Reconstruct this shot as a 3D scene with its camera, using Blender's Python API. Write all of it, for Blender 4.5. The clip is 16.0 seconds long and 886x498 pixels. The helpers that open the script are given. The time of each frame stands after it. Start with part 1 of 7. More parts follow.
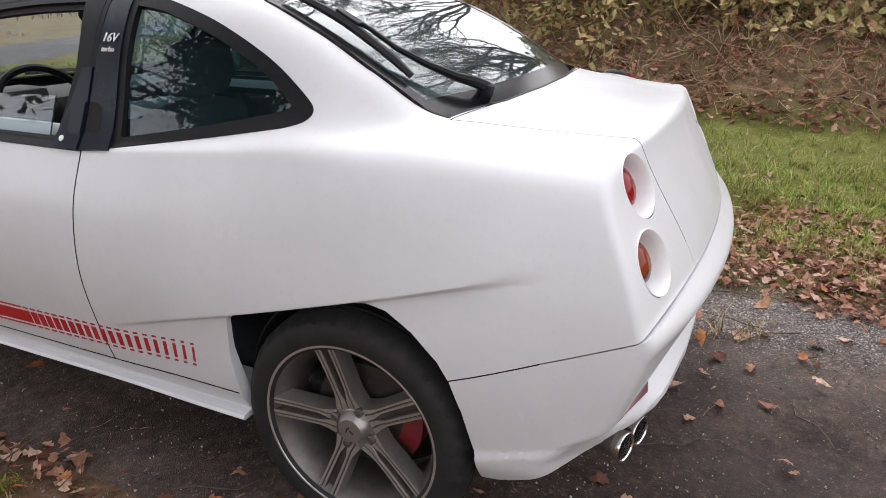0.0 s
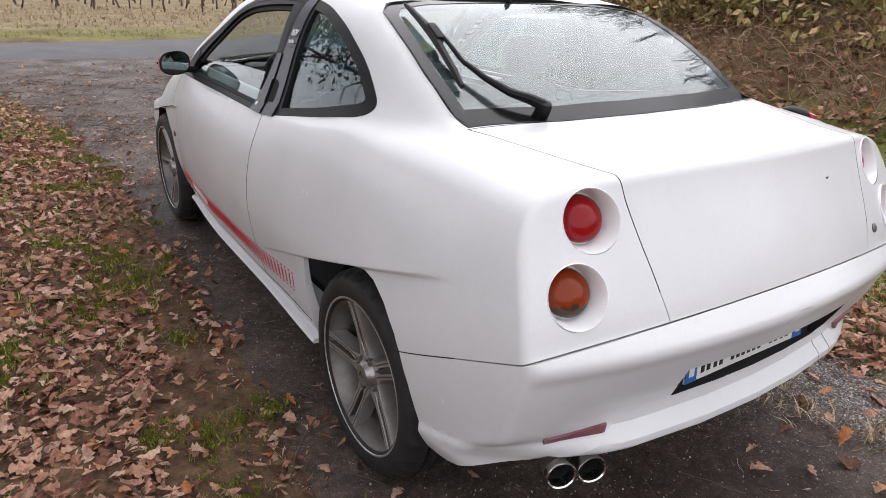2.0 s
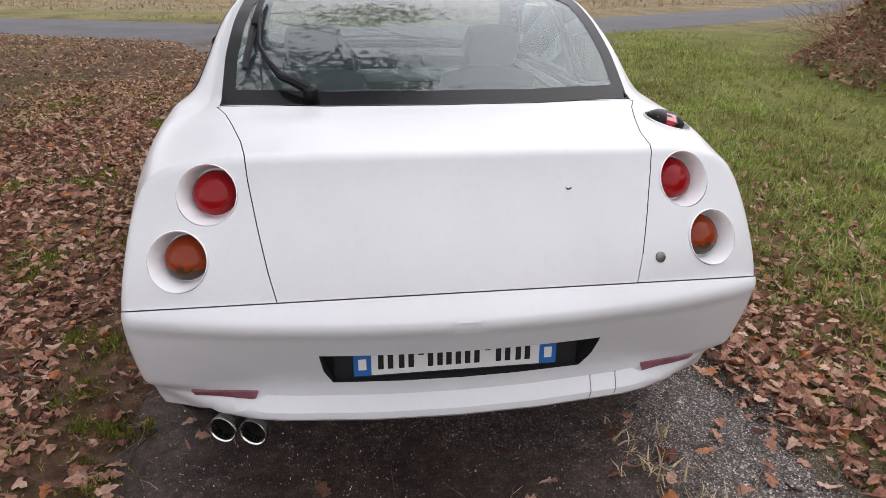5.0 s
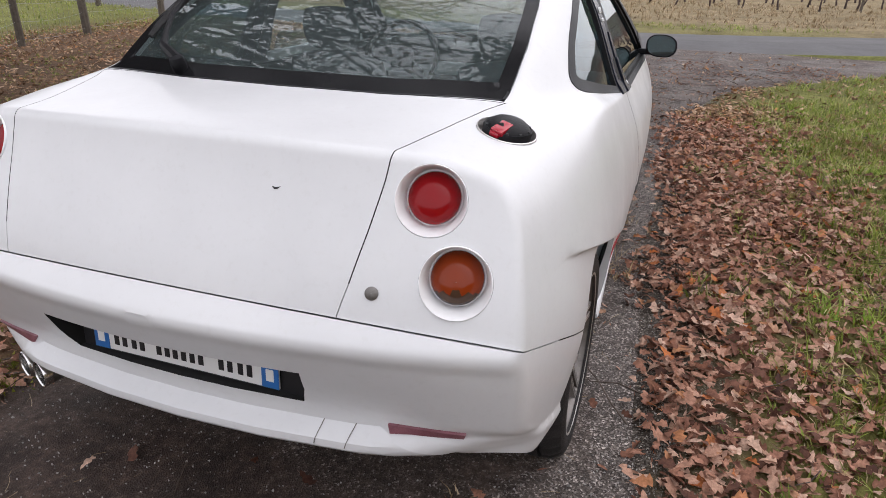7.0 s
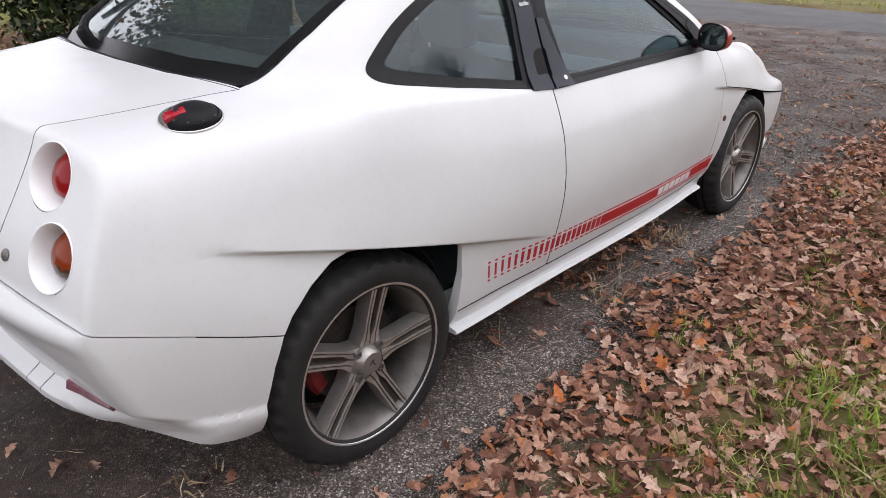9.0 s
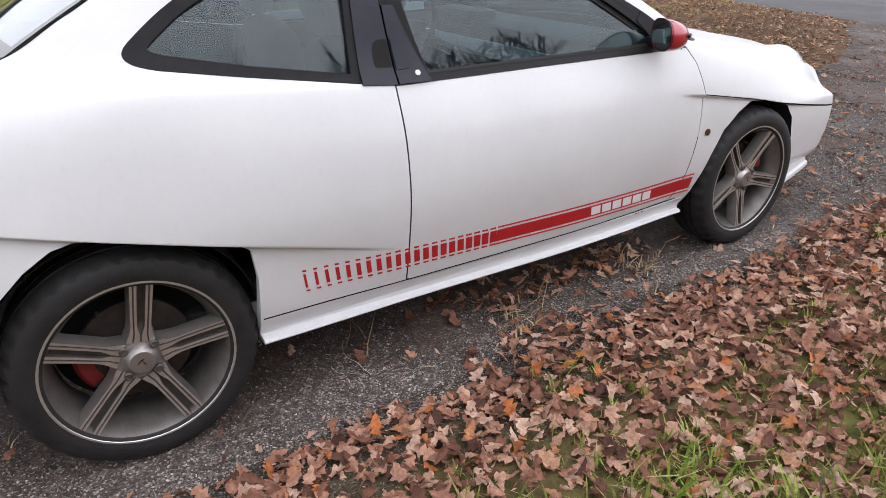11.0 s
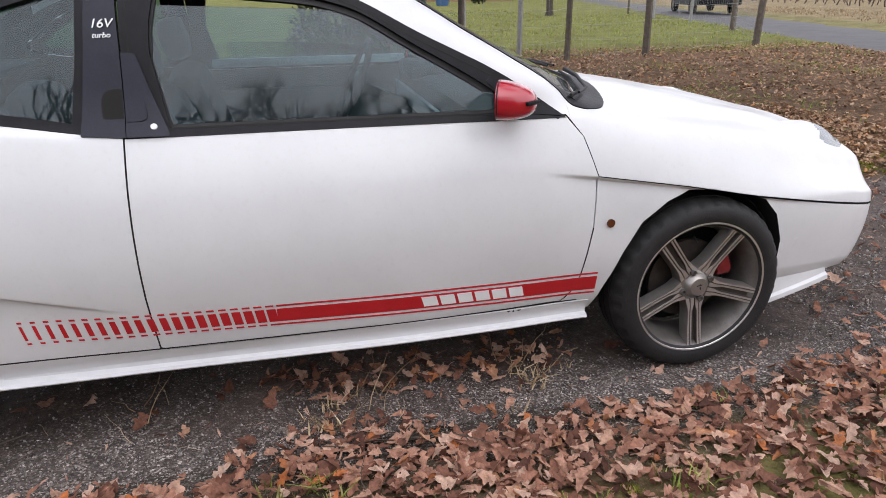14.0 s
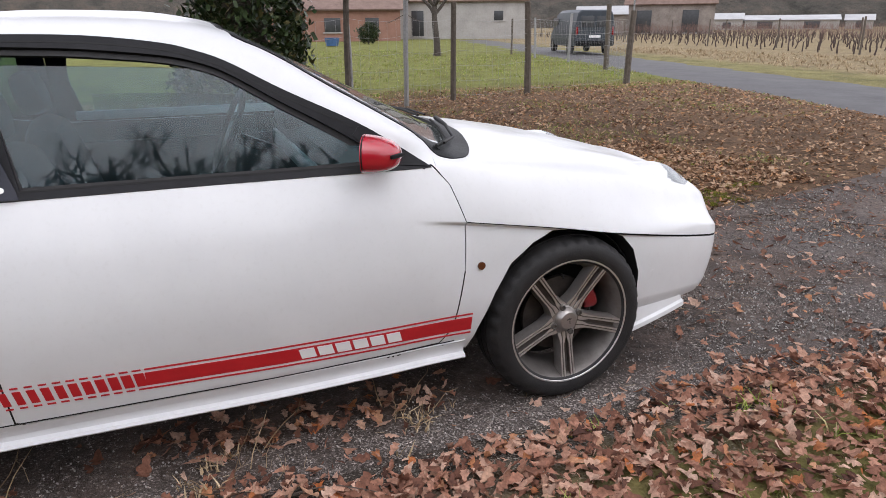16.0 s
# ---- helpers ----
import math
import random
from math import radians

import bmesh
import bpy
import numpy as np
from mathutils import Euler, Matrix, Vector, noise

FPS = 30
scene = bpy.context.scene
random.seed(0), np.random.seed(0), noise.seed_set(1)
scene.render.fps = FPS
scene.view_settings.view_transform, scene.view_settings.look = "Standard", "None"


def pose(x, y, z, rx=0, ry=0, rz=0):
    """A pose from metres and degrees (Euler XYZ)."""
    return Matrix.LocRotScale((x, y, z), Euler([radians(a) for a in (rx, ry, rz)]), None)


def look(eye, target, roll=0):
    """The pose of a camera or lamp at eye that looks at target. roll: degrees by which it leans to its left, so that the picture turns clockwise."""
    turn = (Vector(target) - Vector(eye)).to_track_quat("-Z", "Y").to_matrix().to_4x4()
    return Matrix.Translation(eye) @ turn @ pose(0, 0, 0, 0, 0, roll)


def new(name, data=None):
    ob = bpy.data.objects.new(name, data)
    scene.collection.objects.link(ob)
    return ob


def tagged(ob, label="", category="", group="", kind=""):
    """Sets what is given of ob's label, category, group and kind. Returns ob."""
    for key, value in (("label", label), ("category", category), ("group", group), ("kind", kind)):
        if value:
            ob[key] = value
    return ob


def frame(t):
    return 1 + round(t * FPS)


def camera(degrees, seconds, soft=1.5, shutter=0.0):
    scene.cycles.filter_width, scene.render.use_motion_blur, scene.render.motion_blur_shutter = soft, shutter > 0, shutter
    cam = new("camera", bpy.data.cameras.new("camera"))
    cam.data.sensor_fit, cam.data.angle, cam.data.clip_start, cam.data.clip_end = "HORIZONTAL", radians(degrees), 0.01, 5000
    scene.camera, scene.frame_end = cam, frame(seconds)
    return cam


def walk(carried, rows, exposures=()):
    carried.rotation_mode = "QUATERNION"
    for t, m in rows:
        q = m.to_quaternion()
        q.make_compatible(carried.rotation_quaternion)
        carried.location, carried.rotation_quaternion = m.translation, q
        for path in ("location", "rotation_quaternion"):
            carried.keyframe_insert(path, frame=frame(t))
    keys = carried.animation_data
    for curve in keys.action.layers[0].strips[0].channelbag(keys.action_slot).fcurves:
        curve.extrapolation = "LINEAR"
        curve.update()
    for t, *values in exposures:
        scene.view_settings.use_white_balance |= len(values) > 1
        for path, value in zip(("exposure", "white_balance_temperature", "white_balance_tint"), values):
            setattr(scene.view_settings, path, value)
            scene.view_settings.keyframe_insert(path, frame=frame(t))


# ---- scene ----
cam = camera(67.8, 16.0, soft=0.5)

PATH = [
    (0, (-1.965, -0.773, 1.308), (-0.267, -0.001, 0.587), -0.0),
    (0.5, (-1.757, -0.939, 1.3), (-0.206, 0.048, 0.512), -0.0),
    (1, (-1.629, -1.074, 1.338), (-0.3, 0.153, 0.485), 0.4),
    (1.5, (-1.55, -1.333, 1.377), (-0.479, 0.13, 0.533), 3.4),
    (2, (-1.565, -1.504, 1.389), (-0.53, 0.031, 0.634), 2.3),
    (2.5, (-1.574, -1.689, 1.402), (-0.485, -0.202, 0.627), 3.3),
    (3, (-1.446, -1.824, 1.416), (-0.463, -0.266, 0.637), 1.1),
    (3.5, (-1.226, -1.977, 1.426), (-0.306, -0.389, 0.631), 3.7),
    (4, (-0.937, -1.979, 1.407), (-0.154, -0.303, 0.648), 2.2),
    (4.5, (-0.618, -2.011, 1.432), (0.023, -0.294, 0.631), 0.8),
    (4.7, (-0.483, -2.076, 1.435), (0.023, -0.317, 0.629), 0.8),
    (6.8, (0.952, -1.792, 1.366), (0.268, -0.103, 0.541), -0.2),
    (7, (0.994, -1.709, 1.355), (0.388, 0.02, 0.552), 1.0),
    (7.5, (1.271, -1.507, 1.343), (0.407, 0.114, 0.554), -3.4),
    (8, (1.663, -1.416, 1.373), (0.622, 0.052, 0.501), -2.9),
    (8.5, (1.887, -1.157, 1.285), (0.827, 0.298, 0.414), 0.1),
    (9, (2.009, -0.946, 1.373), (0.756, 0.349, 0.505), -0.1),
    (9.2, (2.093, -0.851, 1.395), (0.834, 0.441, 0.533), 2.3),
    (11.3, (2.561, 0.077, 1.317), (1.002, 0.993, 0.463), -0.3),
    (11.5, (2.635, 0.181, 1.341), (1.064, 1.14, 0.558), 1.9),
    (12, (2.674, 0.364, 1.299), (1.035, 1.189, 0.505), -0.0),
    (12.5, (2.608, 0.685, 1.288), (0.92, 1.432, 0.52), 3.1),
    (13, (2.569, 0.89, 1.289), (0.788, 1.384, 0.527), -0.1),
    (13.5, (2.628, 1.138, 1.285), (0.814, 1.489, 0.517), 1.0),
    (14, (2.637, 1.223, 1.283), (0.824, 1.627, 0.542), -0.7),
    (14.5, (2.63, 1.246, 1.281), (0.824, 1.67, 0.535), -1.5),
    (15, (2.635, 1.285, 1.293), (0.845, 1.81, 0.571), -1.5),
    (15.5, (2.669, 1.314, 1.328), (0.94, 2.072, 0.667), -0.6),
    (16, (2.69, 1.297, 1.334), (0.929, 1.996, 0.691), -0.4),
]
walk(cam, [(t, look(eye, target, roll)) for t, eye, target, roll in PATH], exposures=[(0, 2.97, 6400, 15), (1.5, 2.84, 6350, 15), (2.5, 2.85, 6350, 16), (3.5, 2.79, 6350, 16), (4.7, 2.63, 6350, 16), (7, 2.63, 6350, 16), (8, 2.72, 6350, 16), (9.2, 2.73, 6300, 16), (11.3, 2.84, 6200, 16), (14, 2.79, 6200, 16), (16, 2.76, 6200, 16)])

# ---- daylight: a bright overcast sky, weak broad sun ----
world = bpy.data.worlds.new("overcast")
scene.world = world
world.use_nodes = True
wn, wl = world.node_tree.nodes, world.node_tree.links
sky = wn.new("ShaderNodeTexSky")
sky.sky_type, sky.sun_disc = "NISHITA", False
sky.sun_elevation, sky.sun_rotation = radians(58), radians(65)
sky.air_density, sky.dust_density, sky.ozone_density = 1.0, 5.0, 1.0
grey = wn.new("ShaderNodeHueSaturation")
grey.inputs["Saturation"].default_value = 0.22
wl.new(sky.outputs[0], grey.inputs["Color"])
veil = wn.new("ShaderNodeGamma")
veil.inputs["Gamma"].default_value = 0.30
wl.new(grey.outputs[0], veil.inputs["Color"])
wl.new(veil.outputs[0], wn["Background"].inputs["Color"])
wn["Background"].inputs["Strength"].default_value = 0.162
sun = new("sun", bpy.data.lights.new("sun", "SUN"))
sun.data.energy, sun.data.angle, sun.data.color = 0.09, radians(90), (1.0, 0.985, 0.965)
sun.matrix_world = look((math.sin(radians(65)) * 10, math.cos(radians(65)) * 10, 16), (0, 0, 0))

# ---- materials ----
def mat(name, base=(0.5, 0.5, 0.5), rough=0.5, metal=0.0, **more):
    m = bpy.data.materials.new(name)
    m.use_nodes = True
    b = m.node_tree.nodes["Principled BSDF"]
    b.inputs["Base Color"].default_value = (*base, 1)
    b.inputs["Roughness"].default_value = rough
    b.inputs["Metallic"].default_value = metal
    for key, value in more.items():
        b.inputs[key.replace("_", " ")].default_value = value
    return m


def node(m, kind, **sets):
    n = m.node_tree.nodes.new(kind)
    for key, value in sets.items():
        if key in n.inputs:
            n.inputs[key].default_value = value
    return n


def coords(m, scale=1.0):
    tc = node(m, "ShaderNodeNewGeometry")
    mp = node(m, "ShaderNodeMapping")
    mp.inputs["Scale"].default_value = (scale, scale, scale)
    m.node_tree.links.new(tc.outputs["Position"], mp.inputs["Vector"])
    return mp.outputs[0]


def noise_of(m, scale, detail=4.0, rough=0.6, vec=None):
    n = node(m, "ShaderNodeTexNoise", Scale=scale, Detail=detail, Roughness=rough)
    m.node_tree.links.new(vec if vec is not None else coords(m), n.inputs["Vector"])
    return n.outputs["Fac"]


def ramp(m, fac, *stops):
    r = node(m, "ShaderNodeValToRGB")
    while len(r.color_ramp.elements) < len(stops):
        r.color_ramp.elements.new(0.5)
    for e, (p, c) in zip(r.color_ramp.elements, stops):
        e.position, e.color = p, (*c, 1) if len(c) == 3 else c
    m.node_tree.links.new(fac, r.inputs["Fac"])
    return r.outputs["Color"]


def blend(m, fac, a, b, how="MIX"):
    x = node(m, "ShaderNodeMix")
    x.data_type, x.blend_type = "RGBA", how
    for sock, v in ((x.inputs["Factor"], fac), (x.inputs["A"], a), (x.inputs["B"], b)):
        if isinstance(v, (float, int)):
            sock.default_value = v
        elif isinstance(v, tuple):
            sock.default_value = (*v, 1)
        else:
            m.node_tree.links.new(v, sock)
    return x.outputs["Result"]


def plug(m, socket, out):
    m.node_tree.links.new(out, m.node_tree.nodes["Principled BSDF"].inputs[socket])


def bump(m, height, strength=0.3, dist=0.01):
    b = node(m, "ShaderNodeBump", Strength=strength, Distance=dist)
    m.node_tree.links.new(height, b.inputs["Height"])
    plug(m, "Normal", b.outputs[0])


def grey3(v):
    return (v, v, v)


def mottled(name, dark, light, scale, rough=0.6, relief=0.2, metal=0.0, dist=0.004, **more):
    m = mat(name, light, rough, metal, **more)
    f1, f2 = noise_of(m, scale), noise_of(m, scale * 9, 3)
    c = ramp(m, f1, (0.3, dark), (0.7, light))
    plug(m, "Base Color", blend(m, 0.35, c, ramp(m, f2, (0.3, dark), (0.7, light))))
    bump(m, f2, relief, dist)
    return m


# car paint: slightly dirty pearl white under clear coat
PAINT = mat("white_paint", (0.78, 0.775, 0.765), 0.42, Coat_Weight=0.55, Coat_Roughness=0.12, Specular_IOR_Level=0.35)
_d = ramp(PAINT, noise_of(PAINT, 2.3, 6, 0.65), (0.35, (0.597, 0.602, 0.610)), (0.65, (0.640, 0.645, 0.652)))
_s = ramp(PAINT, noise_of(PAINT, 60, 3, 0.7), (0.3, (0.97, 0.968, 0.962)), (0.45, (1, 1, 1)))
plug(PAINT, "Base Color", blend(PAINT, 1.0, _d, _s, "MULTIPLY"))
plug(PAINT, "Coat Roughness", ramp(PAINT, noise_of(PAINT, 5, 5, 0.7), (0.3, grey3(0.08)), (0.7, grey3(0.28))))
RED = mottled("red_vinyl", (0.42, 0.012, 0.018), (0.50, 0.018, 0.022), 12, 0.4, 0.02)
CALIPER_RED = mottled("dusty_red_enamel", (0.14, 0.010, 0.012), (0.24, 0.016, 0.018), 25, 0.5, 0.1)
RED_PAINT = mat("red_paint", (0.35, 0.005, 0.018), 0.25, Coat_Weight=0.8, Coat_Roughness=0.05)
BLACK = mottled("black_plastic", (0.005, 0.005, 0.006), (0.012, 0.012, 0.014), 30, 0.45, 0.15, Specular_IOR_Level=0.16)
TRIM = mottled("dark_blue_black_trim", (0.004, 0.005, 0.011), (0.010, 0.012, 0.025), 14, 0.26, 0.08, Specular_IOR_Level=0.27)
DARK = mat("wheel_well_black", (0.008, 0.008, 0.008), 0.9)
RUBBER = mottled("tyre_rubber", (0.008, 0.008, 0.0085), (0.024, 0.0225, 0.0225), 22, 0.62, 0.4, Specular_IOR_Level=0.35)
ALLOY = mottled("grey_alloy", (0.27, 0.25, 0.237), (0.40, 0.375, 0.355), 18, 0.34, 0.1, metal=0.75)
ALLOY_CUT = mottled("bright_alloy", (0.50, 0.48, 0.46), (0.68, 0.66, 0.64), 30, 0.38, 0.05, metal=0.85)
# barrel alloy darkened: the shade behind the spokes is put into its colour
ALLOY_INNER = mottled("shaded_alloy_barrel", (0.115, 0.103, 0.095), (0.20, 0.185, 0.172), 22, 0.42, 0.1, metal=0.6)
ALLOY_GROOVE = mottled("dark_groove_alloy", (0.055, 0.046, 0.040), (0.11, 0.095, 0.085), 40, 0.55, 0.1, metal=0.4)
DISC_IRON = mottled("rusty_brake_iron", (0.030, 0.024, 0.021), (0.075, 0.062, 0.055), 25, 0.6, 0.1, metal=0.5)
STEEL = mottled("brake_steel", (0.12, 0.11, 0.10), (0.25, 0.24, 0.23), 25, 0.45, 0.1, metal=0.8)
CHROME = mat("chrome", (0.72, 0.71, 0.69), 0.22, 1.0)
# soot in the exhaust bores, and painted shade for the handle hollows
SOOT_SHADE = mat("soot_and_shade", (0.010, 0.009, 0.008), 0.95)
GLASS = mat("tinted_glass", (0.22, 0.36, 0.40), 0.0, Transmission_Weight=0.99, IOR=1.48)
PALE_GLASS = mat("pale_tinted_glass", (0.56, 0.67, 0.69), 0.0, Transmission_Weight=0.99, IOR=1.5)
HAZY_GLASS = mat("misted_glass", (0.52, 0.62, 0.62), 0.0, Transmission_Weight=0.968, IOR=1.47)
CLEAR_GLASS = mat("windscreen_glass", (0.86, 0.92, 0.91), 0.0, Transmission_Weight=0.97, IOR=1.5)
SCREEN_PAINT = mat("black_screen_print", (0.008, 0.008, 0.009), 0.16, Specular_IOR_Level=0.22)
MIRROR = mat("mirror_glass", (0.62, 0.70, 0.68), 0.02, 1.0)
LENS_RED = mat("red_lens", (0.225, 0.003, 0.005), 0.18, Specular_IOR_Level=0.15, Coat_Weight=0.25, Coat_Roughness=0.06, IOR=1.49)
LENS_AMBER = mat("amber_lens", (0.20, 0.027, 0.004), 0.18, Specular_IOR_Level=0.15, Coat_Weight=0.25, Coat_Roughness=0.04, IOR=1.49)
LENS_SMOKE = mat("smoked_lens", (0.055, 0.028, 0.016), 0.2, Specular_IOR_Level=0.1, Coat_Weight=0.45, Coat_Roughness=0.04, IOR=1.49)
# lighter copy of the body white: bounced light in the lamp cups, as colour
CUP_WHITE_LIFTED = mottled("white_cup_light_lifted", (0.82, 0.825, 0.83), (0.87, 0.875, 0.88), 30, 0.35, 0.02)
LENS_CLEAR = mat("clear_lens", (0.60, 0.63, 0.64), 0.03, Transmission_Weight=0.85, IOR=1.45)
LENS_BROWN = mat("brown_lens", (0.09, 0.03, 0.012), 0.15)
REFLECT = mottled("dull_red_reflector", (0.13, 0.04, 0.055), (0.24, 0.10, 0.12), 40, 0.3, 0.05)
SEAT = mottled("grey_fabric", (0.055, 0.060, 0.066), (0.105, 0.112, 0.12), 60, 0.9, 0.3)
DASH = mottled("dash_plastic", (0.015, 0.016, 0.017), (0.035, 0.036, 0.038), 40, 0.65, 0.1)
WHITE = mat("plate_white", (0.75, 0.75, 0.74), 0.35)
BLUE = mat("plate_blue", (0.025, 0.14, 0.42), 0.35)
INK = mat("black_ink", (0.012, 0.012, 0.014), 0.5)
LETTER = mat("white_letter", (0.78, 0.78, 0.78), 0.5)

# ---- mesh tools ----
def mesh_of(bm, name, materials, smooth=None):
    me = bpy.data.meshes.new(name)
    bm.to_mesh(me)
    bm.free()
    for m in materials if isinstance(materials, (list, tuple)) else [materials]:
        me.materials.append(m)
    if smooth is not None:
        me.polygons.foreach_set("use_smooth", [True] * len(me.polygons))
        me.set_sharp_from_angle(angle=radians(smooth))
    return me


def part(name, bm, material, parent, label="", smooth=35):
    """One mesh object from a bmesh, under a thing or a part; built in the thing's own space."""
    ob = new(name, bm if isinstance(bm, bpy.types.Mesh) else mesh_of(bm, name, material, smooth))
    ob.parent = parent
    return tagged(ob, label=label) if label else ob


def thing(name, bm, material, label, category, group="", kind="", smooth=35):
    ob = new(name, mesh_of(bm, name, material, smooth) if bm is not None else None)
    return tagged(ob, label, category, group, kind)


def add_box(bm, size, centre=(0, 0, 0), bevel=0.0, turn=None):
    m = Matrix.Translation(centre) @ (turn.to_4x4() if turn else Matrix()) @ Matrix.Diagonal((*size, 1))
    verts = bmesh.ops.create_cube(bm, size=1.0, matrix=m)["verts"]
    if bevel:
        edges = list({e for v in verts for e in v.link_edges})
        bmesh.ops.bevel(bm, geom=edges, offset=bevel, segments=2, affect="EDGES", profile=0.6)
    return verts


def add_lathe(bm, profile, axis="X", centre=(0, 0, 0), steps=48, closed=False):
    """Turns (radius, height) pairs round an axis."""
    rings = []
    for r, h in profile:
        ring = []
        for i in range(steps):
            a = 2 * math.pi * i / steps
            p = {"X": (h, r * math.cos(a), r * math.sin(a)), "Y": (r * math.cos(a), h, -r * math.sin(a)), "Z": (r * math.cos(a), r * math.sin(a), h)}[axis]
            ring.append(bm.verts.new(Vector(p) + Vector(centre)))
        rings.append(ring)
    pairs = list(zip(rings, rings[1:])) + ([(rings[-1], rings[0])] if closed else [])
    for a, b in pairs:
        for i in range(steps):
            j = (i + 1) % steps
            bm.faces.new((a[i], a[j], b[j], b[i]))
    return rings


def add_tube(bm, points, radius, steps=8, cap=True):
    """A round bar along points; radius a number or one per point."""
    pts = [Vector(p) for p in points]
    radii = radius if isinstance(radius, (list, tuple)) else [radius] * len(pts)
    rings = []
    for i, p in enumerate(pts):
        d = (pts[min(i + 1, len(pts) - 1)] - pts[max(i - 1, 0)]).normalized()
        side = d.cross(Vector((0, 0, 1)) if abs(d.z) < 0.9 else Vector((1, 0, 0))).normalized()
        up = side.cross(d)
        rings.append([bm.verts.new(p + radii[i] * (math.cos(2 * math.pi * k / steps) * side + math.sin(2 * math.pi * k / steps) * up)) for k in range(steps)])
    for a, b in zip(rings, rings[1:]):
        for k in range(steps):
            j = (k + 1) % steps
            bm.faces.new((a[k], b[k], b[j], a[j]))
    if cap:
        bm.faces.new(rings[0])
        bm.faces.new(rings[-1][::-1])
    return rings


def spline(points, count, closed=False):
    """Points along a smooth curve through the given ones."""
    p = [np.array(q, float) for q in points]
    n = len(p)
    out = []
    spans = n if closed else n - 1
    for k in range(count):
        u = spans * k / (count if closed else count - 1)
        i = min(int(u), spans - 1)
        f = u - i
        if closed:
            a, b, c, d = (p[(i + j) % n] for j in (-1, 0, 1, 2))
        else:
            a, b, c, d = p[max(i - 1, 0)], p[i], p[i + 1], p[min(i + 2, n - 1)]
        out.append(0.5 * (2 * b + (c - a) * f + (2 * a - 5 * b + 4 * c - d) * f * f + (3 * b - a - 3 * c + d) * f**3))
    return out


def curve_fn(points):
    """A smooth function through (y, value) pairs, without overshoot."""
    ys, vs = np.array([q[0] for q in points], float), np.array([q[1] for q in points], float)
    d = np.diff(vs) / np.diff(ys)
    m = np.r_[d[0], [0 if a * b <= 0 else 2 * a * b / (a + b) for a, b in zip(d, d[1:])], d[-1]]

    def value(y):
        y = min(max(y, ys[0]), ys[-1])
        i = min(int(np.searchsorted(ys, y, "right")) - 1, len(ys) - 2)
        h = ys[i + 1] - ys[i]
        t = (y - ys[i]) / h
        return float((1 + 2 * t) * (1 - t) ** 2 * vs[i] + t * (1 - t) ** 2 * h * m[i] + t * t * (3 - 2 * t) * vs[i + 1] + t * t * (t - 1) * h * m[i + 1])

    return value


def step01(a, b, v):
    t = min(max((v - a) / (b - a), 0.0), 1.0)
    return t * t * (3 - 2 * t)


def boolean(me, cutter, how="DIFFERENCE"):
    """The mesh me, cut by the mesh or bmesh cutter."""
    if isinstance(cutter, bmesh.types.BMesh):
        bmesh.ops.recalc_face_normals(cutter, faces=cutter.faces)
        cutter = mesh_of(cutter, "cutter", [])
    a, b = bpy.data.objects.new("cut_a", me), bpy.data.objects.new("cut_b", cutter)
    scene.collection.objects.link(a)
    scene.collection.objects.link(b)
    mod = a.modifiers.new("cut", "BOOLEAN")
    mod.operation, mod.solver, mod.object = how, "MANIFOLD", b
    dg = bpy.context.evaluated_depsgraph_get()
    out = bpy.data.meshes.new_from_object(a.evaluated_get(dg))
    bpy.data.objects.remove(a)
    bpy.data.objects.remove(b)
    return out


def prism(poly, axis, lo, hi):
    """A closed prism over a flat polygon. axis X: poly is (y, z); Y: (x, z); Z: (x, y)."""
    bm = bmesh.new()
    put = {"X": lambda p, h: (h, p[0], p[1]), "Y": lambda p, h: (p[0], h, p[1]), "Z": lambda p, h: (p[0], p[1], h)}[axis]
    a = [bm.verts.new(put(p, lo)) for p in poly]
    b = [bm.verts.new(put(p, hi)) for p in poly]
    bm.faces.new(a)
    bm.faces.new(b[::-1])
    for i in range(len(poly)):
        j = (i + 1) % len(poly)
        bm.faces.new((a[i], b[i], b[j], a[j]))
    bmesh.ops.recalc_face_normals(bm, faces=bm.faces)
    return bm


def grown(poly, d):
    """A polygon widened by d on all sides."""
    p = [np.array(q, float) for q in poly]
    n = len(p)
    area = sum(p[i][0] * p[(i + 1) % n][1] - p[(i + 1) % n][0] * p[i][1] for i in range(n))
    s = 1 if area > 0 else -1
    out = []
    for i in range(n):
        e1, e2 = p[i] - p[i - 1], p[(i + 1) % n] - p[i]
        n1 = np.array((e1[1], -e1[0])) / (np.linalg.norm(e1) + 1e-9) * s
        n2 = np.array((e2[1], -e2[0])) / (np.linalg.norm(e2) + 1e-9) * s
        m = n1 + n2
        m /= max(np.linalg.norm(m), 0.3)
        out.append(tuple(p[i] + m * d / max(m @ n1, 0.4)))
    return out

# ---- ground ----
def road_y(x):
    """The middle of the lane that crosses ahead of the track."""
    return ROAD_LINE(x)


ROAD_LINE = curve_fn([(-90, 39), (-40, 23.2), (-18.5, 17.2), (-12, 15.3), (-6.5, 13.8), (-3.5, 12.8), (-0.5, 12.2), (3, 13.0), (9, 15.9), (17, 21), (30, 30), (70, 62)])


def vine_line(x):
    """The line along which the vine rows begin, past the lane."""
    return max(12.2 - 0.23 * x, ROAD_LINE(x) - 3.0)


def bank_height(x, y):
    edge = 5.3 + 0.08 * y + 0.5 * noise.noise(Vector((0.3 * y, 3, 1)))
    if y > 7.0:
        edge += (y - 7.0) * 0.9
    return 2.6 * step01(0, 3.2, x - edge) * (0.85 + 0.3 * noise.noise(Vector((0.5 * x, 0.5 * y, 7)))) * step01(30, 20, x)


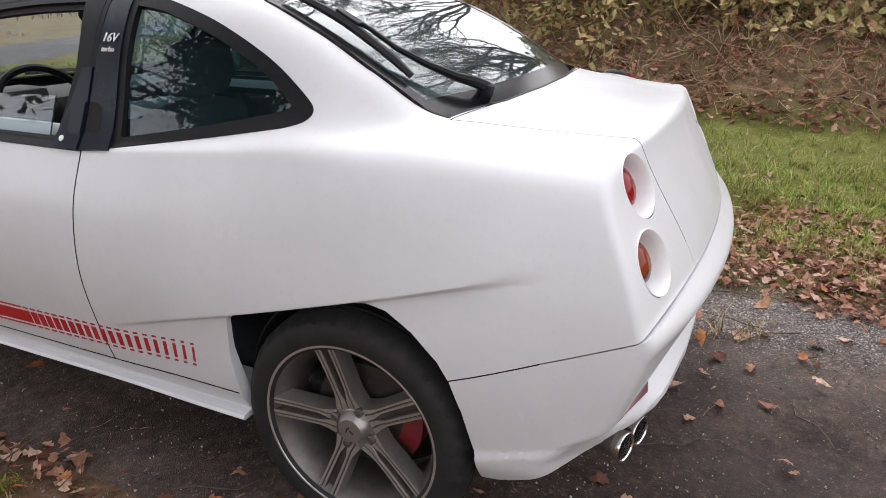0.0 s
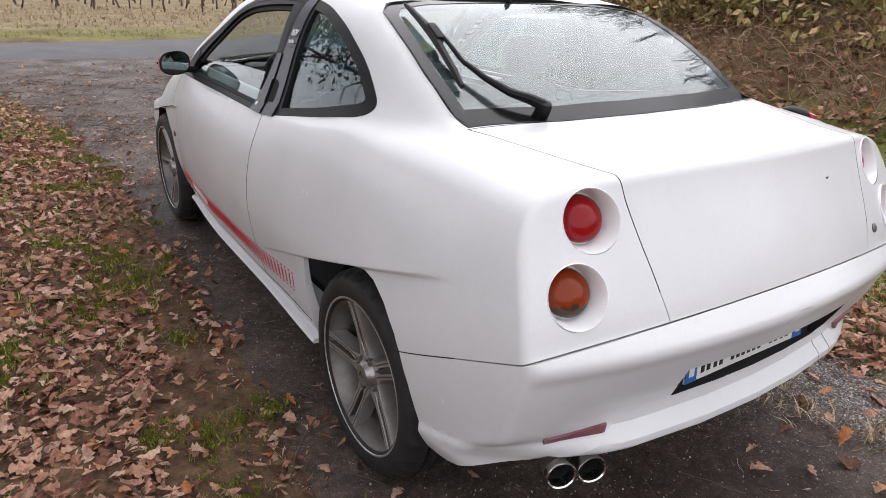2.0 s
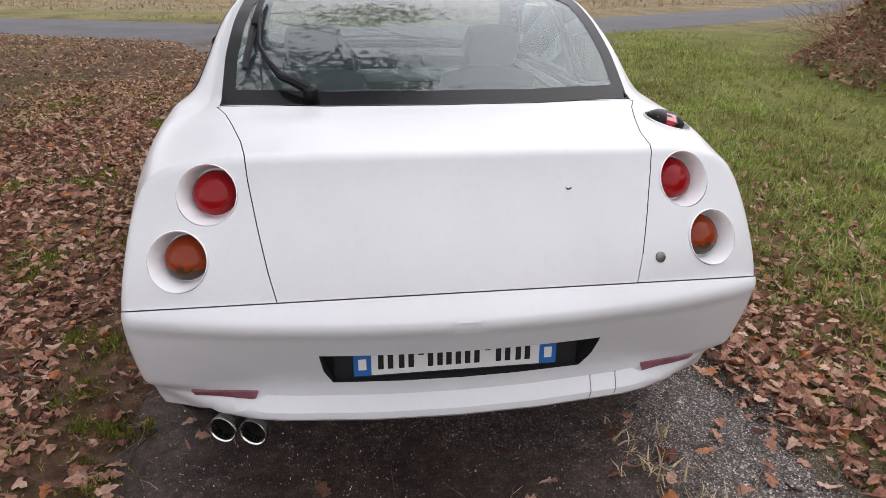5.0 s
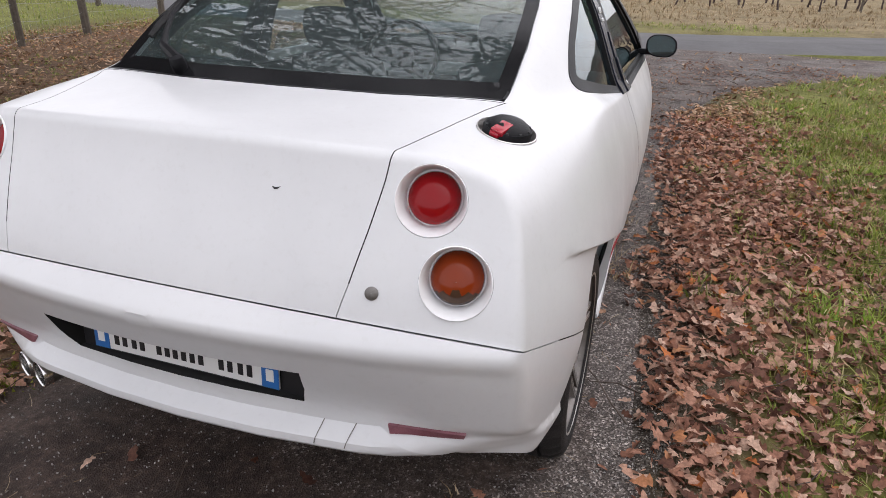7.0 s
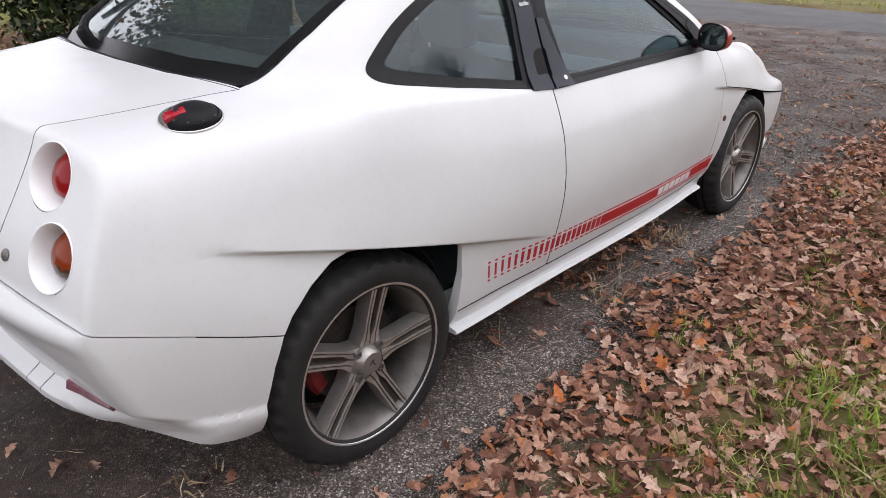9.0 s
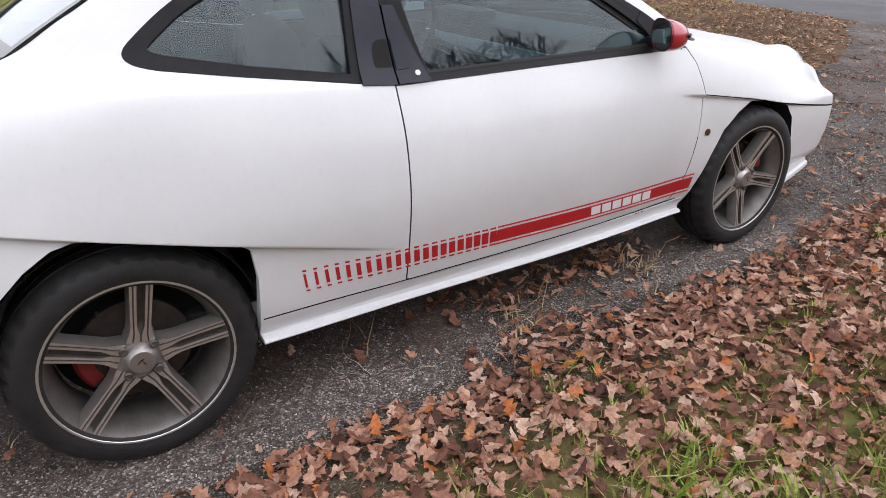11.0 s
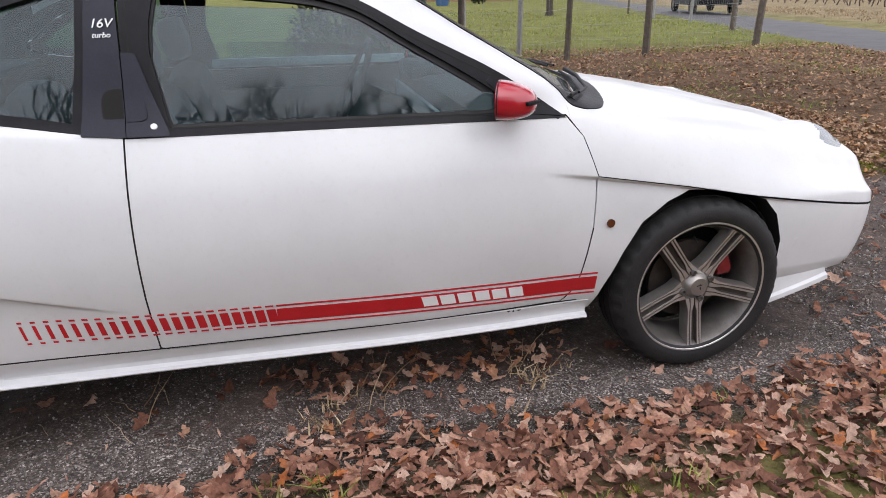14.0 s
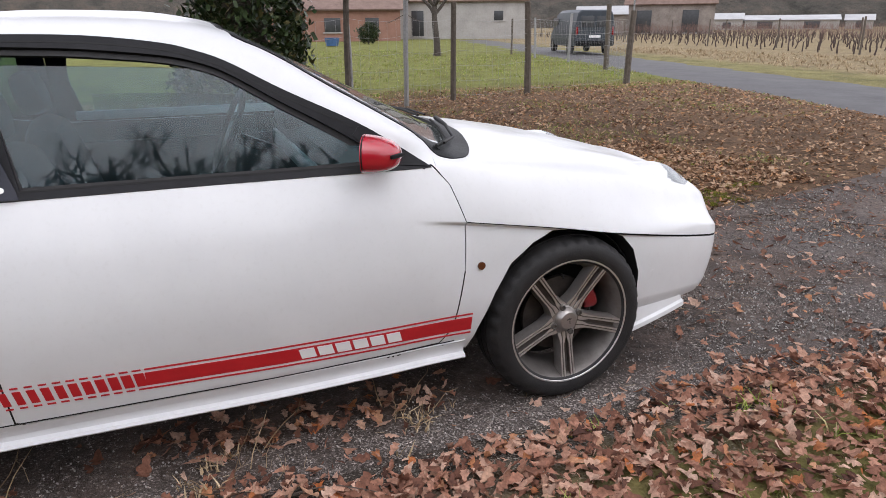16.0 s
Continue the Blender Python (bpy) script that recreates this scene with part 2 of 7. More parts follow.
TRACK_LEFT = curve_fn([(-14, -1.3), (-3, -1.25), (-0.5, -1.12), (1.0, -1.05), (4, -1.1), (7, -1.5), (10.5, -3.2)])
TRACK_RIGHT = curve_fn([(-14, 1.5), (-2, 1.35), (-0.6, 1.2), (0.2, 1.08), (1.0, 1.08), (2.0, 1.03), (4.0, 1.06), (6.5, 1.5), (8.5, 3.2), (10.8, 5.4)])


def off_track(x, y):
    return max(TRACK_LEFT(y) - x, x - TRACK_RIGHT(y))


def off_road(x, y):
    return abs(y - road_y(x)) - 1.9


def ground_z(x, y):
    d = min(off_track(x, y) if y < 11 else 9, off_road(x, y))
    z = -0.046 + 0.068 * step01(-0.40, 0.25, d) + 0.03 * noise.noise(Vector((0.9 * x, 0.9 * y, 0))) * step01(0.1, 0.9, d)
    return z + bank_height(x, y) * step01(0.5, 2.5, off_road(x, y))


def axis_steps(limit, near, fine):
    out, v, s = [0.0], 0.0, fine
    while v < limit:
        s = fine if v < near else s * 1.2
        v += s
        out.append(v)
    return [-q for q in out[:0:-1]] + out


def ground_sheet():
    xs, ys = axis_steps(3000, 9, 0.2), axis_steps(3000, 14, 0.22)
    verts = [(x, y, ground_z(x, y) if abs(x) < 60 and abs(y) < 60 else 0.02) for y in ys for x in xs]
    n = len(xs)
    me = bpy.data.meshes.new("ground")
    me.from_pydata(verts, [], [(j * n + i, j * n + i + 1, (j + 1) * n + i + 1, (j + 1) * n + i) for j in range(len(ys) - 1) for i in range(n - 1)])
    me.polygons.foreach_set("use_smooth", [True] * len(me.polygons))
    return me


def strip_sheet(name, y0, y1, steps, left, right, cols, lift):
    """A paved sheet between two edges."""
    verts, faces = [], []
    for j in range(steps + 1):
        y = y0 + (y1 - y0) * j / steps
        for i in range(cols + 1):
            u = i / cols
            verts.append((left(y) + (right(y) - left(y)) * u, y, lift + 0.004 * noise.noise(Vector((2 * left(y) + 6 * u, y, 2)))))
    n = cols + 1
    faces = [(j * n + i, j * n + i + 1, (j + 1) * n + i + 1, (j + 1) * n + i) for j in range(steps) for i in range(cols)]
    me = bpy.data.meshes.new(name)
    me.from_pydata(verts, [], faces)
    me.polygons.foreach_set("use_smooth", [True] * len(me.polygons))
    return me


# soil: brown litter near by, green where grass grows
SOIL = mat("soil_and_grass", (0.1, 0.08, 0.05), 0.95, Specular_IOR_Level=0.15)
_v = coords(SOIL)
_brown = ramp(SOIL, noise_of(SOIL, 14, 6, 0.7, _v), (0.3, (0.050, 0.033, 0.021)), (0.55, (0.15, 0.094, 0.058)), (0.8, (0.28, 0.19, 0.12)))
_green = ramp(SOIL, noise_of(SOIL, 20, 6, 0.75, _v), (0.28, (0.062, 0.066, 0.018)), (0.55, (0.155, 0.165, 0.045)), (0.8, (0.27, 0.255, 0.10)))
_straw = ramp(SOIL, noise_of(SOIL, 9, 6, 0.75, _v), (0.28, (0.125, 0.098, 0.052)), (0.55, (0.235, 0.187, 0.112)), (0.8, (0.38, 0.31, 0.20)))
_sep = node(SOIL, "ShaderNodeSeparateXYZ")
SOIL.node_tree.links.new(_v, _sep.inputs[0])


def ramp_between(m, value, lo, hi):
    r = node(m, "ShaderNodeMapRange")
    r.inputs["From Min"].default_value, r.inputs["From Max"].default_value = lo, hi
    m.node_tree.links.new(value, r.inputs["Value"])
    return r.outputs[0]


def add_values(m, a, b, how="ADD", k=None):
    n = node(m, "ShaderNodeMath")
    n.operation = how
    m.node_tree.links.new(a, n.inputs[0])
    if k is None:
        m.node_tree.links.new(b, n.inputs[1])
    else:
        n.inputs[1].default_value = k
    return n.outputs[0]


_wob = add_values(SOIL, noise_of(SOIL, 0.9, 4, 0.6, _v), None, "MULTIPLY", 2.4)
_right = ramp_between(SOIL, add_values(SOIL, _sep.outputs["X"], _wob), 1.9, 3.4)
_bank = ramp_between(SOIL, _sep.outputs["Z"], 0.06, 0.35)
_lawn = ramp_between(SOIL, add_values(SOIL, _sep.outputs["X"], _wob), -8.2, -10.6)
_cross = add_values(SOIL, add_values(SOIL, _sep.outputs["X"], None, "MULTIPLY", 0.23), _sep.outputs["Y"])
_field = ramp_between(SOIL, add_values(SOIL, _cross, _wob), 14.4, 15.4)
_far = ramp_between(SOIL, add_values(SOIL, _cross, _wob), 16.6, 18.2)
_vs = node(SOIL, "ShaderNodeTexVoronoi", Scale=185.0)
SOIL.node_tree.links.new(_v, _vs.inputs["Vector"])
_grit = ramp(SOIL, _vs.outputs["Color"], (0.0, (0.032, 0.027, 0.024)), (0.50, (0.066, 0.056, 0.049)), (0.78, (0.15, 0.135, 0.122)), (0.95, (0.42, 0.39, 0.36)))
_abs = add_values(SOIL, _sep.outputs["X"], None, "ABSOLUTE", 0.0)
_near = ramp_between(SOIL, add_values(SOIL, _abs, add_values(SOIL, noise_of(SOIL, 3.0, 4, 0.6, _v), None, "MULTIPLY", 0.7)), 1.75, 1.45)
_c = blend(SOIL, _right, _brown, _green)
_near = add_values(SOIL, _near, ramp_between(SOIL, _sep.outputs["X"], -0.3, 0.2), "MULTIPLY")
_c = blend(SOIL, _near, _c, _grit)
_c = blend(SOIL, _lawn, _c, _green)
_c = blend(SOIL, _field, _c, blend(SOIL, 0.45, _green, _straw))
_c = blend(SOIL, _far, _c, _straw)
_c = blend(SOIL, _bank, _c, blend(SOIL, 0.60, _brown, _straw))
_c = blend(SOIL, 1.0, _c, ramp(SOIL, noise_of(SOIL, 1.1, 5, 0.65, _v), (0.36, (0.66, 0.64, 0.60)), (0.62, (1.12, 1.10, 1.06))), "MULTIPLY")
plug(SOIL, "Base Color", _c)
bump(SOIL, noise_of(SOIL, 35, 5, 0.7, _v), 0.7, 0.03)

# worn asphalt, dark and damp, with pale stone chips showing
ASPHALT = mat("worn_asphalt", (0.05, 0.05, 0.05), 0.8, Specular_IOR_Level=0.3)
_v = coords(ASPHALT)
_vor = node(ASPHALT, "ShaderNodeTexVoronoi", Scale=185.0)
ASPHALT.node_tree.links.new(_v, _vor.inputs["Vector"])
_chip = ramp(ASPHALT, _vor.outputs["Color"], (0.0, (0.022, 0.018, 0.016)), (0.55, (0.056, 0.046, 0.041)), (0.80, (0.15, 0.128, 0.118)), (0.93, (0.50, 0.46, 0.43)))
_dirt = ramp(ASPHALT, noise_of(ASPHALT, 2.2, 6, 0.65, _v), (0.38, (0.046, 0.034, 0.028)), (0.62, (0.112, 0.082, 0.067)))
_mask = ramp(ASPHALT, noise_of(ASPHALT, 1.3, 5, 0.6, _v), (0.40, grey3(0.10)), (0.64, grey3(0.85)))
_sepa = node(ASPHALT, "ShaderNodeSeparateXYZ")
ASPHALT.node_tree.links.new(_v, _sepa.inputs[0])
_worn = ramp_between(ASPHALT, add_values(ASPHALT, _sepa.outputs["X"], add_values(ASPHALT, noise_of(ASPHALT, 2.6, 4, 0.6, _v), None, "MULTIPLY", 0.7)), 0.93, 1.22)
_worn = add_values(ASPHALT, _worn, ramp_between(ASPHALT, _sepa.outputs["Y"], 3.7, 2.7), "MULTIPLY")
_chip = blend(ASPHALT, _worn, _chip, ramp(ASPHALT, _vor.outputs["Color"], (0.0, (0.026, 0.022, 0.020)), (0.40, (0.072, 0.062, 0.056)), (0.70, (0.17, 0.152, 0.14)), (0.90, (0.52, 0.48, 0.45))))
_mask = blend(ASPHALT, _worn, _mask, grey3(0.9))
_mud = ramp_between(ASPHALT, add_values(ASPHALT, _sepa.outputs["X"], add_values(ASPHALT, noise_of(ASPHALT, 2.0, 4, 0.6, _v), None, "MULTIPLY", 0.5)), -0.22, -0.48)
_mask = blend(ASPHALT, _mud, _mask, grey3(0.16))
# ragged oval behind the car: darker, browner, with fewer chips showing
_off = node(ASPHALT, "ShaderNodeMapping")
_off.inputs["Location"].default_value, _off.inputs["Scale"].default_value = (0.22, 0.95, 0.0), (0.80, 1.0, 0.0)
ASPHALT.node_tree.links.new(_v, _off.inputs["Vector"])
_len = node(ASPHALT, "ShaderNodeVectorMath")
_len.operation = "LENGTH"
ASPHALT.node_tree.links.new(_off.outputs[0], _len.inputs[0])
_oval = ramp_between(ASPHALT, add_values(ASPHALT, _len.outputs["Value"], add_values(ASPHALT, noise_of(ASPHALT, 3.0, 5, 0.65, _v), None, "MULTIPLY", 0.6)), 1.05, 0.75)
_mask = blend(ASPHALT, _oval, _mask, grey3(0.22))
_tone = blend(ASPHALT, _oval, grey3(1.0), (0.62, 0.56, 0.54))
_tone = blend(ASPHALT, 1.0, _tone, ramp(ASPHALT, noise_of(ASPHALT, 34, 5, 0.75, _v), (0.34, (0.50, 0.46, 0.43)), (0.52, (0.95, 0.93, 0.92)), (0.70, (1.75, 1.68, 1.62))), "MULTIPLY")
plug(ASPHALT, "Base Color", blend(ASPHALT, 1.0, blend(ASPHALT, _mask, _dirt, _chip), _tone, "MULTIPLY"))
plug(ASPHALT, "Roughness", ramp(ASPHALT, noise_of(ASPHALT, 1.7, 4, 0.6, _v), (0.35, grey3(0.55)), (0.65, grey3(0.92))))
bump(ASPHALT, _vor.outputs["Distance"], 0.6, 0.004)
LANE = mottled("lane_asphalt", (0.040, 0.038, 0.040), (0.088, 0.085, 0.088), 1.3, 0.8, 0.4)

ground = tagged(new("ground", ground_sheet()), "damp soil and thin grass under fallen oak leaves", "ground", kind="structure")
ground.data.materials.append(SOIL)
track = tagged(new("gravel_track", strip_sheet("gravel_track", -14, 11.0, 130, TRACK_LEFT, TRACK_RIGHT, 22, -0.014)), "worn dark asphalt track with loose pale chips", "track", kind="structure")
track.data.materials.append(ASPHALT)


def lane_sheet():
    verts, faces = [], []
    xs = list(np.linspace(-90, 70, 161))
    for x in xs:
        for k in range(5):
            verts.append((x + 0.22 * 3.7 * (k / 4 - 0.5), road_y(x) + 3.7 * (k / 4 - 0.5), -0.030 + 0.042 * (1 - abs(k - 2) / 2)))
    me = bpy.data.meshes.new("lane")
    me.from_pydata(verts, [], [(i * 5 + k, (i + 1) * 5 + k, (i + 1) * 5 + k + 1, i * 5 + k + 1) for i in range(160) for k in range(4)])
    return me


lane = tagged(new("road", lane_sheet()), "narrow grey asphalt country lane", "road", kind="structure")
lane.data.materials.append(LANE)

# ---- the car: its body surface ----
# origin on the ground under the middle of the rear axle; y ahead, x to the car's right
RAILS = dict(
    x_low=[(-0.75, 0.716), (-0.5, 0.790), (-0.3, 0.824), (0.0, 0.84), (0.8, 0.835), (1.4, 0.835), (1.8, 0.82), (2.1, 0.80), (2.5, 0.795), (2.9, 0.772), (3.2, 0.728), (3.45, 0.62)],
    x_mid=[(-0.75, 0.771), (-0.5, 0.824), (-0.3, 0.862), (0.0, 0.882), (0.4, 0.888), (0.8, 0.888), (1.3, 0.885), (1.8, 0.87), (2.1, 0.852), (2.5, 0.835), (2.9, 0.79), (3.2, 0.732), (3.45, 0.625)],
    x_up=[(-0.75, 0.751), (-0.5, 0.801), (-0.3, 0.838), (0.0, 0.86), (0.4, 0.871), (0.8, 0.872), (1.3, 0.870), (1.8, 0.858), (2.1, 0.838), (2.5, 0.80), (2.9, 0.725), (3.2, 0.652), (3.45, 0.535)],
    z_up=[(-0.75, 0.77), (1.8, 0.77), (2.1, 0.76), (2.5, 0.735), (2.9, 0.68), (3.2, 0.62), (3.45, 0.56)],
    x_b=[(-0.75, 0.672), (-0.5, 0.727), (-0.3, 0.76), (0.0, 0.795), (0.3, 0.81), (0.6, 0.813), (1.0, 0.812), (1.8, 0.806), (2.1, 0.785), (2.5, 0.72), (2.9, 0.64), (3.2, 0.58), (3.45, 0.48)],
    z_b=[(-0.75, 0.94), (-0.5, 0.955), (-0.2, 0.975), (0.1, 0.975), (0.5, 0.945), (0.8, 0.922), (2.0, 0.91), (2.2, 0.89), (2.5, 0.85), (2.9, 0.78), (3.2, 0.70), (3.45, 0.61)],
    x_g=[(-0.75, 0.54), (-0.5, 0.60), (-0.3, 0.64), (-0.1, 0.665), (0.12, 0.735), (0.4, 0.772), (0.8, 0.79), (1.8, 0.788), (2.05, 0.765), (2.2, 0.70), (2.5, 0.56), (2.9, 0.46), (3.2, 0.38), (3.45, 0.28)],
    z_g=[(-0.75, 1.00), (-0.5, 1.005), (-0.3, 1.02), (-0.1, 1.035), (0.12, 1.03), (0.4, 0.985), (0.8, 0.95), (2.0, 0.935), (2.2, 0.915), (2.5, 0.885), (2.9, 0.825), (3.2, 0.742), (3.45, 0.64)],
    x_r=[(-0.75, 0.34), (-0.5, 0.42), (-0.3, 0.50), (-0.14, 0.585), (0.03, 0.598), (0.3, 0.60), (0.8, 0.598), (1.3, 0.602), (1.5, 0.622), (1.75, 0.69), (1.95, 0.735), (2.1, 0.66), (2.2, 0.52), (2.5, 0.38), (2.9, 0.30), (3.2, 0.25), (3.45, 0.17)],
    z_r=[(-0.75, 1.015), (-0.5, 1.02), (-0.3, 1.035), (-0.14, 1.055), (0.03, 1.145), (0.2, 1.23), (0.4, 1.29), (0.7, 1.318), (1.0, 1.325), (1.3, 1.312), (1.5, 1.272), (1.75, 1.135), (1.95, 1.02), (2.1, 0.95), (2.2, 0.93), (2.5, 0.90), (2.9, 0.830), (3.2, 0.752), (3.45, 0.66)],
    z_c=[(-0.75, 1.02), (-0.5, 1.03), (-0.3, 1.042), (-0.2, 1.05), (0.0, 1.165), (0.2, 1.258), (0.4, 1.325), (0.65, 1.372), (0.95, 1.392), (1.2, 1.388), (1.4, 1.362), (1.5, 1.330), (1.75, 1.21), (2.0, 1.085), (2.32, 0.94), (2.5, 0.915), (2.7, 0.878), (2.9, 0.842), (3.2, 0.765), (3.45, 0.67)],
)
FN = {key: curve_fn(pts) for key, pts in RAILS.items()}
SPANS = (2, 2, 3, 46, 36, 14, 6, 14, 8, 8)


def crease_line(y):
    """The height at which the flank's crease runs, over the rear and then the front wheel."""
    rear, front = 0.668 - 0.282 * y, FRONT_SEAM(y)
    m = step01(0.75, 1.9, y)
    return min(max(rear * (1 - m) + front * m, 0.40), FN["z_up"](y) - 0.012)


def ring_at(y, inset=0.0):
    """The closed outline of the body across the car at y, as (x, z) points."""
    f = {key: fn(y) for key, fn in FN.items()}
    half = [(0, 0.25), (f["x_low"] - 0.2, 0.25), (f["x_low"] - 0.04, 0.252), (f["x_low"], 0.32), (f["x_mid"], min(0.58, f["z_up"] - 0.05)), (f["x_up"], f["z_up"]),
            (f["x_b"], f["z_b"]), (f["x_g"], f["z_g"]), (f["x_r"], f["z_r"]), (f["x_r"] * 0.52, f["z_r"] + 0.74 * (f["z_c"] - f["z_r"])), (0, f["z_c"])]
    keys = [np.array(q) for q in half] + [np.array((-q[0], q[1])) for q in half[-2:0:-1]]
    n, out = len(keys), []
    for i in range(n):
        a, b, c, d = (keys[(i + j) % n] for j in (-1, 0, 1, 2))
        s = SPANS[i] if i < 10 else SPANS[19 - i]
        sharp = 0.35 if i in (1, 2, 17, 18) else 1.0
        lb, lc = np.linalg.norm(c - b), np.linalg.norm(c - b)
        tb = (c - a) * lb / (np.linalg.norm(b - a) + lb + 1e-9) * sharp
        tc = (d - b) * lc / (np.linalg.norm(d - c) + lc + 1e-9) * sharp
        for k in range(s):
            t = k / s
            out.append((1 + 2 * t) * (1 - t) ** 2 * b + t * (1 - t) ** 2 * tb + t * t * (3 - 2 * t) * c + t * t * (t - 1) * tc)
    out = np.array(out)
    line = crease_line(y)
    a, b = sum(SPANS[:3]), sum(SPANS[:5])
    zs = np.r_[np.linspace(0.32, line - 0.014, 41), np.linspace(line - 0.014, line + 0.002, 9)[1:], np.linspace(line + 0.002, f["z_up"], b - a - 47)[1:]]
    for flank in (np.arange(a, b + 1), len(out) - np.arange(a, b + 1)):
        seg = out[flank]
        out[flank] = np.c_[np.interp(zs, seg[:, 1], seg[:, 0]), zs]
    if inset:
        out = out + inward(out) * inset
    return out


def inward(ring):
    t = np.roll(ring, -1, 0) - np.roll(ring, 1, 0)
    nrm = np.stack([-t[:, 1], t[:, 0]], 1)
    return nrm / (np.linalg.norm(nrm, axis=1, keepdims=True) + 1e-9)


def slash(y, z):
    """How far the flanks step in below the creases over the wheels."""
    rear = 0.668 - 0.282 * y
    d = rear - z
    a = 0.020 * step01(-0.50, -0.18, y) * step01(0.76, 0.40, y)
    out = a * step01(-0.002, 0.014, d) * step01(0.26, 0.02, d)
    front = FRONT_SEAM(y)
    d = front - z
    a = 0.018 * step01(1.92, 2.16, y)
    return out + a * step01(-0.002, 0.016, d) * step01(0.34, 0.10, d)


FRONT_SEAM = curve_fn([(1.6, 0.82), (1.947, 0.764), (2.112, 0.737), (2.45, 0.676), (2.71, 0.62), (2.95, 0.577), (3.2, 0.535), (3.5, 0.498)])
TAIL_PROFILE = curve_fn([(0.2, -0.80), (0.5, -0.80), (0.715, -0.752), (1.01, -0.615), (1.2, -0.56)])
BUMPER_PROFILE = curve_fn([(0.2, -0.66), (0.345, -0.69), (0.358, -0.720), (0.368, -0.729), (0.385, -0.729), (0.402, -0.712), (0.415, -0.693), (0.45, -0.697), (0.50, -0.722), (0.56, -0.750), (0.625, -0.778), (0.664, -0.794), (0.676, -0.792), (0.689, -0.783), (0.715, -0.760), (0.74, -0.740), (1.1, -0.60)])
NOSE_PROFILE = curve_fn([(0.2, 3.345), (0.28, 3.385), (0.36, 3.414), (0.44, 3.430), (0.50, 3.434), (0.56, 3.434), (0.62, 3.424), (0.68, 3.396), (0.73, 3.345), (0.78, 3.26), (0.85, 3.1), (1.0, 2.9)])


def tail_at(x, z):
    return TAIL_PROFILE(z) + 0.168 * x * x


def bumper_at(x, z):
    a = abs(x)
    slope = -0.70 - 0.31 * (z - 0.36)
    mix = 0.8 * step01(0.48, 0.78, a) * step01(0.66, 0.58, z)
    low = 0.7 * max(0, a - 0.43) ** 2 * step01(0.46, 0.36, z)
    return BUMPER_PROFILE(z) * (1 - mix) + slope * mix + low + 0.168 * x * x + 0.10 * max(0, a - 0.5) ** 2


def nose_at(x, z):
    return NOSE_PROFILE(z) - 0.24 * x * x - 0.5 * max(0, abs(x) - 0.5) ** 2


def hull(tail, tail_round, inset=0.0, span=None, creases=True, ledge=False):
    """The closed body surface, with the given tail; span: a stretch of it with flat ends."""
    rows = []
    if span:
        stations = list(np.linspace(span[0], span[1], 40))
    else:
        stations = list(np.arange(-0.40, 2.95, 0.0165))
    for y in stations:
        ring = ring_at(y, inset)
        rows.append(np.c_[ring[:, 0], np.full(len(ring), y), ring[:, 1]])
    if not span:
        def end(start, face, round_of, way):
            """Rows from the last station to the face, rounded over its rim."""
            grid = np.linspace(start, start + way * 0.62, 26)
            table = np.array([ring_at(y) for y in grid])

            def rings(ys):
                u = np.clip((ys - start) / (grid[-1] - start), 0, 1) * 25
                k = np.minimum(u.astype(int), 24)
                f, i = (u - k)[:, None], np.arange(len(ys))
                return table[k, i] * (1 - f) + table[k + 1, i] * f

            ring = table[0]
            for _ in range(5):
                ye = np.array([face(x, z) for x, z in ring]) - way * round_of
                ring = rings(ye)
            out = []
            for k in range(1, 9):
                ys = start + (ye - start) * k / 8
                r = rings(ys)
                out.append(np.c_[r[:, 0], ys, r[:, 1]])
            rim, inn = ring, inward(ring)
            for a in (18, 36, 54, 72, 90):
                p = rim + inn * round_of * (1 - math.cos(radians(a)))
                fy = np.array([face(x, z) for x, z in p]) - way * round_of * (1 - math.sin(radians(a)))
                out.append(np.c_[p[:, 0], fy, p[:, 1]])
            c = np.array((0, 0.66))
            for k in np.r_[0.985, np.linspace(0.965, 0.04, 38)]:
                q = c + (p - c) * k
                out.append(np.c_[q[:, 0], [face(x, z) for x, z in q], q[:, 1]])
            return out

        rows = end(stations[0], tail, tail_round, -1)[::-1] + rows + end(stations[-1], nose_at, 0.07, 1)
    if creases and not inset:
        for row in rows:
            for p in row:
                if 0.15 < p[2] < 0.9 and abs(p[0]) > 0.35:
                    d = slash(p[1], p[2]) * step01(-0.68, -0.5, p[1])
                    if p[1] > 2.7:
                        d *= step01(3.1, 2.7, p[1])
                    p[0] -= math.copysign(d, p[0])
    if ledge:
        for row in rows:
            for p in row:
                if p[1] < -0.25 and p[2] < 0.45 and abs(p[0]) > 0.5:
                    top = 0.351 - 0.235 * (p[1] + 0.356)
                    p[0] += math.copysign(0.009 * step01(top + 0.003, top - 0.012, p[2]) * step01(-0.68, -0.60, p[1]), p[0])
    n = len(rows[0])
    verts = np.concatenate(rows)
    faces = [(r * n + i, r * n + (i + 1) % n, (r + 1) * n + (i + 1) % n, (r + 1) * n + i) for r in range(len(rows) - 1) for i in range(n)]
    faces += [tuple(range(n))[::-1], tuple((len(rows) - 1) * n + i for i in range(n))]
    me = bpy.data.meshes.new("hull")
    me.from_pydata(verts.tolist(), [], faces)
    bm = bmesh.new()
    bm.from_mesh(me)
    bmesh.ops.recalc_face_normals(bm, faces=bm.faces)
    bm.to_mesh(me)
    bm.free()
    return me

# ---- the car: panels cut from the body surface ----
from mathutils.bvhtree import BVHTree


def tree_of(me):
    return BVHTree.FromPolygons([v.co[:] for v in me.vertices], [p.vertices[:] for p in me.polygons])


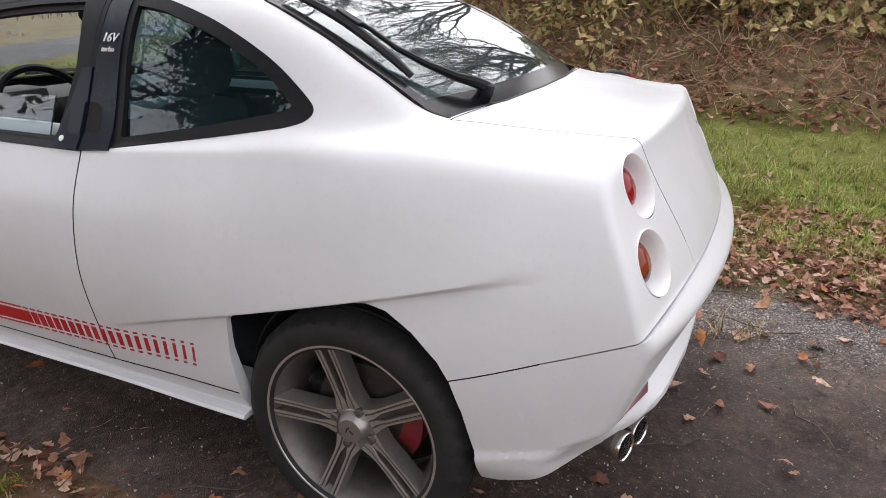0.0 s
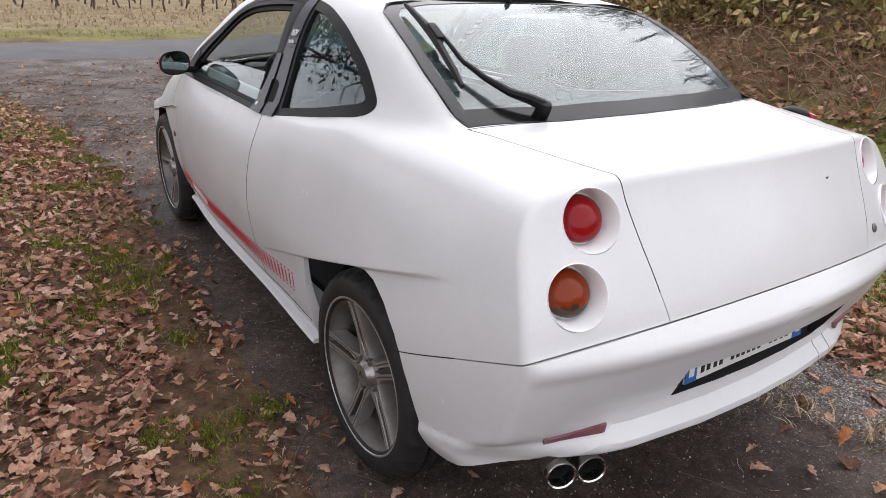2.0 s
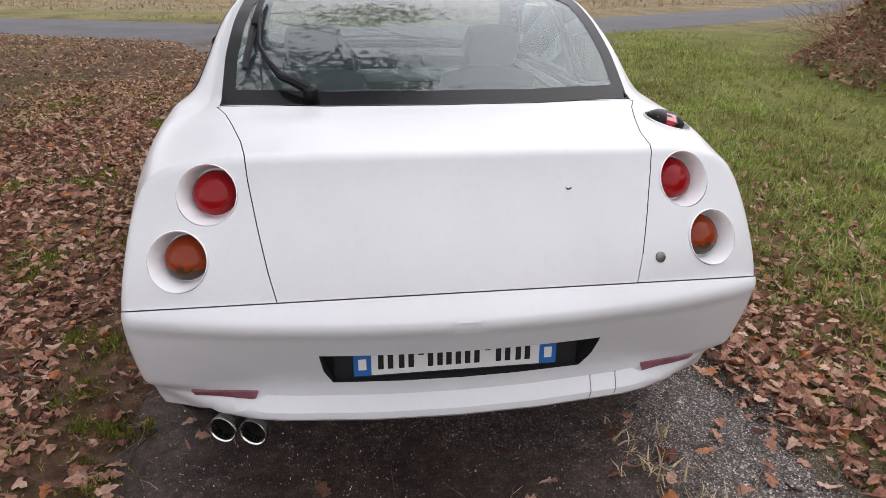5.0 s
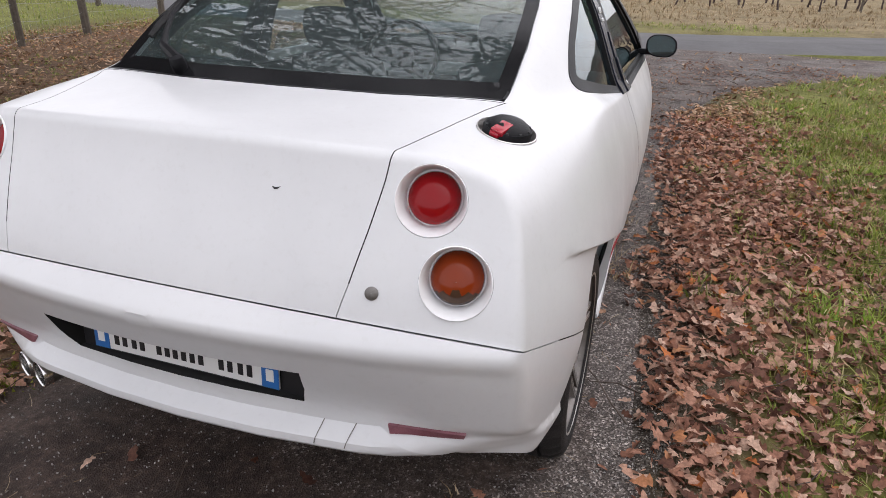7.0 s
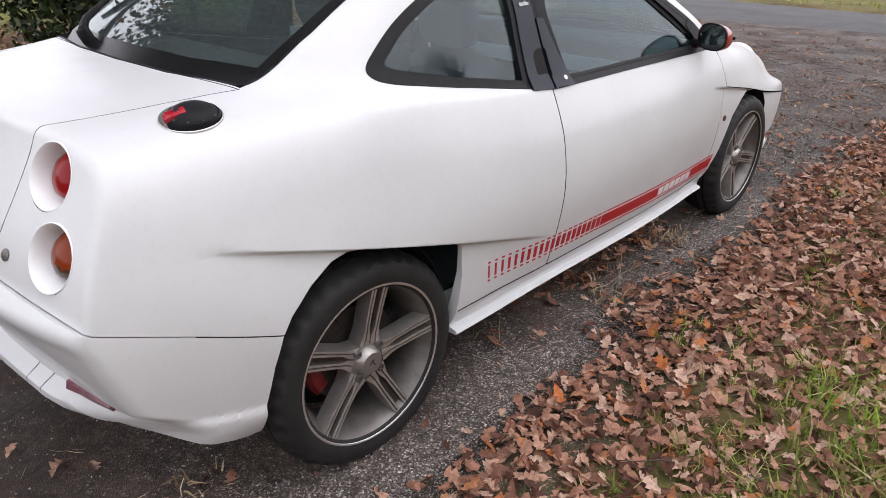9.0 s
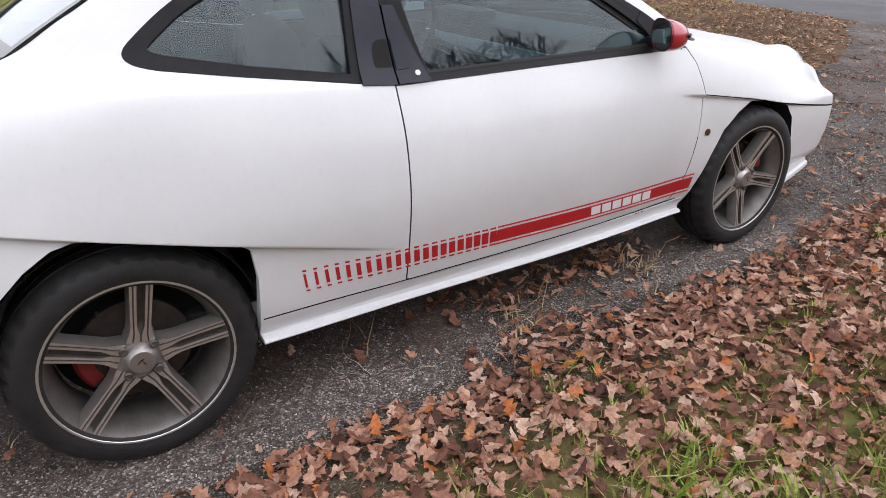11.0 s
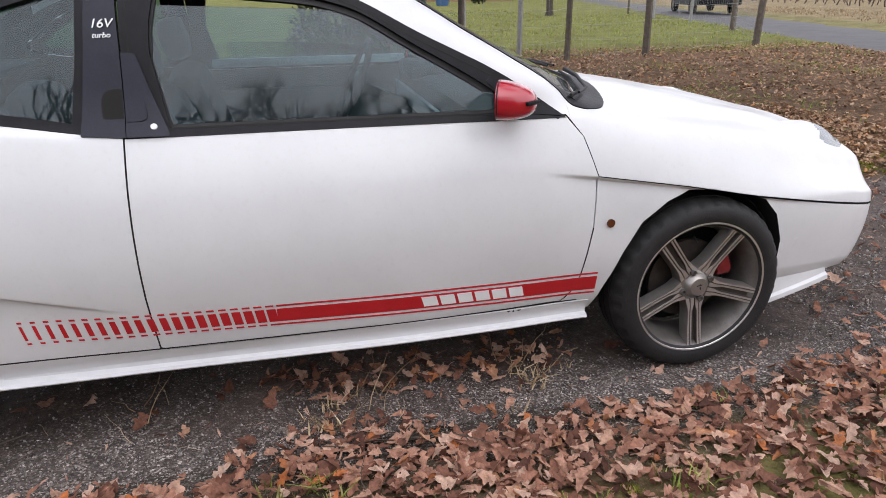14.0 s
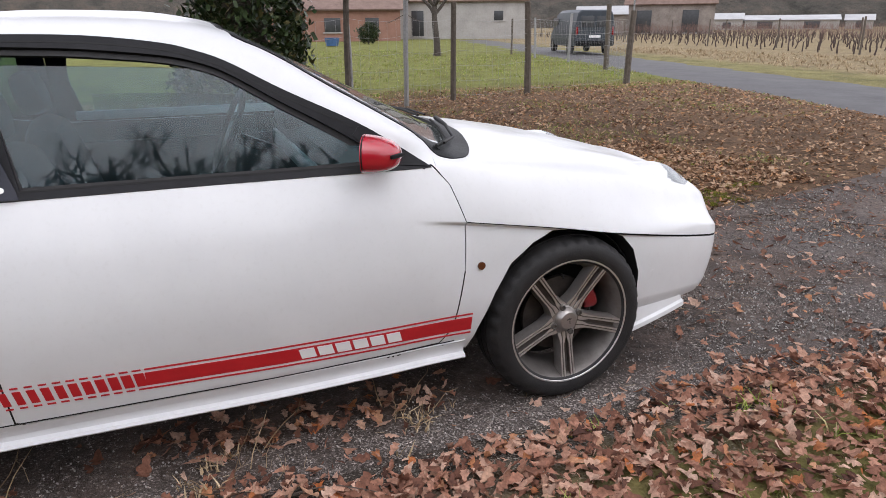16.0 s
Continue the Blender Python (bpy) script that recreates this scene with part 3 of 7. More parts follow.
car = thing("sports_coupe", None, None, "white two-door sports coupe with red side stripes, parked on gravel track", "car")
HULL = hull(tail_at, 0.018)
SURFACE = tree_of(HULL)
REAR_HULL = hull(bumper_at, 0.03, ledge=True)
REAR_SURFACE = tree_of(REAR_HULL)


def panel(name, me, label="", paint=PAINT, inner=DARK, surface=SURFACE, depth=0.012, parent=None):
    """A painted panel; what lies deeper than its rim is dark."""
    me.materials.clear()
    me.materials.append(paint)
    me.materials.append(inner)
    flat = []
    for p in me.polygons:
        near = surface.find_nearest(p.center)
        p.material_index = 0 if near[3] is not None and near[3] < depth else 1
        p.use_smooth = True
    me.set_sharp_from_angle(angle=radians(32))
    return part(name, me, None, parent or car, label)


def both(poly):
    """Prisms over a side-view outline, one for each flank."""
    return prism(poly, "X", 0.50, 1.3), prism(poly, "X", -1.3, -0.50)


def cylinder_cut(centre, axis, radius, lo, hi, steps=40, flat=1.0):
    bm = bmesh.new()
    rings = add_lathe(bm, [(radius, lo), (radius, hi)], "Z", (0, 0, 0), steps)
    bm.faces.new(rings[0][::-1])
    bm.faces.new(rings[1])
    m = Matrix.Translation(centre) @ Vector(axis).to_track_quat("Z", "Y").to_matrix().to_4x4() @ Matrix.Diagonal((1, flat, 1, 1))
    bmesh.ops.transform(bm, matrix=m, verts=bm.verts)
    bmesh.ops.recalc_face_normals(bm, faces=bm.faces)
    return bm


# side-view outlines (y, z)
DOOR = [(0.792, 0.928), (0.788, 0.70), (0.786, 0.50), (0.79, 0.325), (0.81, 0.317), (1.3, 0.312), (2.03, 0.308), (2.06, 0.345), (2.08, 0.395), (2.108, 0.57), (2.112, 0.737), (2.067, 0.858), (2.016, 0.918)]
REAR_ARCH = [(-0.345, 0.10), (-0.335, 0.34), (-0.31, 0.46), (-0.284, 0.535), (-0.256, 0.578), (-0.194, 0.632), (-0.13, 0.67), (-0.06, 0.684), (0.055, 0.652), (0.287, 0.586), (0.312, 0.56), (0.323, 0.47), (0.318, 0.358), (0.312, 0.10)]
FRONT_ARCH = [(2.13, 0.10), (2.15, 0.262), (2.171, 0.335), (2.226, 0.47), (2.284, 0.57), (2.37, 0.632), (2.45, 0.662), (2.53, 0.660), (2.70, 0.621), (2.76, 0.598), (2.815, 0.54), (2.853, 0.44), (2.858, 0.324), (2.83, 0.10)]
QUARTER_ARC = [tuple(q) for q in spline([(0.735, 1.312), (0.65, 1.302), (0.56, 1.284), (0.41, 1.238), (0.26, 1.168), (0.155, 1.096), (0.121, 1.062), (0.135, 1.038), (0.185, 1.022)], 50)]
DOOR_ARC = [tuple(q) for q in spline([(2.016, 0.914), (1.91, 0.988), (1.79, 1.062), (1.592, 1.16), (1.446, 1.24), (1.36, 1.272), (1.273, 1.293), (1.09, 1.313), (0.897, 1.318), (0.80, 1.316)], 50)]
GLASS_LINE = QUARTER_ARC + [(0.40, 0.985), (0.69, 0.940), (0.80, 0.924), (1.25, 0.922), (1.65, 0.919)] + DOOR_ARC
SEAM = [(-0.15, 0.49), (-0.284, 0.537), (-0.47, 0.608), (-0.65, 0.674), (-0.70, 0.70), (-0.75, 0.727), (-1.1, 0.80), (-1.1, 0.05), (-0.15, 0.05)]
NOSE_SEAM = [(2.62, 0.637), (2.71, 0.62), (2.95, 0.577), (3.2, 0.535), (3.6, 0.488), (3.6, 0.05), (2.62, 0.05)]
BONNET = [(2.016, 0.926), (2.07, 0.858), (2.114, 0.739), (2.45, 0.676), (2.71, 0.62), (2.95, 0.577), (3.2, 0.535), (3.6, 0.488), (3.6, 1.3), (2.016, 1.3)]
# outlines from above (x, y)
_half = [tuple(q) for q in spline([(0.735, 2.03), (0.752, 2.065), (0.742, 2.12), (0.68, 2.19), (0.5, 2.27), (0.25, 2.335), (0.0, 2.355)], 25)]
SCREEN_BASE = _half + [(-x, y) for x, y in _half[-2::-1]]
WINDSCREEN = [(0.712, 2.075), (0.66, 2.17), (0.5, 2.245), (0.25, 2.31), (0.0, 2.33), (-0.25, 2.31), (-0.5, 2.245), (-0.66, 2.17), (-0.712, 2.075), (-0.655, 1.77), (-0.585, 1.51), (-0.56, 1.475), (-0.3, 1.45), (0, 1.44), (0.3, 1.45), (0.56, 1.475), (0.585, 1.51), (0.655, 1.77)]
REAR_SCREEN = [(-0.592, -0.158), (-0.3, -0.193), (0, -0.202), (0.3, -0.193), (0.592, -0.158), (0.594, 0.04), (0.582, 0.2), (0.562, 0.335), (0.52, 0.395), (0.40, 0.432), (0.2, 0.452), (0, 0.458), (-0.2, 0.452), (-0.40, 0.432), (-0.52, 0.395), (-0.562, 0.335), (-0.582, 0.2), (-0.594, 0.04)]
REAR_SCREEN = [(x * 1.017, y - 0.010 if y < 0 else y + 0.006 * (y > 0.3)) for x, y in REAR_SCREEN]
# outline of the boot lid, seen along a slope: (x, (y + z) / sqrt 2)
_lid = [(0.428, -0.005), (0.445, 0.06), (0.465, 0.16), (0.482, 0.26), (0.488, 0.318), (0.51, 0.40), (0.547, 0.50), (0.576, 0.570), (0.604, 0.615)]
LID = [(x, w) for x, w in _lid] + [(0.3, 0.600), (0.0, 0.594), (-0.3, 0.600)] + [(-x, w) for x, w in _lid[::-1]] + [(-0.2, -0.022), (0.2, -0.022)]


def lid_prism(poly):
    bm = prism(poly, "Z", 0.66, 2.0)
    s = 1 / math.sqrt(2)
    for v in bm.verts:
        x, w, h = v.co
        v.co = (x, s * w + s * -h, s * w + s * h)
    return bm


def cut_all(me, cutters, how="DIFFERENCE"):
    for c in cutters:
        me = boolean(me, c, how)
    return me


LAMPS = [("red", 0.577, 0.933), ("amber", 0.649, 0.795)]


def tail_axis(x):
    return Vector((0.38 * x, -1, 0.46)).normalized()


def lamp_spot(x, z):
    return Vector((x, tail_at(x, z), z))


cavity = hull(tail_at, 0.03, inset=0.035, span=(-0.05, 2.2))
whole = boolean(HULL, cavity)
whole = cut_all(whole, [*both(REAR_ARCH), *both(FRONT_ARCH), *both(GLASS_LINE)])
screens = cut_all(whole, [prism(WINDSCREEN, "Z", 0.80, 1.6), prism(REAR_SCREEN, "Z", 0.93, 1.6)])

bonnet_cut = boolean(mesh_of(prism(BONNET, "X", -1.2, 1.2), "c", []), prism(SCREEN_BASE + [(-1.2, 2.03), (-1.2, 1.0), (1.2, 1.0), (1.2, 2.03)], "Z", 0.5, 1.6))
bonnet_gap = boolean(mesh_of(prism(grown(BONNET, 0.0035), "X", -1.2, 1.2), "c", []), prism(SCREEN_BASE + [(-1.2, 2.02), (-1.2, 1.0), (1.2, 1.0), (1.2, 2.02)], "Z", 0.5, 1.6))
bonnet = boolean(screens, bonnet_cut, "INTERSECT")
nose = boolean(boolean(screens, prism([(y, z - 0.0075 if z > 0.4 else z) for y, z in NOSE_SEAM], "X", -1.3, 1.3), "INTERSECT"), prism([(2.5, 0.0), (2.7, 0.20), (2.86, 0.215), (3.15, 0.275), (3.6, 0.32), (3.6, 0.0)], "X", -1.3, 1.3))
lid = boolean(screens, lid_prism(LID), "INTERSECT")
lid = boolean(lid, prism(grown(SEAM, 0.003), "X", -1.3, 1.3))
doors = [boolean(screens, c, "INTERSECT") for c in both(DOOR)]
body = cut_all(screens, [bonnet_gap, prism(grown(NOSE_SEAM, 0.007), "X", -1.3, 1.3), lid_prism(grown(LID, 0.0025)), prism(grown(SEAM, 0.003), "X", -1.3, 1.3), *both(grown(DOOR, 0.0045))])
for kind, x, z in LAMPS:
    for s in (-1, 1):
        body = boolean(body, cylinder_cut(lamp_spot(s * x, z), tail_axis(s * x), 0.0719, -0.085, 0.05))
FUEL, _fn = SURFACE.ray_cast(Vector((0.650, -0.318, 2)), Vector((0, 0, -1)))[:2]
body = boolean(body, cylinder_cut(FUEL, _fn, 0.068, -0.03, 0.05, flat=1.0))
bumper = boolean(REAR_HULL, prism(SEAM, "X", -1.3, 1.3), "INTERSECT")
under = [(-0.10, 0.0), (-0.10, 0.240), (-0.357, 0.245), (-0.45, 0.285), (-0.54, 0.328), (-0.61, 0.356), (-1.1, 0.364), (-1.1, 0.0)]
bumper = cut_all(bumper, [prism(under, "X", -1.3, 1.3),  *both(REAR_ARCH), prism([(-0.318, 0.462), (0.318, 0.462), (0.338, 0.515), (0.345, 0.575), (-0.345, 0.575), (-0.338, 0.515)], "Y", -1.0, -0.655)])

shell = panel("body_shell", body)


def outline_gap(poly, y, z):
    """How far a side-view spot lies from an outline."""
    a = np.array(poly)
    b = np.roll(a, -1, 0)
    d, q = b - a, np.array((y, z)) - a
    t = np.clip((q * d).sum(1) / (d * d).sum(1), 0, 1)
    return np.linalg.norm(q - d * t[:, None], axis=1).min()


# the painted return of the wheel arches
for p in shell.data.polygons:
    c = p.center
    if p.material_index == 1 and 0.2 < c.z < 0.70 and abs(c.x) > 0.74:
        if min(outline_gap(REAR_ARCH, c.y, c.z), outline_gap(FRONT_ARCH, c.y, c.z)) < 0.004:
            p.material_index = 0
panel("bonnet", bonnet, "white clamshell bonnet")
panel("boot_lid", lid, "white boot lid with a paint chip")
front_bumper = panel("front_bumper", nose)
rear_bumper = panel("rear_bumper", bumper, "white rear bumper with a cracked lip", surface=REAR_SURFACE, depth=1.0)
for p in rear_bumper.data.polygons:
    c = p.center
    if abs(c.x) < 0.352 and 0.455 < c.z < 0.582 and c.y > bumper_at(c.x, c.z) + 0.003:
        p.material_index = 1
for me, s in zip(doors, (1, -1)):
    panel("door", me, "white door with a red stripe along its foot", inner=DASH)


# ---- pieces that lie on the body surface ----
def onto(p, axis, side=1, surface=SURFACE):
    if axis == "X":
        hit = surface.ray_cast(Vector((2 * side, p[0], p[1])), Vector((-side, 0, 0)))
    elif axis == "Z":
        hit = surface.ray_cast(Vector((p[0], p[1], 3)), Vector((0, 0, -1)))
    else:
        hit = surface.ray_cast(Vector((p[0], -3, p[1])), Vector((0, 1, 0)))
    return hit[0], hit[1]


def laid(bm, axis, side, off, thick, surface=SURFACE, spot=None):
    """Lays a flat bmesh (2D points in x, y) onto the body as a slab of that thickness, its top off the surface by off."""
    flat = [v.co.copy() for v in bm.verts]
    bm.verts.index_update()
    faces = [[v.index for v in f.verts] for f in bm.faces]
    rim = [(e.verts[0].index, e.verts[1].index) for e in bm.edges if len(e.link_faces) == 1]
    bm.free()
    spots = [spot(p) if spot else onto(p, axis, side, surface) for p in flat]
    last = next(s for s in spots if s[0] is not None)
    spots = [(s if s[0] is not None else last) for s in spots]
    out = bmesh.new()
    top = [out.verts.new(q + n * off) for q, n in spots]
    low = [out.verts.new(q + n * (off - thick)) for q, n in spots]
    for f in faces:
        out.faces.new([top[i] for i in f])
        out.faces.new([low[i] for i in f[::-1]])
    for a, b in rim:
        out.faces.new((top[a], top[b], low[b], low[a]))
    bmesh.ops.recalc_face_normals(out, faces=out.faces)
    return out


def flat_patch(poly, cell=0.05):
    bm = bmesh.new()
    bm.faces.new([bm.verts.new((p[0], p[1], 0)) for p in poly])
    lo, hi = np.min(poly, 0), np.max(poly, 0)
    for k in range(2):
        v = lo[k] + cell
        while v < hi[k] - 1e-4:
            no = (1, 0, 0) if k == 0 else (0, 1, 0)
            bmesh.ops.bisect_plane(bm, geom=bm.verts[:] + bm.edges[:] + bm.faces[:], plane_co=(v, v, 0), plane_no=no)
            v += cell
    bmesh.ops.triangulate(bm, faces=[f for f in bm.faces if len(f.verts) > 4])
    return bm


def resampled(poly, n):
    p = np.array(list(poly) + [poly[0]], float)
    d = np.r_[0, np.cumsum(np.linalg.norm(np.diff(p, axis=0), axis=1))]
    u = np.linspace(0, d[-1], n, endpoint=False)
    return np.stack([np.interp(u, d, p[:, 0]), np.interp(u, d, p[:, 1])], 1)


def flat_ring(outer, inner, n=110, cross=3):
    bm = bmesh.new()
    a = resampled(outer, n)
    b = resampled(inner, 600)
    b = np.array([b[np.argmin(np.linalg.norm(b - q, axis=1))] for q in a])
    rows = [[bm.verts.new((*(a[i] + (b[i] - a[i]) * k / cross), 0)) for i in range(n)] for k in range(cross + 1)]
    for r, s in zip(rows, rows[1:]):
        for i in range(n):
            j = (i + 1) % n
            bm.faces.new((r[i], r[j], s[j], s[i]))
    return bm


def fitted(poly, axis, side=1):
    """A smooth surface through the body inside an outline: the function of two coordinates to a spot and its normal."""
    bm = flat_patch(poly, 0.05)
    pts = [(v.co.x, v.co.y) for v in bm.verts]
    bm.free()
    use = [(p, onto(p, axis, side)[0]) for p in pts]
    k = 0 if axis == "X" else 2
    a0, b0 = np.mean([p for p, q in use if q is not None], 0)
    if axis == "X":
        base = lambda a, b: (1, a, b, a * a, a * b, b * b)
        slope = lambda a, b: ((0, 1, 0, 2 * a, b, 0), (0, 0, 1, 0, a, 2 * b))
    else:
        base = lambda a, b: (1, b, b * b, b * b * b, a * a, a * a * b, a ** 4)
        slope = lambda a, b: ((0, 0, 0, 0, 2 * a, 2 * a * b, 4 * a ** 3), (0, 1, 2 * b, 3 * b * b, 0, a * a, 0))
    if axis == "Z":
        a0 = 0.0
    rows = np.array([base(p[0] - a0, p[1] - b0) for p, q in use if q is not None])
    w = np.linalg.lstsq(rows, np.array([q[k] for p, q in use if q is not None]), rcond=None)[0]

    def spot(p):
        a, b = p[0] - a0, p[1] - b0
        h = float(np.dot(base(a, b), w))
        da, db = (float(np.dot(s, w)) for s in slope(a, b))
        if axis == "X":
            return Vector((h, p[0], p[1])), Vector((side, -da * side, -db * side)).normalized()
        return Vector((p[0], p[1], h)), Vector((-da, -db, 1)).normalized()
    return spot


def slab(name, poly, axis, side, off, thick, material, label="", cell=0.05, parent=None, surface=SURFACE, spot=None):
    return part(name, laid(flat_patch(poly, cell), axis, side, off, thick, surface, spot), material, parent or car, label)


def band(name, outer, inner, axis, side, off, thick, material, label="", parent=None, spot=None):
    return part(name, laid(flat_ring(outer, inner), axis, side, off, thick, spot=spot), material, parent or car, label)


DOOR_GLASS = [(0.86, 0.915), (1.30, 0.912), (1.91, 0.908), (1.895, 0.95), (1.785, 1.035), (1.67, 1.105), (1.59, 1.145), (1.45, 1.222), (1.28, 1.234), (1.06, 1.243), (0.885, 1.25), (0.86, 1.18)]
QUARTER_OUT = QUARTER_ARC + [(0.40, 0.985), (0.70, 0.939), (0.725, 1.14)]
QUARTER_IN = [tuple(q) for q in spline([(0.698, 1.280), (0.63, 1.272), (0.575, 1.260), (0.43, 1.214), (0.29, 1.150), (0.205, 1.092), (0.178, 1.068), (0.20, 1.054)], 40)] + [(0.40, 1.012), (0.668, 0.966), (0.69, 1.14)]
DOOR_OUT = DOOR_ARC + [(0.80, 1.1), (0.80, 0.924), (1.25, 0.922), (1.65, 0.919)]
DOOR_IN = [tuple(q) for q in spline([(1.885, 0.938), (1.765, 1.019), (1.660, 1.082), (1.575, 1.130), (1.440, 1.211), (1.355, 1.243), (1.265, 1.261), (1.07, 1.280), (0.89, 1.287)], 40)] + [(0.872, 1.20), (0.868, 1.13), (0.905, 0.942), (1.25, 0.940), (1.65, 0.938)]
PILLAR = [(0.69, 0.935), (0.712, 1.15), (0.722, 1.313), (0.792, 1.317), (0.796, 1.15), (0.796, 0.926)]
PULL = [(0.799, 0.926), (0.905, 0.924), (0.862, 1.04), (0.835, 1.125), (0.800, 1.128)]
for s in (1, -1):
    qf = band("quarter_window_frame", QUARTER_OUT, QUARTER_IN, "X", s, 0.002, 0.018, BLACK)
    pane = slab("window_pane", QUARTER_OUT, "X", s, -0.010, 0.004, GLASS, "tinted fixed quarter window", parent=qf, spot=fitted(QUARTER_IN, "X", s))
    df = band("door_window_frame", DOOR_OUT, DOOR_IN, "X", s, 0.003, 0.020, BLACK)
    seal_in = [(y * 0.985 + 0.018, z - 0.014 if z > 1 else z + 0.012) for y, z in DOOR_IN]
    band("rubber_seal", [(y, z + (0.004 if z > 1 else -0.004)) for y, z in DOOR_IN], seal_in, "X", s, -0.008, 0.01, RUBBER, parent=df)
    glass = DOOR_GLASS if s > 0 else [(0.95, 0.915), (1.30, 0.912), (1.80, 0.908), (1.79, 0.94), (1.76, 0.975), (1.60, 1.02), (1.30, 1.045), (0.95, 1.055)]
    glass_ob = slab("window_pane", glass, "X", s, -0.012, 0.004, GLASS if s > 0 else PALE_GLASS, "door glass wound down a little" if s > 0 else "door glass wound half down", parent=df, spot=fitted(DOOR_IN, "X", s))
    for ob in (pane, glass_ob):
        ob.visible_shadow = False
    band("frame_groove", grown(DOOR_OUT, -0.016), grown(DOOR_OUT, -0.0205), "X", s, 0.0034, 0.002, DARK, parent=df)
    pillar = slab("pillar_cover", PILLAR, "X", s, 0.006, 0.02, TRIM, "worn blue-black pillar cover")
    # flat black patch on the cover: the hand hollow's shade painted, nothing cut
    slab("handle_recess", [(0.794, 0.960)] + [tuple(q) for q in spline([(0.768, 0.957), (0.748, 0.966), (0.742, 0.995), (0.747, 1.026), (0.764, 1.041), (0.794, 1.043)], 18)], "X", s, 0.0068, 0.004, SOOT_SHADE, cell=0.03, parent=pillar)
    pull = slab("door_pull", PULL, "X", s, 0.010, 0.02, TRIM, "worn door handle plate with key lock")
    slab("pull_flap", [(0.802, 0.960)] + [tuple(q) for q in spline([(0.836, 0.960), (0.851, 0.968), (0.850, 0.995), (0.841, 1.025), (0.828, 1.038), (0.802, 1.041)], 18)], "X", s, 0.0145, 0.004, TRIM, cell=0.03, parent=pull)
    c, n = onto((0.866, 0.945), "X", s)
    bm = bmesh.new()
    add_lathe(bm, [(0.0, 0.016), (0.008, 0.015), (0.0095, 0.011), (0.0095, 0.0)], "Z", (0, 0, 0), 20)
    bmesh.ops.transform(bm, matrix=Matrix.Translation(c) @ n.to_track_quat("Z", "Y").to_matrix().to_4x4(), verts=bm.verts)
    part("key_lock", bm, WHITE, pull, "pale round key lock")
    # corner sail where the mirror is fixed
    slab("mirror_sail", [(1.870, 0.932), (2.0, 0.918), (1.91, 0.984), (1.80, 1.052), (1.775, 1.024)], "X", s, 0.0055, 0.02, BLACK)
    slab("side_marker", [(2.17 + 0.0135 * math.cos(a), 0.580 + 0.0135 * math.sin(a)) for a in np.arange(0, 6.28, 0.4)], "X", s, 0.006, 0.012, LENS_BROWN, "small brown side marker", cell=0.02)

# rear screen: black painted rim, glass, gasket
rim_in = [(x * 0.94, y * (0.93 if y > 0 else 1) + (0.072 if y < 0 else -0.012)) for x, y in REAR_SCREEN]
REAR_FIT = fitted(grown(REAR_SCREEN, -0.03), "Z")
rear_screen = slab("rear_screen", REAR_SCREEN, "Z", 1, -0.004, 0.004, HAZY_GLASS, "rain-marked heated rear screen", spot=REAR_FIT)
rear_screen.visible_shadow = False
band("screen_border", REAR_SCREEN, rim_in, "Z", 1, -0.0028, 0.003, SCREEN_PAINT, parent=rear_screen, spot=REAR_FIT)
band("screen_gasket", grown(REAR_SCREEN, -0.001), grown(REAR_SCREEN, -0.007), "Z", 1, 0.0015, 0.012, BLACK, parent=rear_screen)
windscreen = slab("windscreen", WINDSCREEN, "Z", 1, -0.004, 0.004, CLEAR_GLASS, "windscreen with black border")
windscreen.visible_shadow = False
band("windscreen_gasket", grown(WINDSCREEN, -0.001), grown(WINDSCREEN, -0.022), "Z", 1, 0.003, 0.012, BLACK, parent=windscreen)

# ---- wheels ----
HUB_X = 0.722


def tyre_mesh():
    bm = bmesh.new()
    n = 144
    prof = [(0.218, -0.088), (0.232, -0.097), (0.258, -0.104), (0.282, -0.099), (0.297, -0.088), (0.308, -0.068), (0.310, -0.045), (0.298, -0.043), (0.298, -0.036), (0.311, -0.034), (0.3115, -0.004), (0.299, -0.003), (0.299, 0.003), (0.3115, 0.004),
            (0.311, 0.034), (0.298, 0.036), (0.298, 0.043), (0.310, 0.045), (0.308, 0.068), (0.297, 0.088), (0.288, 0.096), (0.282, 0.0985), (0.276, 0.1015), (0.258, 0.1035), (0.245, 0.1015), (0.236, 0.0985), (0.230, 0.0975), (0.222, 0.090)]
    rings = add_lathe(bm, prof, "X", steps=n)
    for k, (r, h) in enumerate(prof):
        if 0.296 < r < 0.3095 and abs(h) > 0.05:
            for i, v in enumerate(rings[k]):
                if i % 4 == 0:
                    v.co.y *= 0.970
                    v.co.z *= 0.970
    return mesh_of(bm, "tyre", RUBBER, 40)


def rim_mesh():
    bm = bmesh.new()
    add_lathe(bm, [(0.218, -0.09), (0.206, -0.08), (0.196, -0.05), (0.198, 0.03), (0.215, 0.07), (0.222, 0.086), (0.228, 0.094)], "X", steps=72)
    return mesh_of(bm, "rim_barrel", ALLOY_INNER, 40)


def lip_mesh():
    bm = bmesh.new()
    add_lathe(bm, [(0.224, 0.084), (0.2275, 0.0945), (0.2315, 0.0990), (0.2365, 0.0990), (0.2390, 0.0945), (0.236, 0.088)], "X", steps=72, closed=True)
    return mesh_of(bm, "rim_lip", ALLOY_CUT, 40)


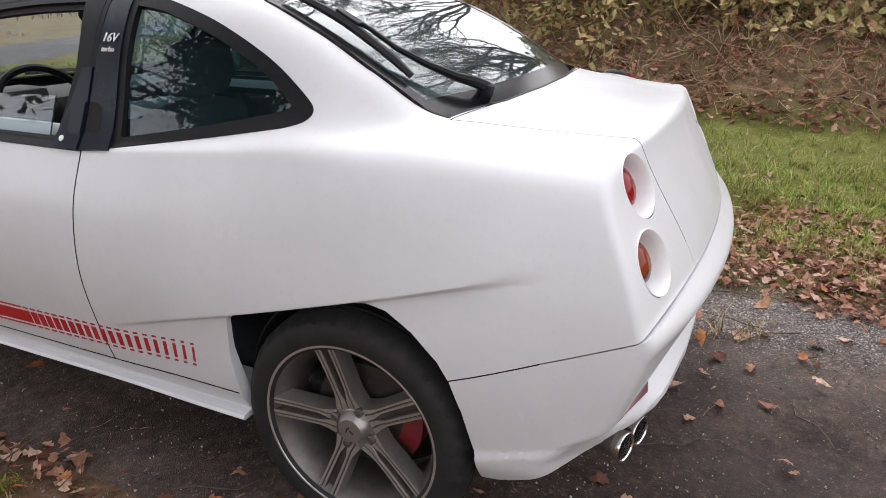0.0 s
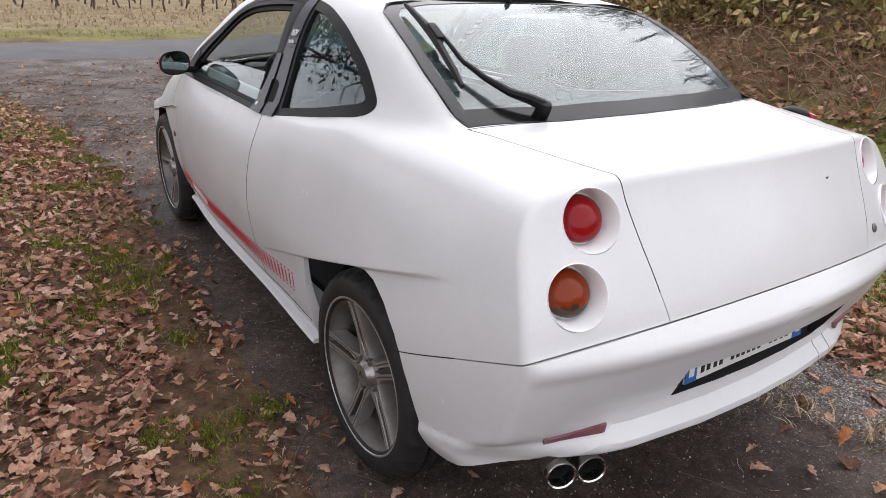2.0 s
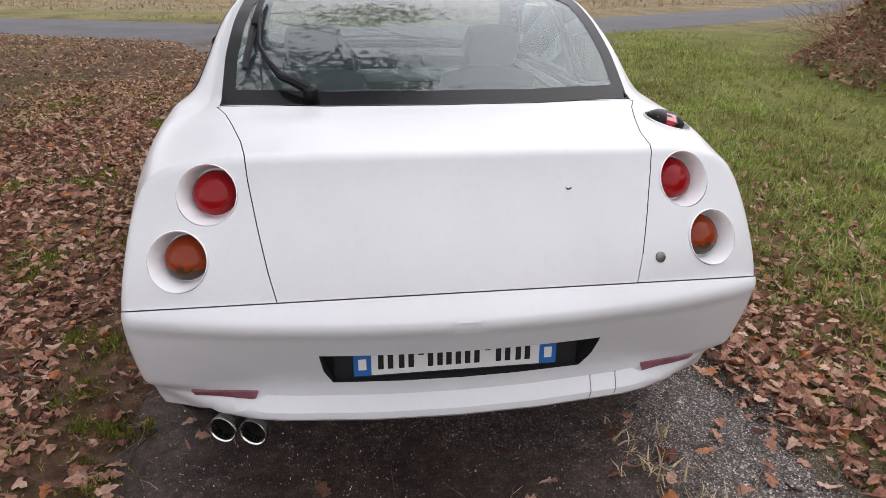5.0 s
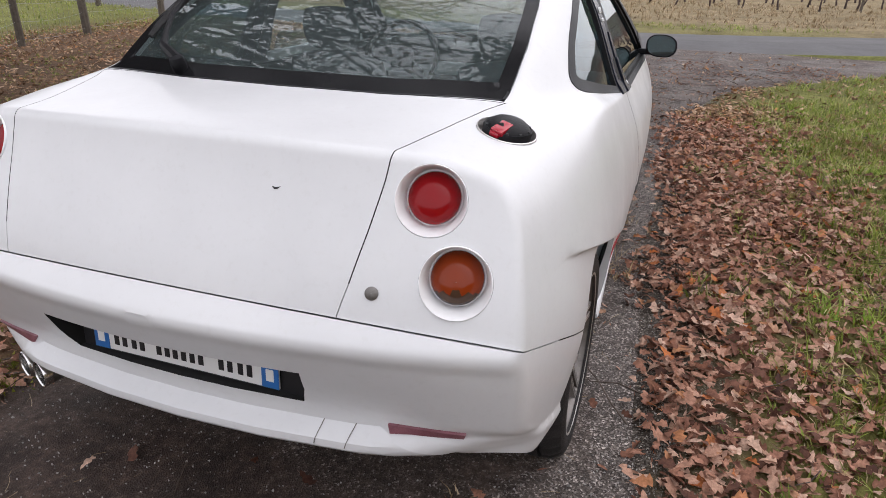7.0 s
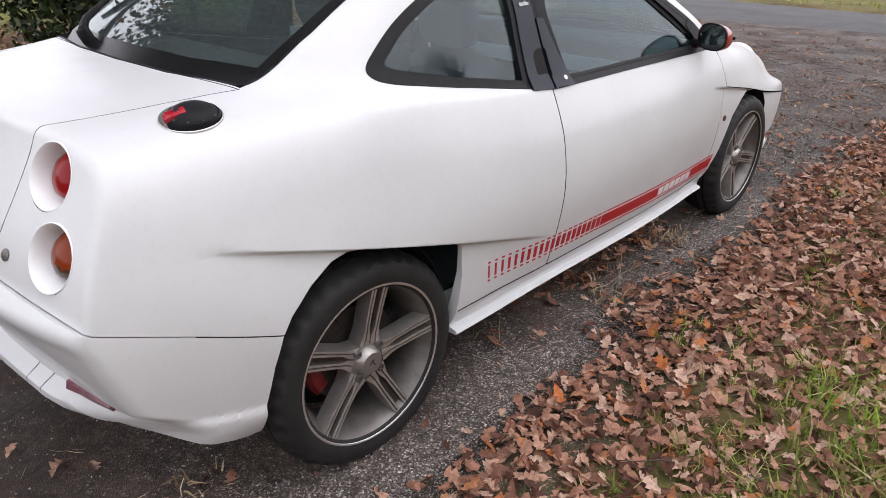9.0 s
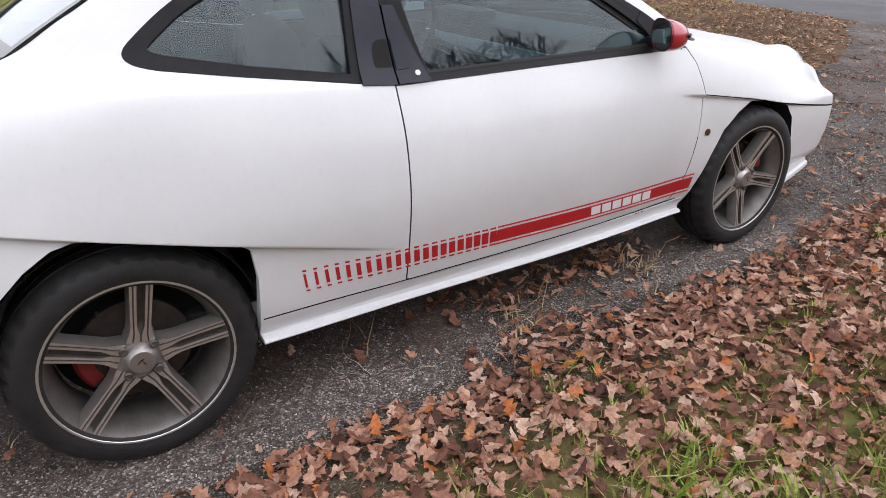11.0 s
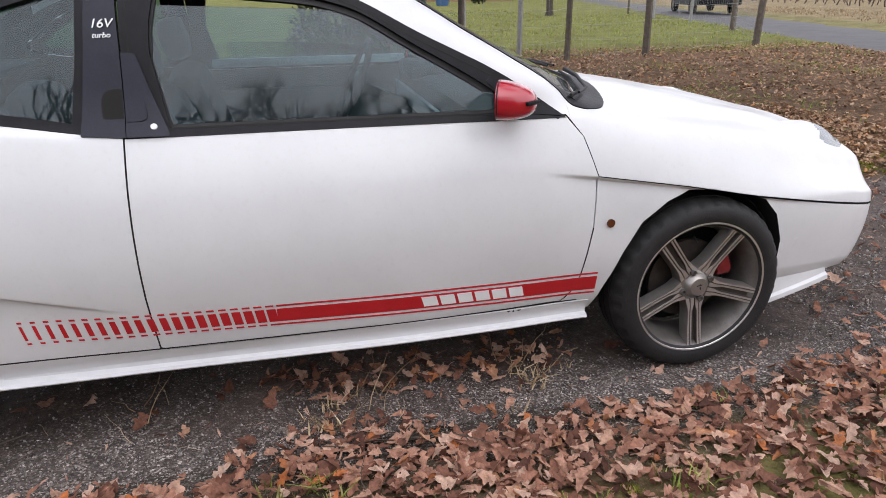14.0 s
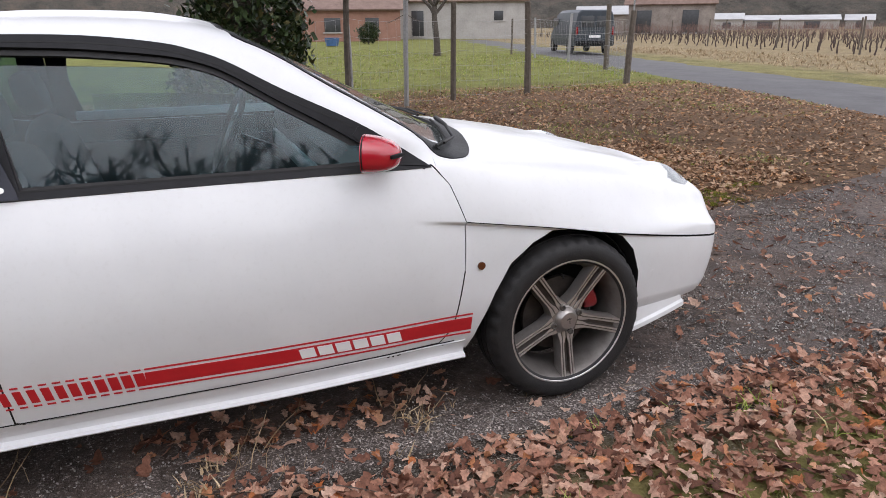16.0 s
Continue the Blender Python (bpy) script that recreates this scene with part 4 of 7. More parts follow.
def spoke_mesh():
    """One arm of the star: two machined double-ridged bars with a deep channel between them, its flanks running into the next arms."""
    bm, rows, n = bmesh.new(), [], 16
    for k in range(n):
        u = k / (n - 1)
        r = 0.050 + u * 0.182
        hw = 0.0235 + 0.0055 * u + 0.0150 * max(0, 1 - u / 0.32) ** 2
        hw = min(hw, max(r * 0.7265 - 0.0005, 0.01))
        ch = 0.0015 + 0.0070 * step01(0.10, 0.30, u) + 0.0015 * u
        deep = 0.003 + 0.015 * step01(0.10, 0.30, u)
        x = 0.066 + 0.024 * u - 0.010 * u * (1 - u)
        mid = (hw + ch) / 2
        half = [(hw + 0.004, -0.046), (hw, -0.003), (hw - 0.001, 0), (mid + 0.0022, 0), (mid + 0.0014, -0.004), (mid - 0.0014, -0.004), (mid - 0.0022, 0), (ch + 0.001, 0), (ch, -0.002), (ch - 0.0010, -deep)]
        cut = [(-a, d) for a, d in half] + [(a, d) for a, d in half[::-1]]
        rows.append([bm.verts.new((x + d, a, r)) for a, d in cut])
    for a, b in zip(rows, rows[1:]):
        for i in range(len(a) - 1):
            f = bm.faces.new((a[i], a[i + 1], b[i + 1], b[i]))
            # ridge tops bright, groove floors and channel walls in the darker alloy
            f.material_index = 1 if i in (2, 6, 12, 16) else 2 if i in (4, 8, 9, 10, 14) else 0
    bm.faces.new(rows[0])
    bm.faces.new(rows[-1][::-1])
    bmesh.ops.recalc_face_normals(bm, faces=bm.faces)
    return mesh_of(bm, "spoke", [ALLOY, ALLOY_CUT, ALLOY_GROOVE], 30)


def hub_mesh():
    bm = bmesh.new()
    add_lathe(bm, [(0.066, 0.02), (0.064, 0.052), (0.058, 0.060), (0.044, 0.064), (0.040, 0.067)], "X", steps=40)
    return mesh_of(bm, "hub", ALLOY, 35)


def cap_mesh():
    bm = bmesh.new()
    add_lathe(bm, [(0.046, 0.060), (0.043, 0.070), (0.034, 0.082), (0.031, 0.0855), (0.015, 0.0870), (0.0005, 0.0872)], "X", steps=36)
    for k, (y, z, w) in enumerate(((-0.007, 0.004, 0.014), (0.005, -0.002, 0.012), (0.0, 0.009, 0.008))):
        add_box(bm, (0.001, w, 0.003), (0.0882, y, z), 0.0, Euler((radians(55 if k != 1 else -50), 0, 0)).to_matrix())
    for f in bm.faces:
        if len(f.verts) == 4 and f.calc_area() < 5e-5 and f.calc_center_median().x > 0.0878:
            f.material_index = 1
    return mesh_of(bm, "hub_cap", [ALLOY, INK], 35)


def simple(profile, material, steps=36, name="piece"):
    bm = bmesh.new()
    add_lathe(bm, profile, "X", steps=steps)
    return mesh_of(bm, name, material, 35)


TYRE, RIM, LIP, HUB, CAP = tyre_mesh(), rim_mesh(), lip_mesh(), hub_mesh(), cap_mesh()
SPOKE = spoke_mesh()
BOLT = simple([(0.0115, 0.058), (0.0115, 0.0705), (0.008, 0.072), (0.0065, 0.066), (0.0005, 0.065)], STEEL, 12, "wheel_bolt")
DISC = simple([(0.05, 0.0), (0.142, 0.0), (0.142, -0.02), (0.05, -0.02)], DISC_IRON, 48, "brake_disc")
INNER = simple([(0.20, -0.09), (0.14, -0.06), (0.03, -0.05)], DARK, 36, "back_plate")
VALVE = simple([(0.004, 0.0), (0.0042, 0.03), (0.0006, 0.032)], RUBBER, 8, "valve")


def wheel(spot, turn, spin):
    hub = new("wheel", RIM)
    hub.parent = car
    hub.matrix_basis = Matrix.Translation(spot) @ pose(0, 0, 0, 0, 0, turn) @ pose(0, 0, 0, spin, 0, 0) @ Matrix.Diagonal((1.0, 1.022, 1.022, 1))
    tagged(hub, "grey twin-spoke alloy wheel with worn black tyre")
    for name, me in (("tyre", TYRE), ("rim_lip", LIP), ("hub", HUB), ("hub_cap", CAP), ("brake_disc", DISC), ("back_plate", INNER)):
        part(name, me, None, hub)
    for k in range(5):
        part("spoke", SPOKE, None, hub).matrix_basis = pose(0, 0, 0, 72 * k, 0, 0)
    for k in range(4):
        a = radians(54 + 90 * k)
        part("wheel_bolt", BOLT, None, hub).matrix_basis = pose(0.004, 0.0535 * math.cos(a), 0.0535 * math.sin(a))
    part("valve", VALVE, None, hub).matrix_basis = pose(0.03, 0.165 * math.cos(2.2), 0.165 * math.sin(2.2), 0, 20, 0)
    return hub


wheel((HUB_X + 0.015, 0.0, 0.298), 0, -10)
wheel((-HUB_X - 0.015, 0.0, 0.298), 180, 15)
wheel((HUB_X, 2.54, 0.302), 0, -33)
wheel((-HUB_X, 2.54, 0.302), 180, 20)


def caliper(x, y, z, tilt):
    bm, rows = bmesh.new(), []
    for k in range(9):
        a = radians(tilt - 24 + 6 * k)
        fat = 1 if 0 < k < 8 else 0.7
        rows.append([bm.verts.new((x + dx * fat, y + r * math.cos(a), z + r * math.sin(a))) for r, dx in ((0.105, -0.028), (0.105, 0.022), (0.118, 0.030), (0.148, 0.030), (0.160, 0.018), (0.160, -0.028))])
    for p, q in zip(rows, rows[1:]):
        for i in range(6):
            bm.faces.new((p[i], p[(i + 1) % 6], q[(i + 1) % 6], q[i]))
    bm.faces.new(rows[0])
    bm.faces.new(rows[-1][::-1])
    bmesh.ops.recalc_face_normals(bm, faces=bm.faces)
    part("brake_caliper", bm, CALIPER_RED, car, "red brake caliper behind the spokes")


for s in (1, -1):
    caliper(s * (HUB_X - 0.012), 0.0, 0.304, 195)
    caliper(s * (HUB_X + 0.012), 2.54, 0.304, 30)


def liner(s, y, edge):
    bm, rows = bmesh.new(), []
    for k in range(25):
        a = radians(6 + 178 * k / 24)
        rows.append([bm.verts.new((s * x, y + r * math.cos(a), 0.304 + r * math.sin(a))) for x, r in ((0.50, 0.340), (edge, 0.340), (edge, 0.345), (0.50, 0.345))])
    for p, q in zip(rows, rows[1:]):
        for i in range(4):
            bm.faces.new((p[i], p[(i + 1) % 4], q[(i + 1) % 4], q[i]))
    bmesh.ops.recalc_face_normals(bm, faces=bm.faces)
    part("wheel_liner", bm, DARK, car)


for s in (1, -1):
    liner(s, 0.0, 0.765)
    liner(s, 2.54, 0.725)

# ---- lamps, plate, pipes, stripes, mirrors, wipers, skirts ----
def turned_to(c, n, roll=0.0):
    return Matrix.Translation(c) @ Vector(n).to_track_quat("Z", "Y").to_matrix().to_4x4() @ pose(0, 0, 0, 0, 0, roll)


def lathe_part(name, profile, where, material, parent, label="", steps=40):
    bm = bmesh.new()
    add_lathe(bm, profile, "Z", (0, 0, 0), steps)
    bmesh.ops.recalc_face_normals(bm, faces=bm.faces)
    bmesh.ops.transform(bm, matrix=where, verts=bm.verts)
    return part(name, bm, material, parent, label)


for s in (-1, 1):
    for kind, x, z in LAMPS:
        at = turned_to(lamp_spot(s * x, z), tail_axis(s * x))
        cup = lathe_part("tail_lamp", [(0.0712, -0.006), (0.0712, 0.0012), (0.0700, 0.0022), (0.0682, -0.001), (0.0655, -0.018), (0.0610, -0.040), (0.0570, -0.054), (0.0, -0.060)], at, CUP_WHITE_LIFTED, car, f"round {kind} tail lamp sunk in a white cup")
        for v in cup.data.vertices:
            p = at.inverted() @ v.co
            if p.z < -0.004:
                p.y -= 0.20 * p.z
                v.co = at @ p
        b = bmesh.new()
        add_lathe(b, [(0.0535, -0.063), (0.0537, -0.050), (0.0505, -0.037), (0.042, -0.026), (0.030, -0.0195), (0.016, -0.0155), (0.0005, -0.0140)], "Z", (0, 0, 0), 48)
        bmesh.ops.recalc_face_normals(b, faces=b.faces)
        if kind == "amber":
            for f in b.faces:
                f.material_index = 1 if f.calc_center_median().y < -0.021 else 0
        for v in b.verts:
            v.co.y -= 0.20 * v.co.z
        bmesh.ops.transform(b, matrix=at, verts=b.verts)
        part("lens", b, LENS_RED if kind == "red" else [LENS_AMBER, LENS_SMOKE], cup, f"{kind} domed lens")

lathe_part("boot_lock", [(0.0005, 0.006), (0.010, 0.0055), (0.0135, 0.003), (0.0135, -0.004)], turned_to(lamp_spot(0.494, 0.766), tail_axis(0.494)), STEEL, car, "dull round boot lock", 24)
slab("paint_chip", [(0.253, 0.936), (0.262, 0.934), (0.272, 0.936), (0.266, 0.931), (0.259, 0.930)], "Y", 1, 0.0012, 0.002, INK, cell=0.02)

# fuel cap: black dish with a ribbed cover and a red catch
at = turned_to(FUEL, _fn)
dish = lathe_part("fuel_dish", [(0.0672, -0.022), (0.0676, 0.001), (0.0655, 0.002), (0.0625, -0.006), (0.0560, -0.014), (0.0, -0.018)], at, ALLOY_CUT, car, "pale metal fuel filler dish")
at = at @ Matrix.Translation((0.006, 0.004, 0)) @ Matrix.Diagonal((1.06, 1.0, 1.0, 1))
cap = lathe_part("fuel_cap", [(0.0535, -0.017), (0.0540, 0.004), (0.0515, 0.008), (0.0485, 0.007), (0.0450, 0.012), (0.036, 0.019), (0.018, 0.023), (0.0005, 0.024)], at, BLACK, dish, "black round fuel cap with a red catch")
bm = bmesh.new()
add_box(bm, (0.030, 0.042, 0.012), (-0.006, 0.034, 0.013), 0.003, Euler((radians(-14), 0, 0)).to_matrix())
add_box(bm, (0.022, 0.014, 0.010), (-0.004, 0.052, 0.004), 0.002)
bmesh.ops.transform(bm, matrix=at @ pose(0, 0, 0, 0, 0, 100), verts=bm.verts)
part("catch", bm, RED_PAINT, cap, "red catch")
bm = bmesh.new()
for k in range(6):
    a = radians(150 + 36 * k)
    add_box(bm, (0.016, 0.006, 0.006), (0.0425 * math.cos(a), 0.0425 * math.sin(a), 0.008), 0.0015, Euler((0, 0, a)).to_matrix())
bmesh.ops.transform(bm, matrix=at, verts=bm.verts)
part("rib", bm, DASH, cap)

# number plate, its letters as plain bars
plate = part("number_plate", (lambda b: (add_box(b, (0.520, 0.006, 0.110), (0, 0, 0), 0.002), b)[1])(bmesh.new()), WHITE, car, "white number plate with blue ends in a dark recess")
plate.matrix_basis = pose(-0.006, -0.674, 0.527, -4, 0, 0)
for x in (-0.238, 0.238):
    b = bmesh.new()
    add_box(b, (0.044, 0.002, 0.108), (x, -0.0036, 0), 0.0005)
    part("blue_band", b, BLUE, plate)
    b = bmesh.new()
    add_box(b, (0.020, 0.001, 0.030), (x, -0.0052, -0.022), 0.0003)
    part("plain_bar", b, WHITE, plate)
b = bmesh.new()
add_box(b, (0.024, 0.001, 0.022), (0.238, -0.0052, 0.036), 0.0003)
part("plain_bar", b, RED, plate)
for x in (-0.180, -0.128, -0.055, -0.008, 0.040, 0.120, 0.172):
    b = bmesh.new()
    add_box(b, (0.014, 0.0012, 0.078), (x - 0.012, -0.0036, 0), 0.0003)
    add_box(b, (0.014, 0.0012, 0.078), (x + 0.012, -0.0036, 0), 0.0003)
    part("plain_bar", b, INK, plate)
for x in (-0.091, 0.080):
    b = bmesh.new()
    add_box(b, (0.014, 0.0012, 0.012), (x, -0.0036, 0), 0.0003)
    part("plain_bar", b, INK, plate)
b = bmesh.new()
add_box(b, (0.628, 0.010, 0.120), (0, -0.662, 0.520), 0.003, Euler((radians(-4), 0, 0)).to_matrix())
part("plate_holder", b, INK, car)

for s in (-1, 1):
    slab("reflector", [(s * 0.505, 0.432), (s * 0.672, 0.430), (s * 0.665, 0.409), (s * 0.512, 0.411)], "Y", 1, 0.0060, 0.009, REFLECT, "dull red bar reflector", surface=REAR_SURFACE, parent=rear_bumper)
for x, d in ((0.345, 0.012), (0.415, 0.016)):
    slab("lip_crack", [(x, 0.364), (x + 0.0025, 0.364), (x + d + 0.0025, 0.418), (x + d, 0.418)], "Y", 1, 0.0008, 0.002, STEEL, surface=REAR_SURFACE, cell=0.012, parent=rear_bumper)

# twin exhaust
for x, y in ((-0.611, -0.634), (-0.532, -0.656)):
    b = bmesh.new()
    add_lathe(b, [(0.0365, 0.022), (0.0378, 0.010), (0.0382, 0.002), (0.0365, -0.001), (0.0335, 0.002), (0.0325, 0.03)], "Y", (0, 0, 0), 36)
    splay = Matrix.Translation((x, y, 0.305)) @ Matrix.Rotation(radians(-20), 4, "Z")
    bmesh.ops.transform(b, matrix=splay, verts=b.verts)
    pipe = part("exhaust_tip", b, CHROME, car, "round chrome exhaust tip")
    b = bmesh.new()
    add_lathe(b, [(0.0324, 0.028), (0.031, 0.13), (0.0005, 0.135)], "Y", (0, 0, 0), 24)
    bmesh.ops.transform(b, matrix=splay, verts=b.verts)
    part("bore", b, SOOT_SHADE, pipe, "sooty bore")
    b = bmesh.new()
    add_lathe(b, [(0.0362, 0.021), (0.034, 0.05), (0.030, 0.25)], "Y", (0, 0, 0), 30)
    bmesh.ops.transform(b, matrix=splay, verts=b.verts)
    part("pipe", b, STEEL, pipe, "dull steel pipe")
b = bmesh.new()
add_lathe(b, [(0.01, 0.0), (0.10, 0.01), (0.115, 0.04), (0.115, 0.32), (0.09, 0.36), (0.01, 0.37)], "Y", (0, 0, 0), 24)
bmesh.ops.transform(b, matrix=Matrix.Translation((-0.50, -0.42, 0.36)) @ Matrix.Diagonal((1.5, 1, 0.7, 1)), verts=b.verts)
part("silencer", b, STEEL, car)

# side skirts
TOP_Z, LOW_Z = curve_fn([(0.3, 0.331), (0.8, 0.318), (1.3, 0.311), (2.14, 0.300)]), curve_fn([(0.3, 0.248), (0.8, 0.239), (2.14, 0.226)])
for s in (-1, 1):
    bm, rows = bmesh.new(), []
    for k in range(41):
        y = 0.318 + (2.132 - 0.318) * k / 40
        x, zt, zl = FN["x_low"](y) - 0.002, TOP_Z(y) - 0.004, LOW_Z(y)
        flare = 0.012 * step01(0.9, 0.32, y)
        cut = [(x - 0.12, zt), (x - 0.004, zt), (x - 0.012, zt - 0.008), (x - 0.024, zl + 0.028), (x - 0.023, zl + 0.019), (x - 0.008 + flare, zl + 0.015), (x - 0.003 + flare, zl + 0.006), (x - 0.008 + flare, zl), (x - 0.12, zl - 0.004)]
        rows.append([bm.verts.new((s * a, y, z)) for a, z in cut])
    for a, b in zip(rows, rows[1:]):
        for i in range(len(a)):
            j = (i + 1) % len(a)
            bm.faces.new((a[i], a[j], b[j], b[i]))
    bm.faces.new(rows[0])
    bm.faces.new(rows[-1][::-1])
    bmesh.ops.recalc_face_normals(bm, faces=bm.faces)
    part("side_skirt", bm, PAINT, car, "white side skirt with scuffed edge", 30)
    ys = np.linspace(0.325, 2.09, 24)
    slab("sill_seam", [(y, TOP_Z(y) - 0.001) for y in ys] + [(y, TOP_Z(y) + 0.0035) for y in ys[::-1]], "X", s, 0.0006, 0.003, DARK, cell=0.1)

    if s > 0:
        for k, (y, w) in enumerate(((1.842, 0.012), (1.862, 0.007), (1.876, 0.016), (2.045, 0.010), (2.062, 0.006))):
            z = TOP_Z(y) - 0.010 - 0.003 * (k % 2)
            slab("rust_chip", [(y, z), (y + w * 0.5, z - 0.005), (y + w, z - 0.001), (y + w * 0.8, z + 0.006), (y + w * 0.2, z + 0.005)], "X", s, 0.0014, 0.003, DARK, cell=0.02)

# front lip
bm, rows = bmesh.new(), []
for k in range(61):
    u = -1 + k / 30
    a = abs(u)
    x = math.copysign(0.785 * (1 - (1 - min(a / 0.8, 1)) ** 1.0) if a < 0.8 else 0.785 + 0.0 * a, u)
    y = nose_at(min(abs(x), 0.70), 0.27) - 0.100 - 0.20 * max(0, abs(x) - 0.70) if a < 0.8 else nose_at(0.70, 0.27) - 0.117 - (a - 0.8) / 0.2 * (nose_at(0.70, 0.27) - 0.117 - 2.85)
    x = math.copysign(min(abs(x), FN["x_low"](y) - 0.006), u)
    z = 0.178 + 0.20 * (y - 2.85)
    d = Vector((x, y - 2.7, 0)).normalized() if a < 0.8 else Vector((math.copysign(1, u), 0, 0))
    cut = [(-0.10, 0.13), (-0.030, 0.135), (-0.020, 0.085), (-0.010, 0.030), (0.001, 0.022), (0.003, 0.005), (-0.002, 0.0), (-0.10, 0.0)]
    rows.append([bm.verts.new((x + d.x * o, y + d.y * o, z + h)) for o, h in cut])
for a, b in zip(rows, rows[1:]):
    for i in range(len(a)):
        j = (i + 1) % len(a)
        bm.faces.new((a[i], a[j], b[j], b[i]))
bm.faces.new(rows[0])
bm.faces.new(rows[-1][::-1])
bmesh.ops.recalc_face_normals(bm, faces=bm.faces)
part("front_lip", bm, PAINT, front_bumper, "white front lip", 30)

# red stripes: a solid band ahead, broken bars behind, plain white blocks in place of the lettering
HIGH, LOW = curve_fn([(0.44, 0.459), (1.12, 0.434), (2.15, 0.409)]), curve_fn([(0.44, 0.385), (1.12, 0.360), (2.15, 0.326)])


def strip(y0, y1, f0, f1, lean=0.0):
    """A piece of the stripe between two heights, as parts of the whole."""
    ys = np.linspace(y0, y1, max(2, int((y1 - y0) / 0.08) + 2))
    mid = lambda y, f: (y - lean * (f - 0.5), LOW(y) + (HIGH(y) - LOW(y)) * f)
    return [mid(y, f0) for y in ys] + [mid(y, f1) for y in ys[::-1]]


for s in (-1, 1):
    main = slab("red_stripe", strip(1.123, 2.146, 0.19, 0.81), "X", s, 0.0012, 0.002, RED, "red vinyl stripe with white block marks", cell=0.06)
    for f0, f1 in ((0.0, 0.075), (0.925, 1.0)):
        slab("pin_stripe", strip(1.123, 2.146, f0, f1), "X", s, 0.0012, 0.002, RED, parent=main, cell=0.06)
    for k in range(6):
        y = 1.556 + 0.0565 * k
        slab("plain_block", strip(y, y + 0.047, 0.27, 0.73, 0.022), "X", s, 0.0022, 0.002, LETTER, parent=main, cell=0.06)
    for k in range(21):
        y = 0.452 + 0.0322 * k
        w = 0.007 + 0.0195 * (k / 20) ** 0.8
        bm = bmesh.new()
        for f0, f1, ww in ((0.19, 0.81, w), (0.0, 0.075, 0.6 * w + 0.007), (0.925, 1.0, 0.6 * w + 0.007)):
            piece = laid(flat_patch(strip(y, y + ww, f0, f1, 0.010), 0.06), "X", s, 0.0012, 0.002)
            me = mesh_of(piece, "p", [])
            bm.from_mesh(me)
        part("stripe_bar", bm, RED, car)

# door mirrors
def swing(bm, s):
    """Turns a mirror piece in towards the driver."""
    c = Vector((s * 0.885, 1.80, 0.99))
    bmesh.ops.transform(bm, matrix=Matrix.Translation(c) @ Matrix.Rotation(radians(-24 * s), 4, "Z") @ Matrix.Translation(-c), verts=bm.verts)


for s in (-1, 1):
    bm = bmesh.new()
    rows = []
    for k in range(13):
        a = radians(90 * k / 12)
        y, r = 1.775 + 0.105 * math.sin(a), max(math.cos(a) ** 0.75, 0.02)
        rows.append([bm.verts.new((s * (0.885 - 0.035 * math.sin(a)) + 0.080 * r * math.copysign(abs(math.cos(t)) ** 0.8, math.cos(t)), y, 0.990 - 0.012 * math.sin(a) + 0.053 * r * math.copysign(abs(math.sin(t)) ** 0.8, math.sin(t)))) for t in np.linspace(0, 2 * math.pi, 28, endpoint=False)])
    for a, b in zip(rows, rows[1:]):
        for i in range(28):
            j = (i + 1) % 28
            bm.faces.new((a[i], a[j], b[j], b[i]))
    bm.faces.new(rows[-1])
    swing(bm, s)
    bmesh.ops.recalc_face_normals(bm, faces=bm.faces)
    shell = part("door_mirror", bm, RED_PAINT, car, "red door mirror")
    for name, grow, y, m in (("mirror_rim", 0.99, 1.777, BLACK), ("mirror_glass", 0.90, 1.7745, MIRROR)):
        b = bmesh.new()
        ring = [b.verts.new((s * 0.885 + 0.080 * grow * math.copysign(abs(math.cos(t)) ** 0.8, math.cos(t)), y, 0.990 + 0.053 * grow * math.copysign(abs(math.sin(t)) ** 0.8, math.sin(t)))) for t in np.linspace(0, 2 * math.pi, 36, endpoint=False)]
        f = b.faces.new(ring)
        bmesh.ops.extrude_face_region(b, geom=[f])
        for v in ring:
            v.co.y += 0.004
        swing(b, s)
        bmesh.ops.recalc_face_normals(b, faces=b.faces)
        part(name, b, m, shell)
    b = bmesh.new()
    add_box(b, (0.10, 0.05, 0.030), (s * 0.815, 1.845, 0.955), 0.010)
    part("mirror_foot", b, BLACK, shell)
    b = bmesh.new()
    add_box(b, (0.010, 0.055, 0.012), (s * 0.925, 1.86, 0.985), 0.004, Euler((0, 0, radians(s * 35))).to_matrix())
    part("blinker", b, BLACK, shell)

# rear wiper and front wipers, cowl
def over(x, y, h):
    q, n = onto((x, y), "Z")
    return q + n * h


b = bmesh.new()
q, n = onto((-0.350, -0.152), "Z")
add_lathe(b, [(0.021, -0.01), (0.022, 0.020), (0.019, 0.036), (0.0005, 0.042)], "Z", (0, 0, 0), 20)
bmesh.ops.transform(b, matrix=turned_to(q, n), verts=b.verts)
add_tube(b, [over(-0.352, -0.150, 0.028), over(-0.39, -0.125, 0.036), over(-0.43, -0.095, 0.036), over(-0.468, -0.035, 0.028), over(-0.498, 0.030, 0.026), over(-0.502, 0.10, 0.030), over(-0.503, 0.165, 0.030)], [0.016, 0.014, 0.012, 0.009, 0.007, 0.006, 0.006], 8)
add_box(b, (0.026, 0.075, 0.022), over(-0.510, 0.150, 0.024), 0.005, Euler((radians(27), 0, radians(-6))).to_matrix())
wiper = part("rear_wiper", b, BLACK, car, "black rear wiper arm")
b = bmesh.new()
add_tube(b, [over(-0.500 - 0.038 * u, 0.335 - 0.37 * u, 0.014 + 0.004 * math.sin(u * 3.1)) for u in np.linspace(0, 1, 9)], [0.006, 0.009, 0.010, 0.012, 0.012, 0.012, 0.011, 0.011, 0.008], 6)
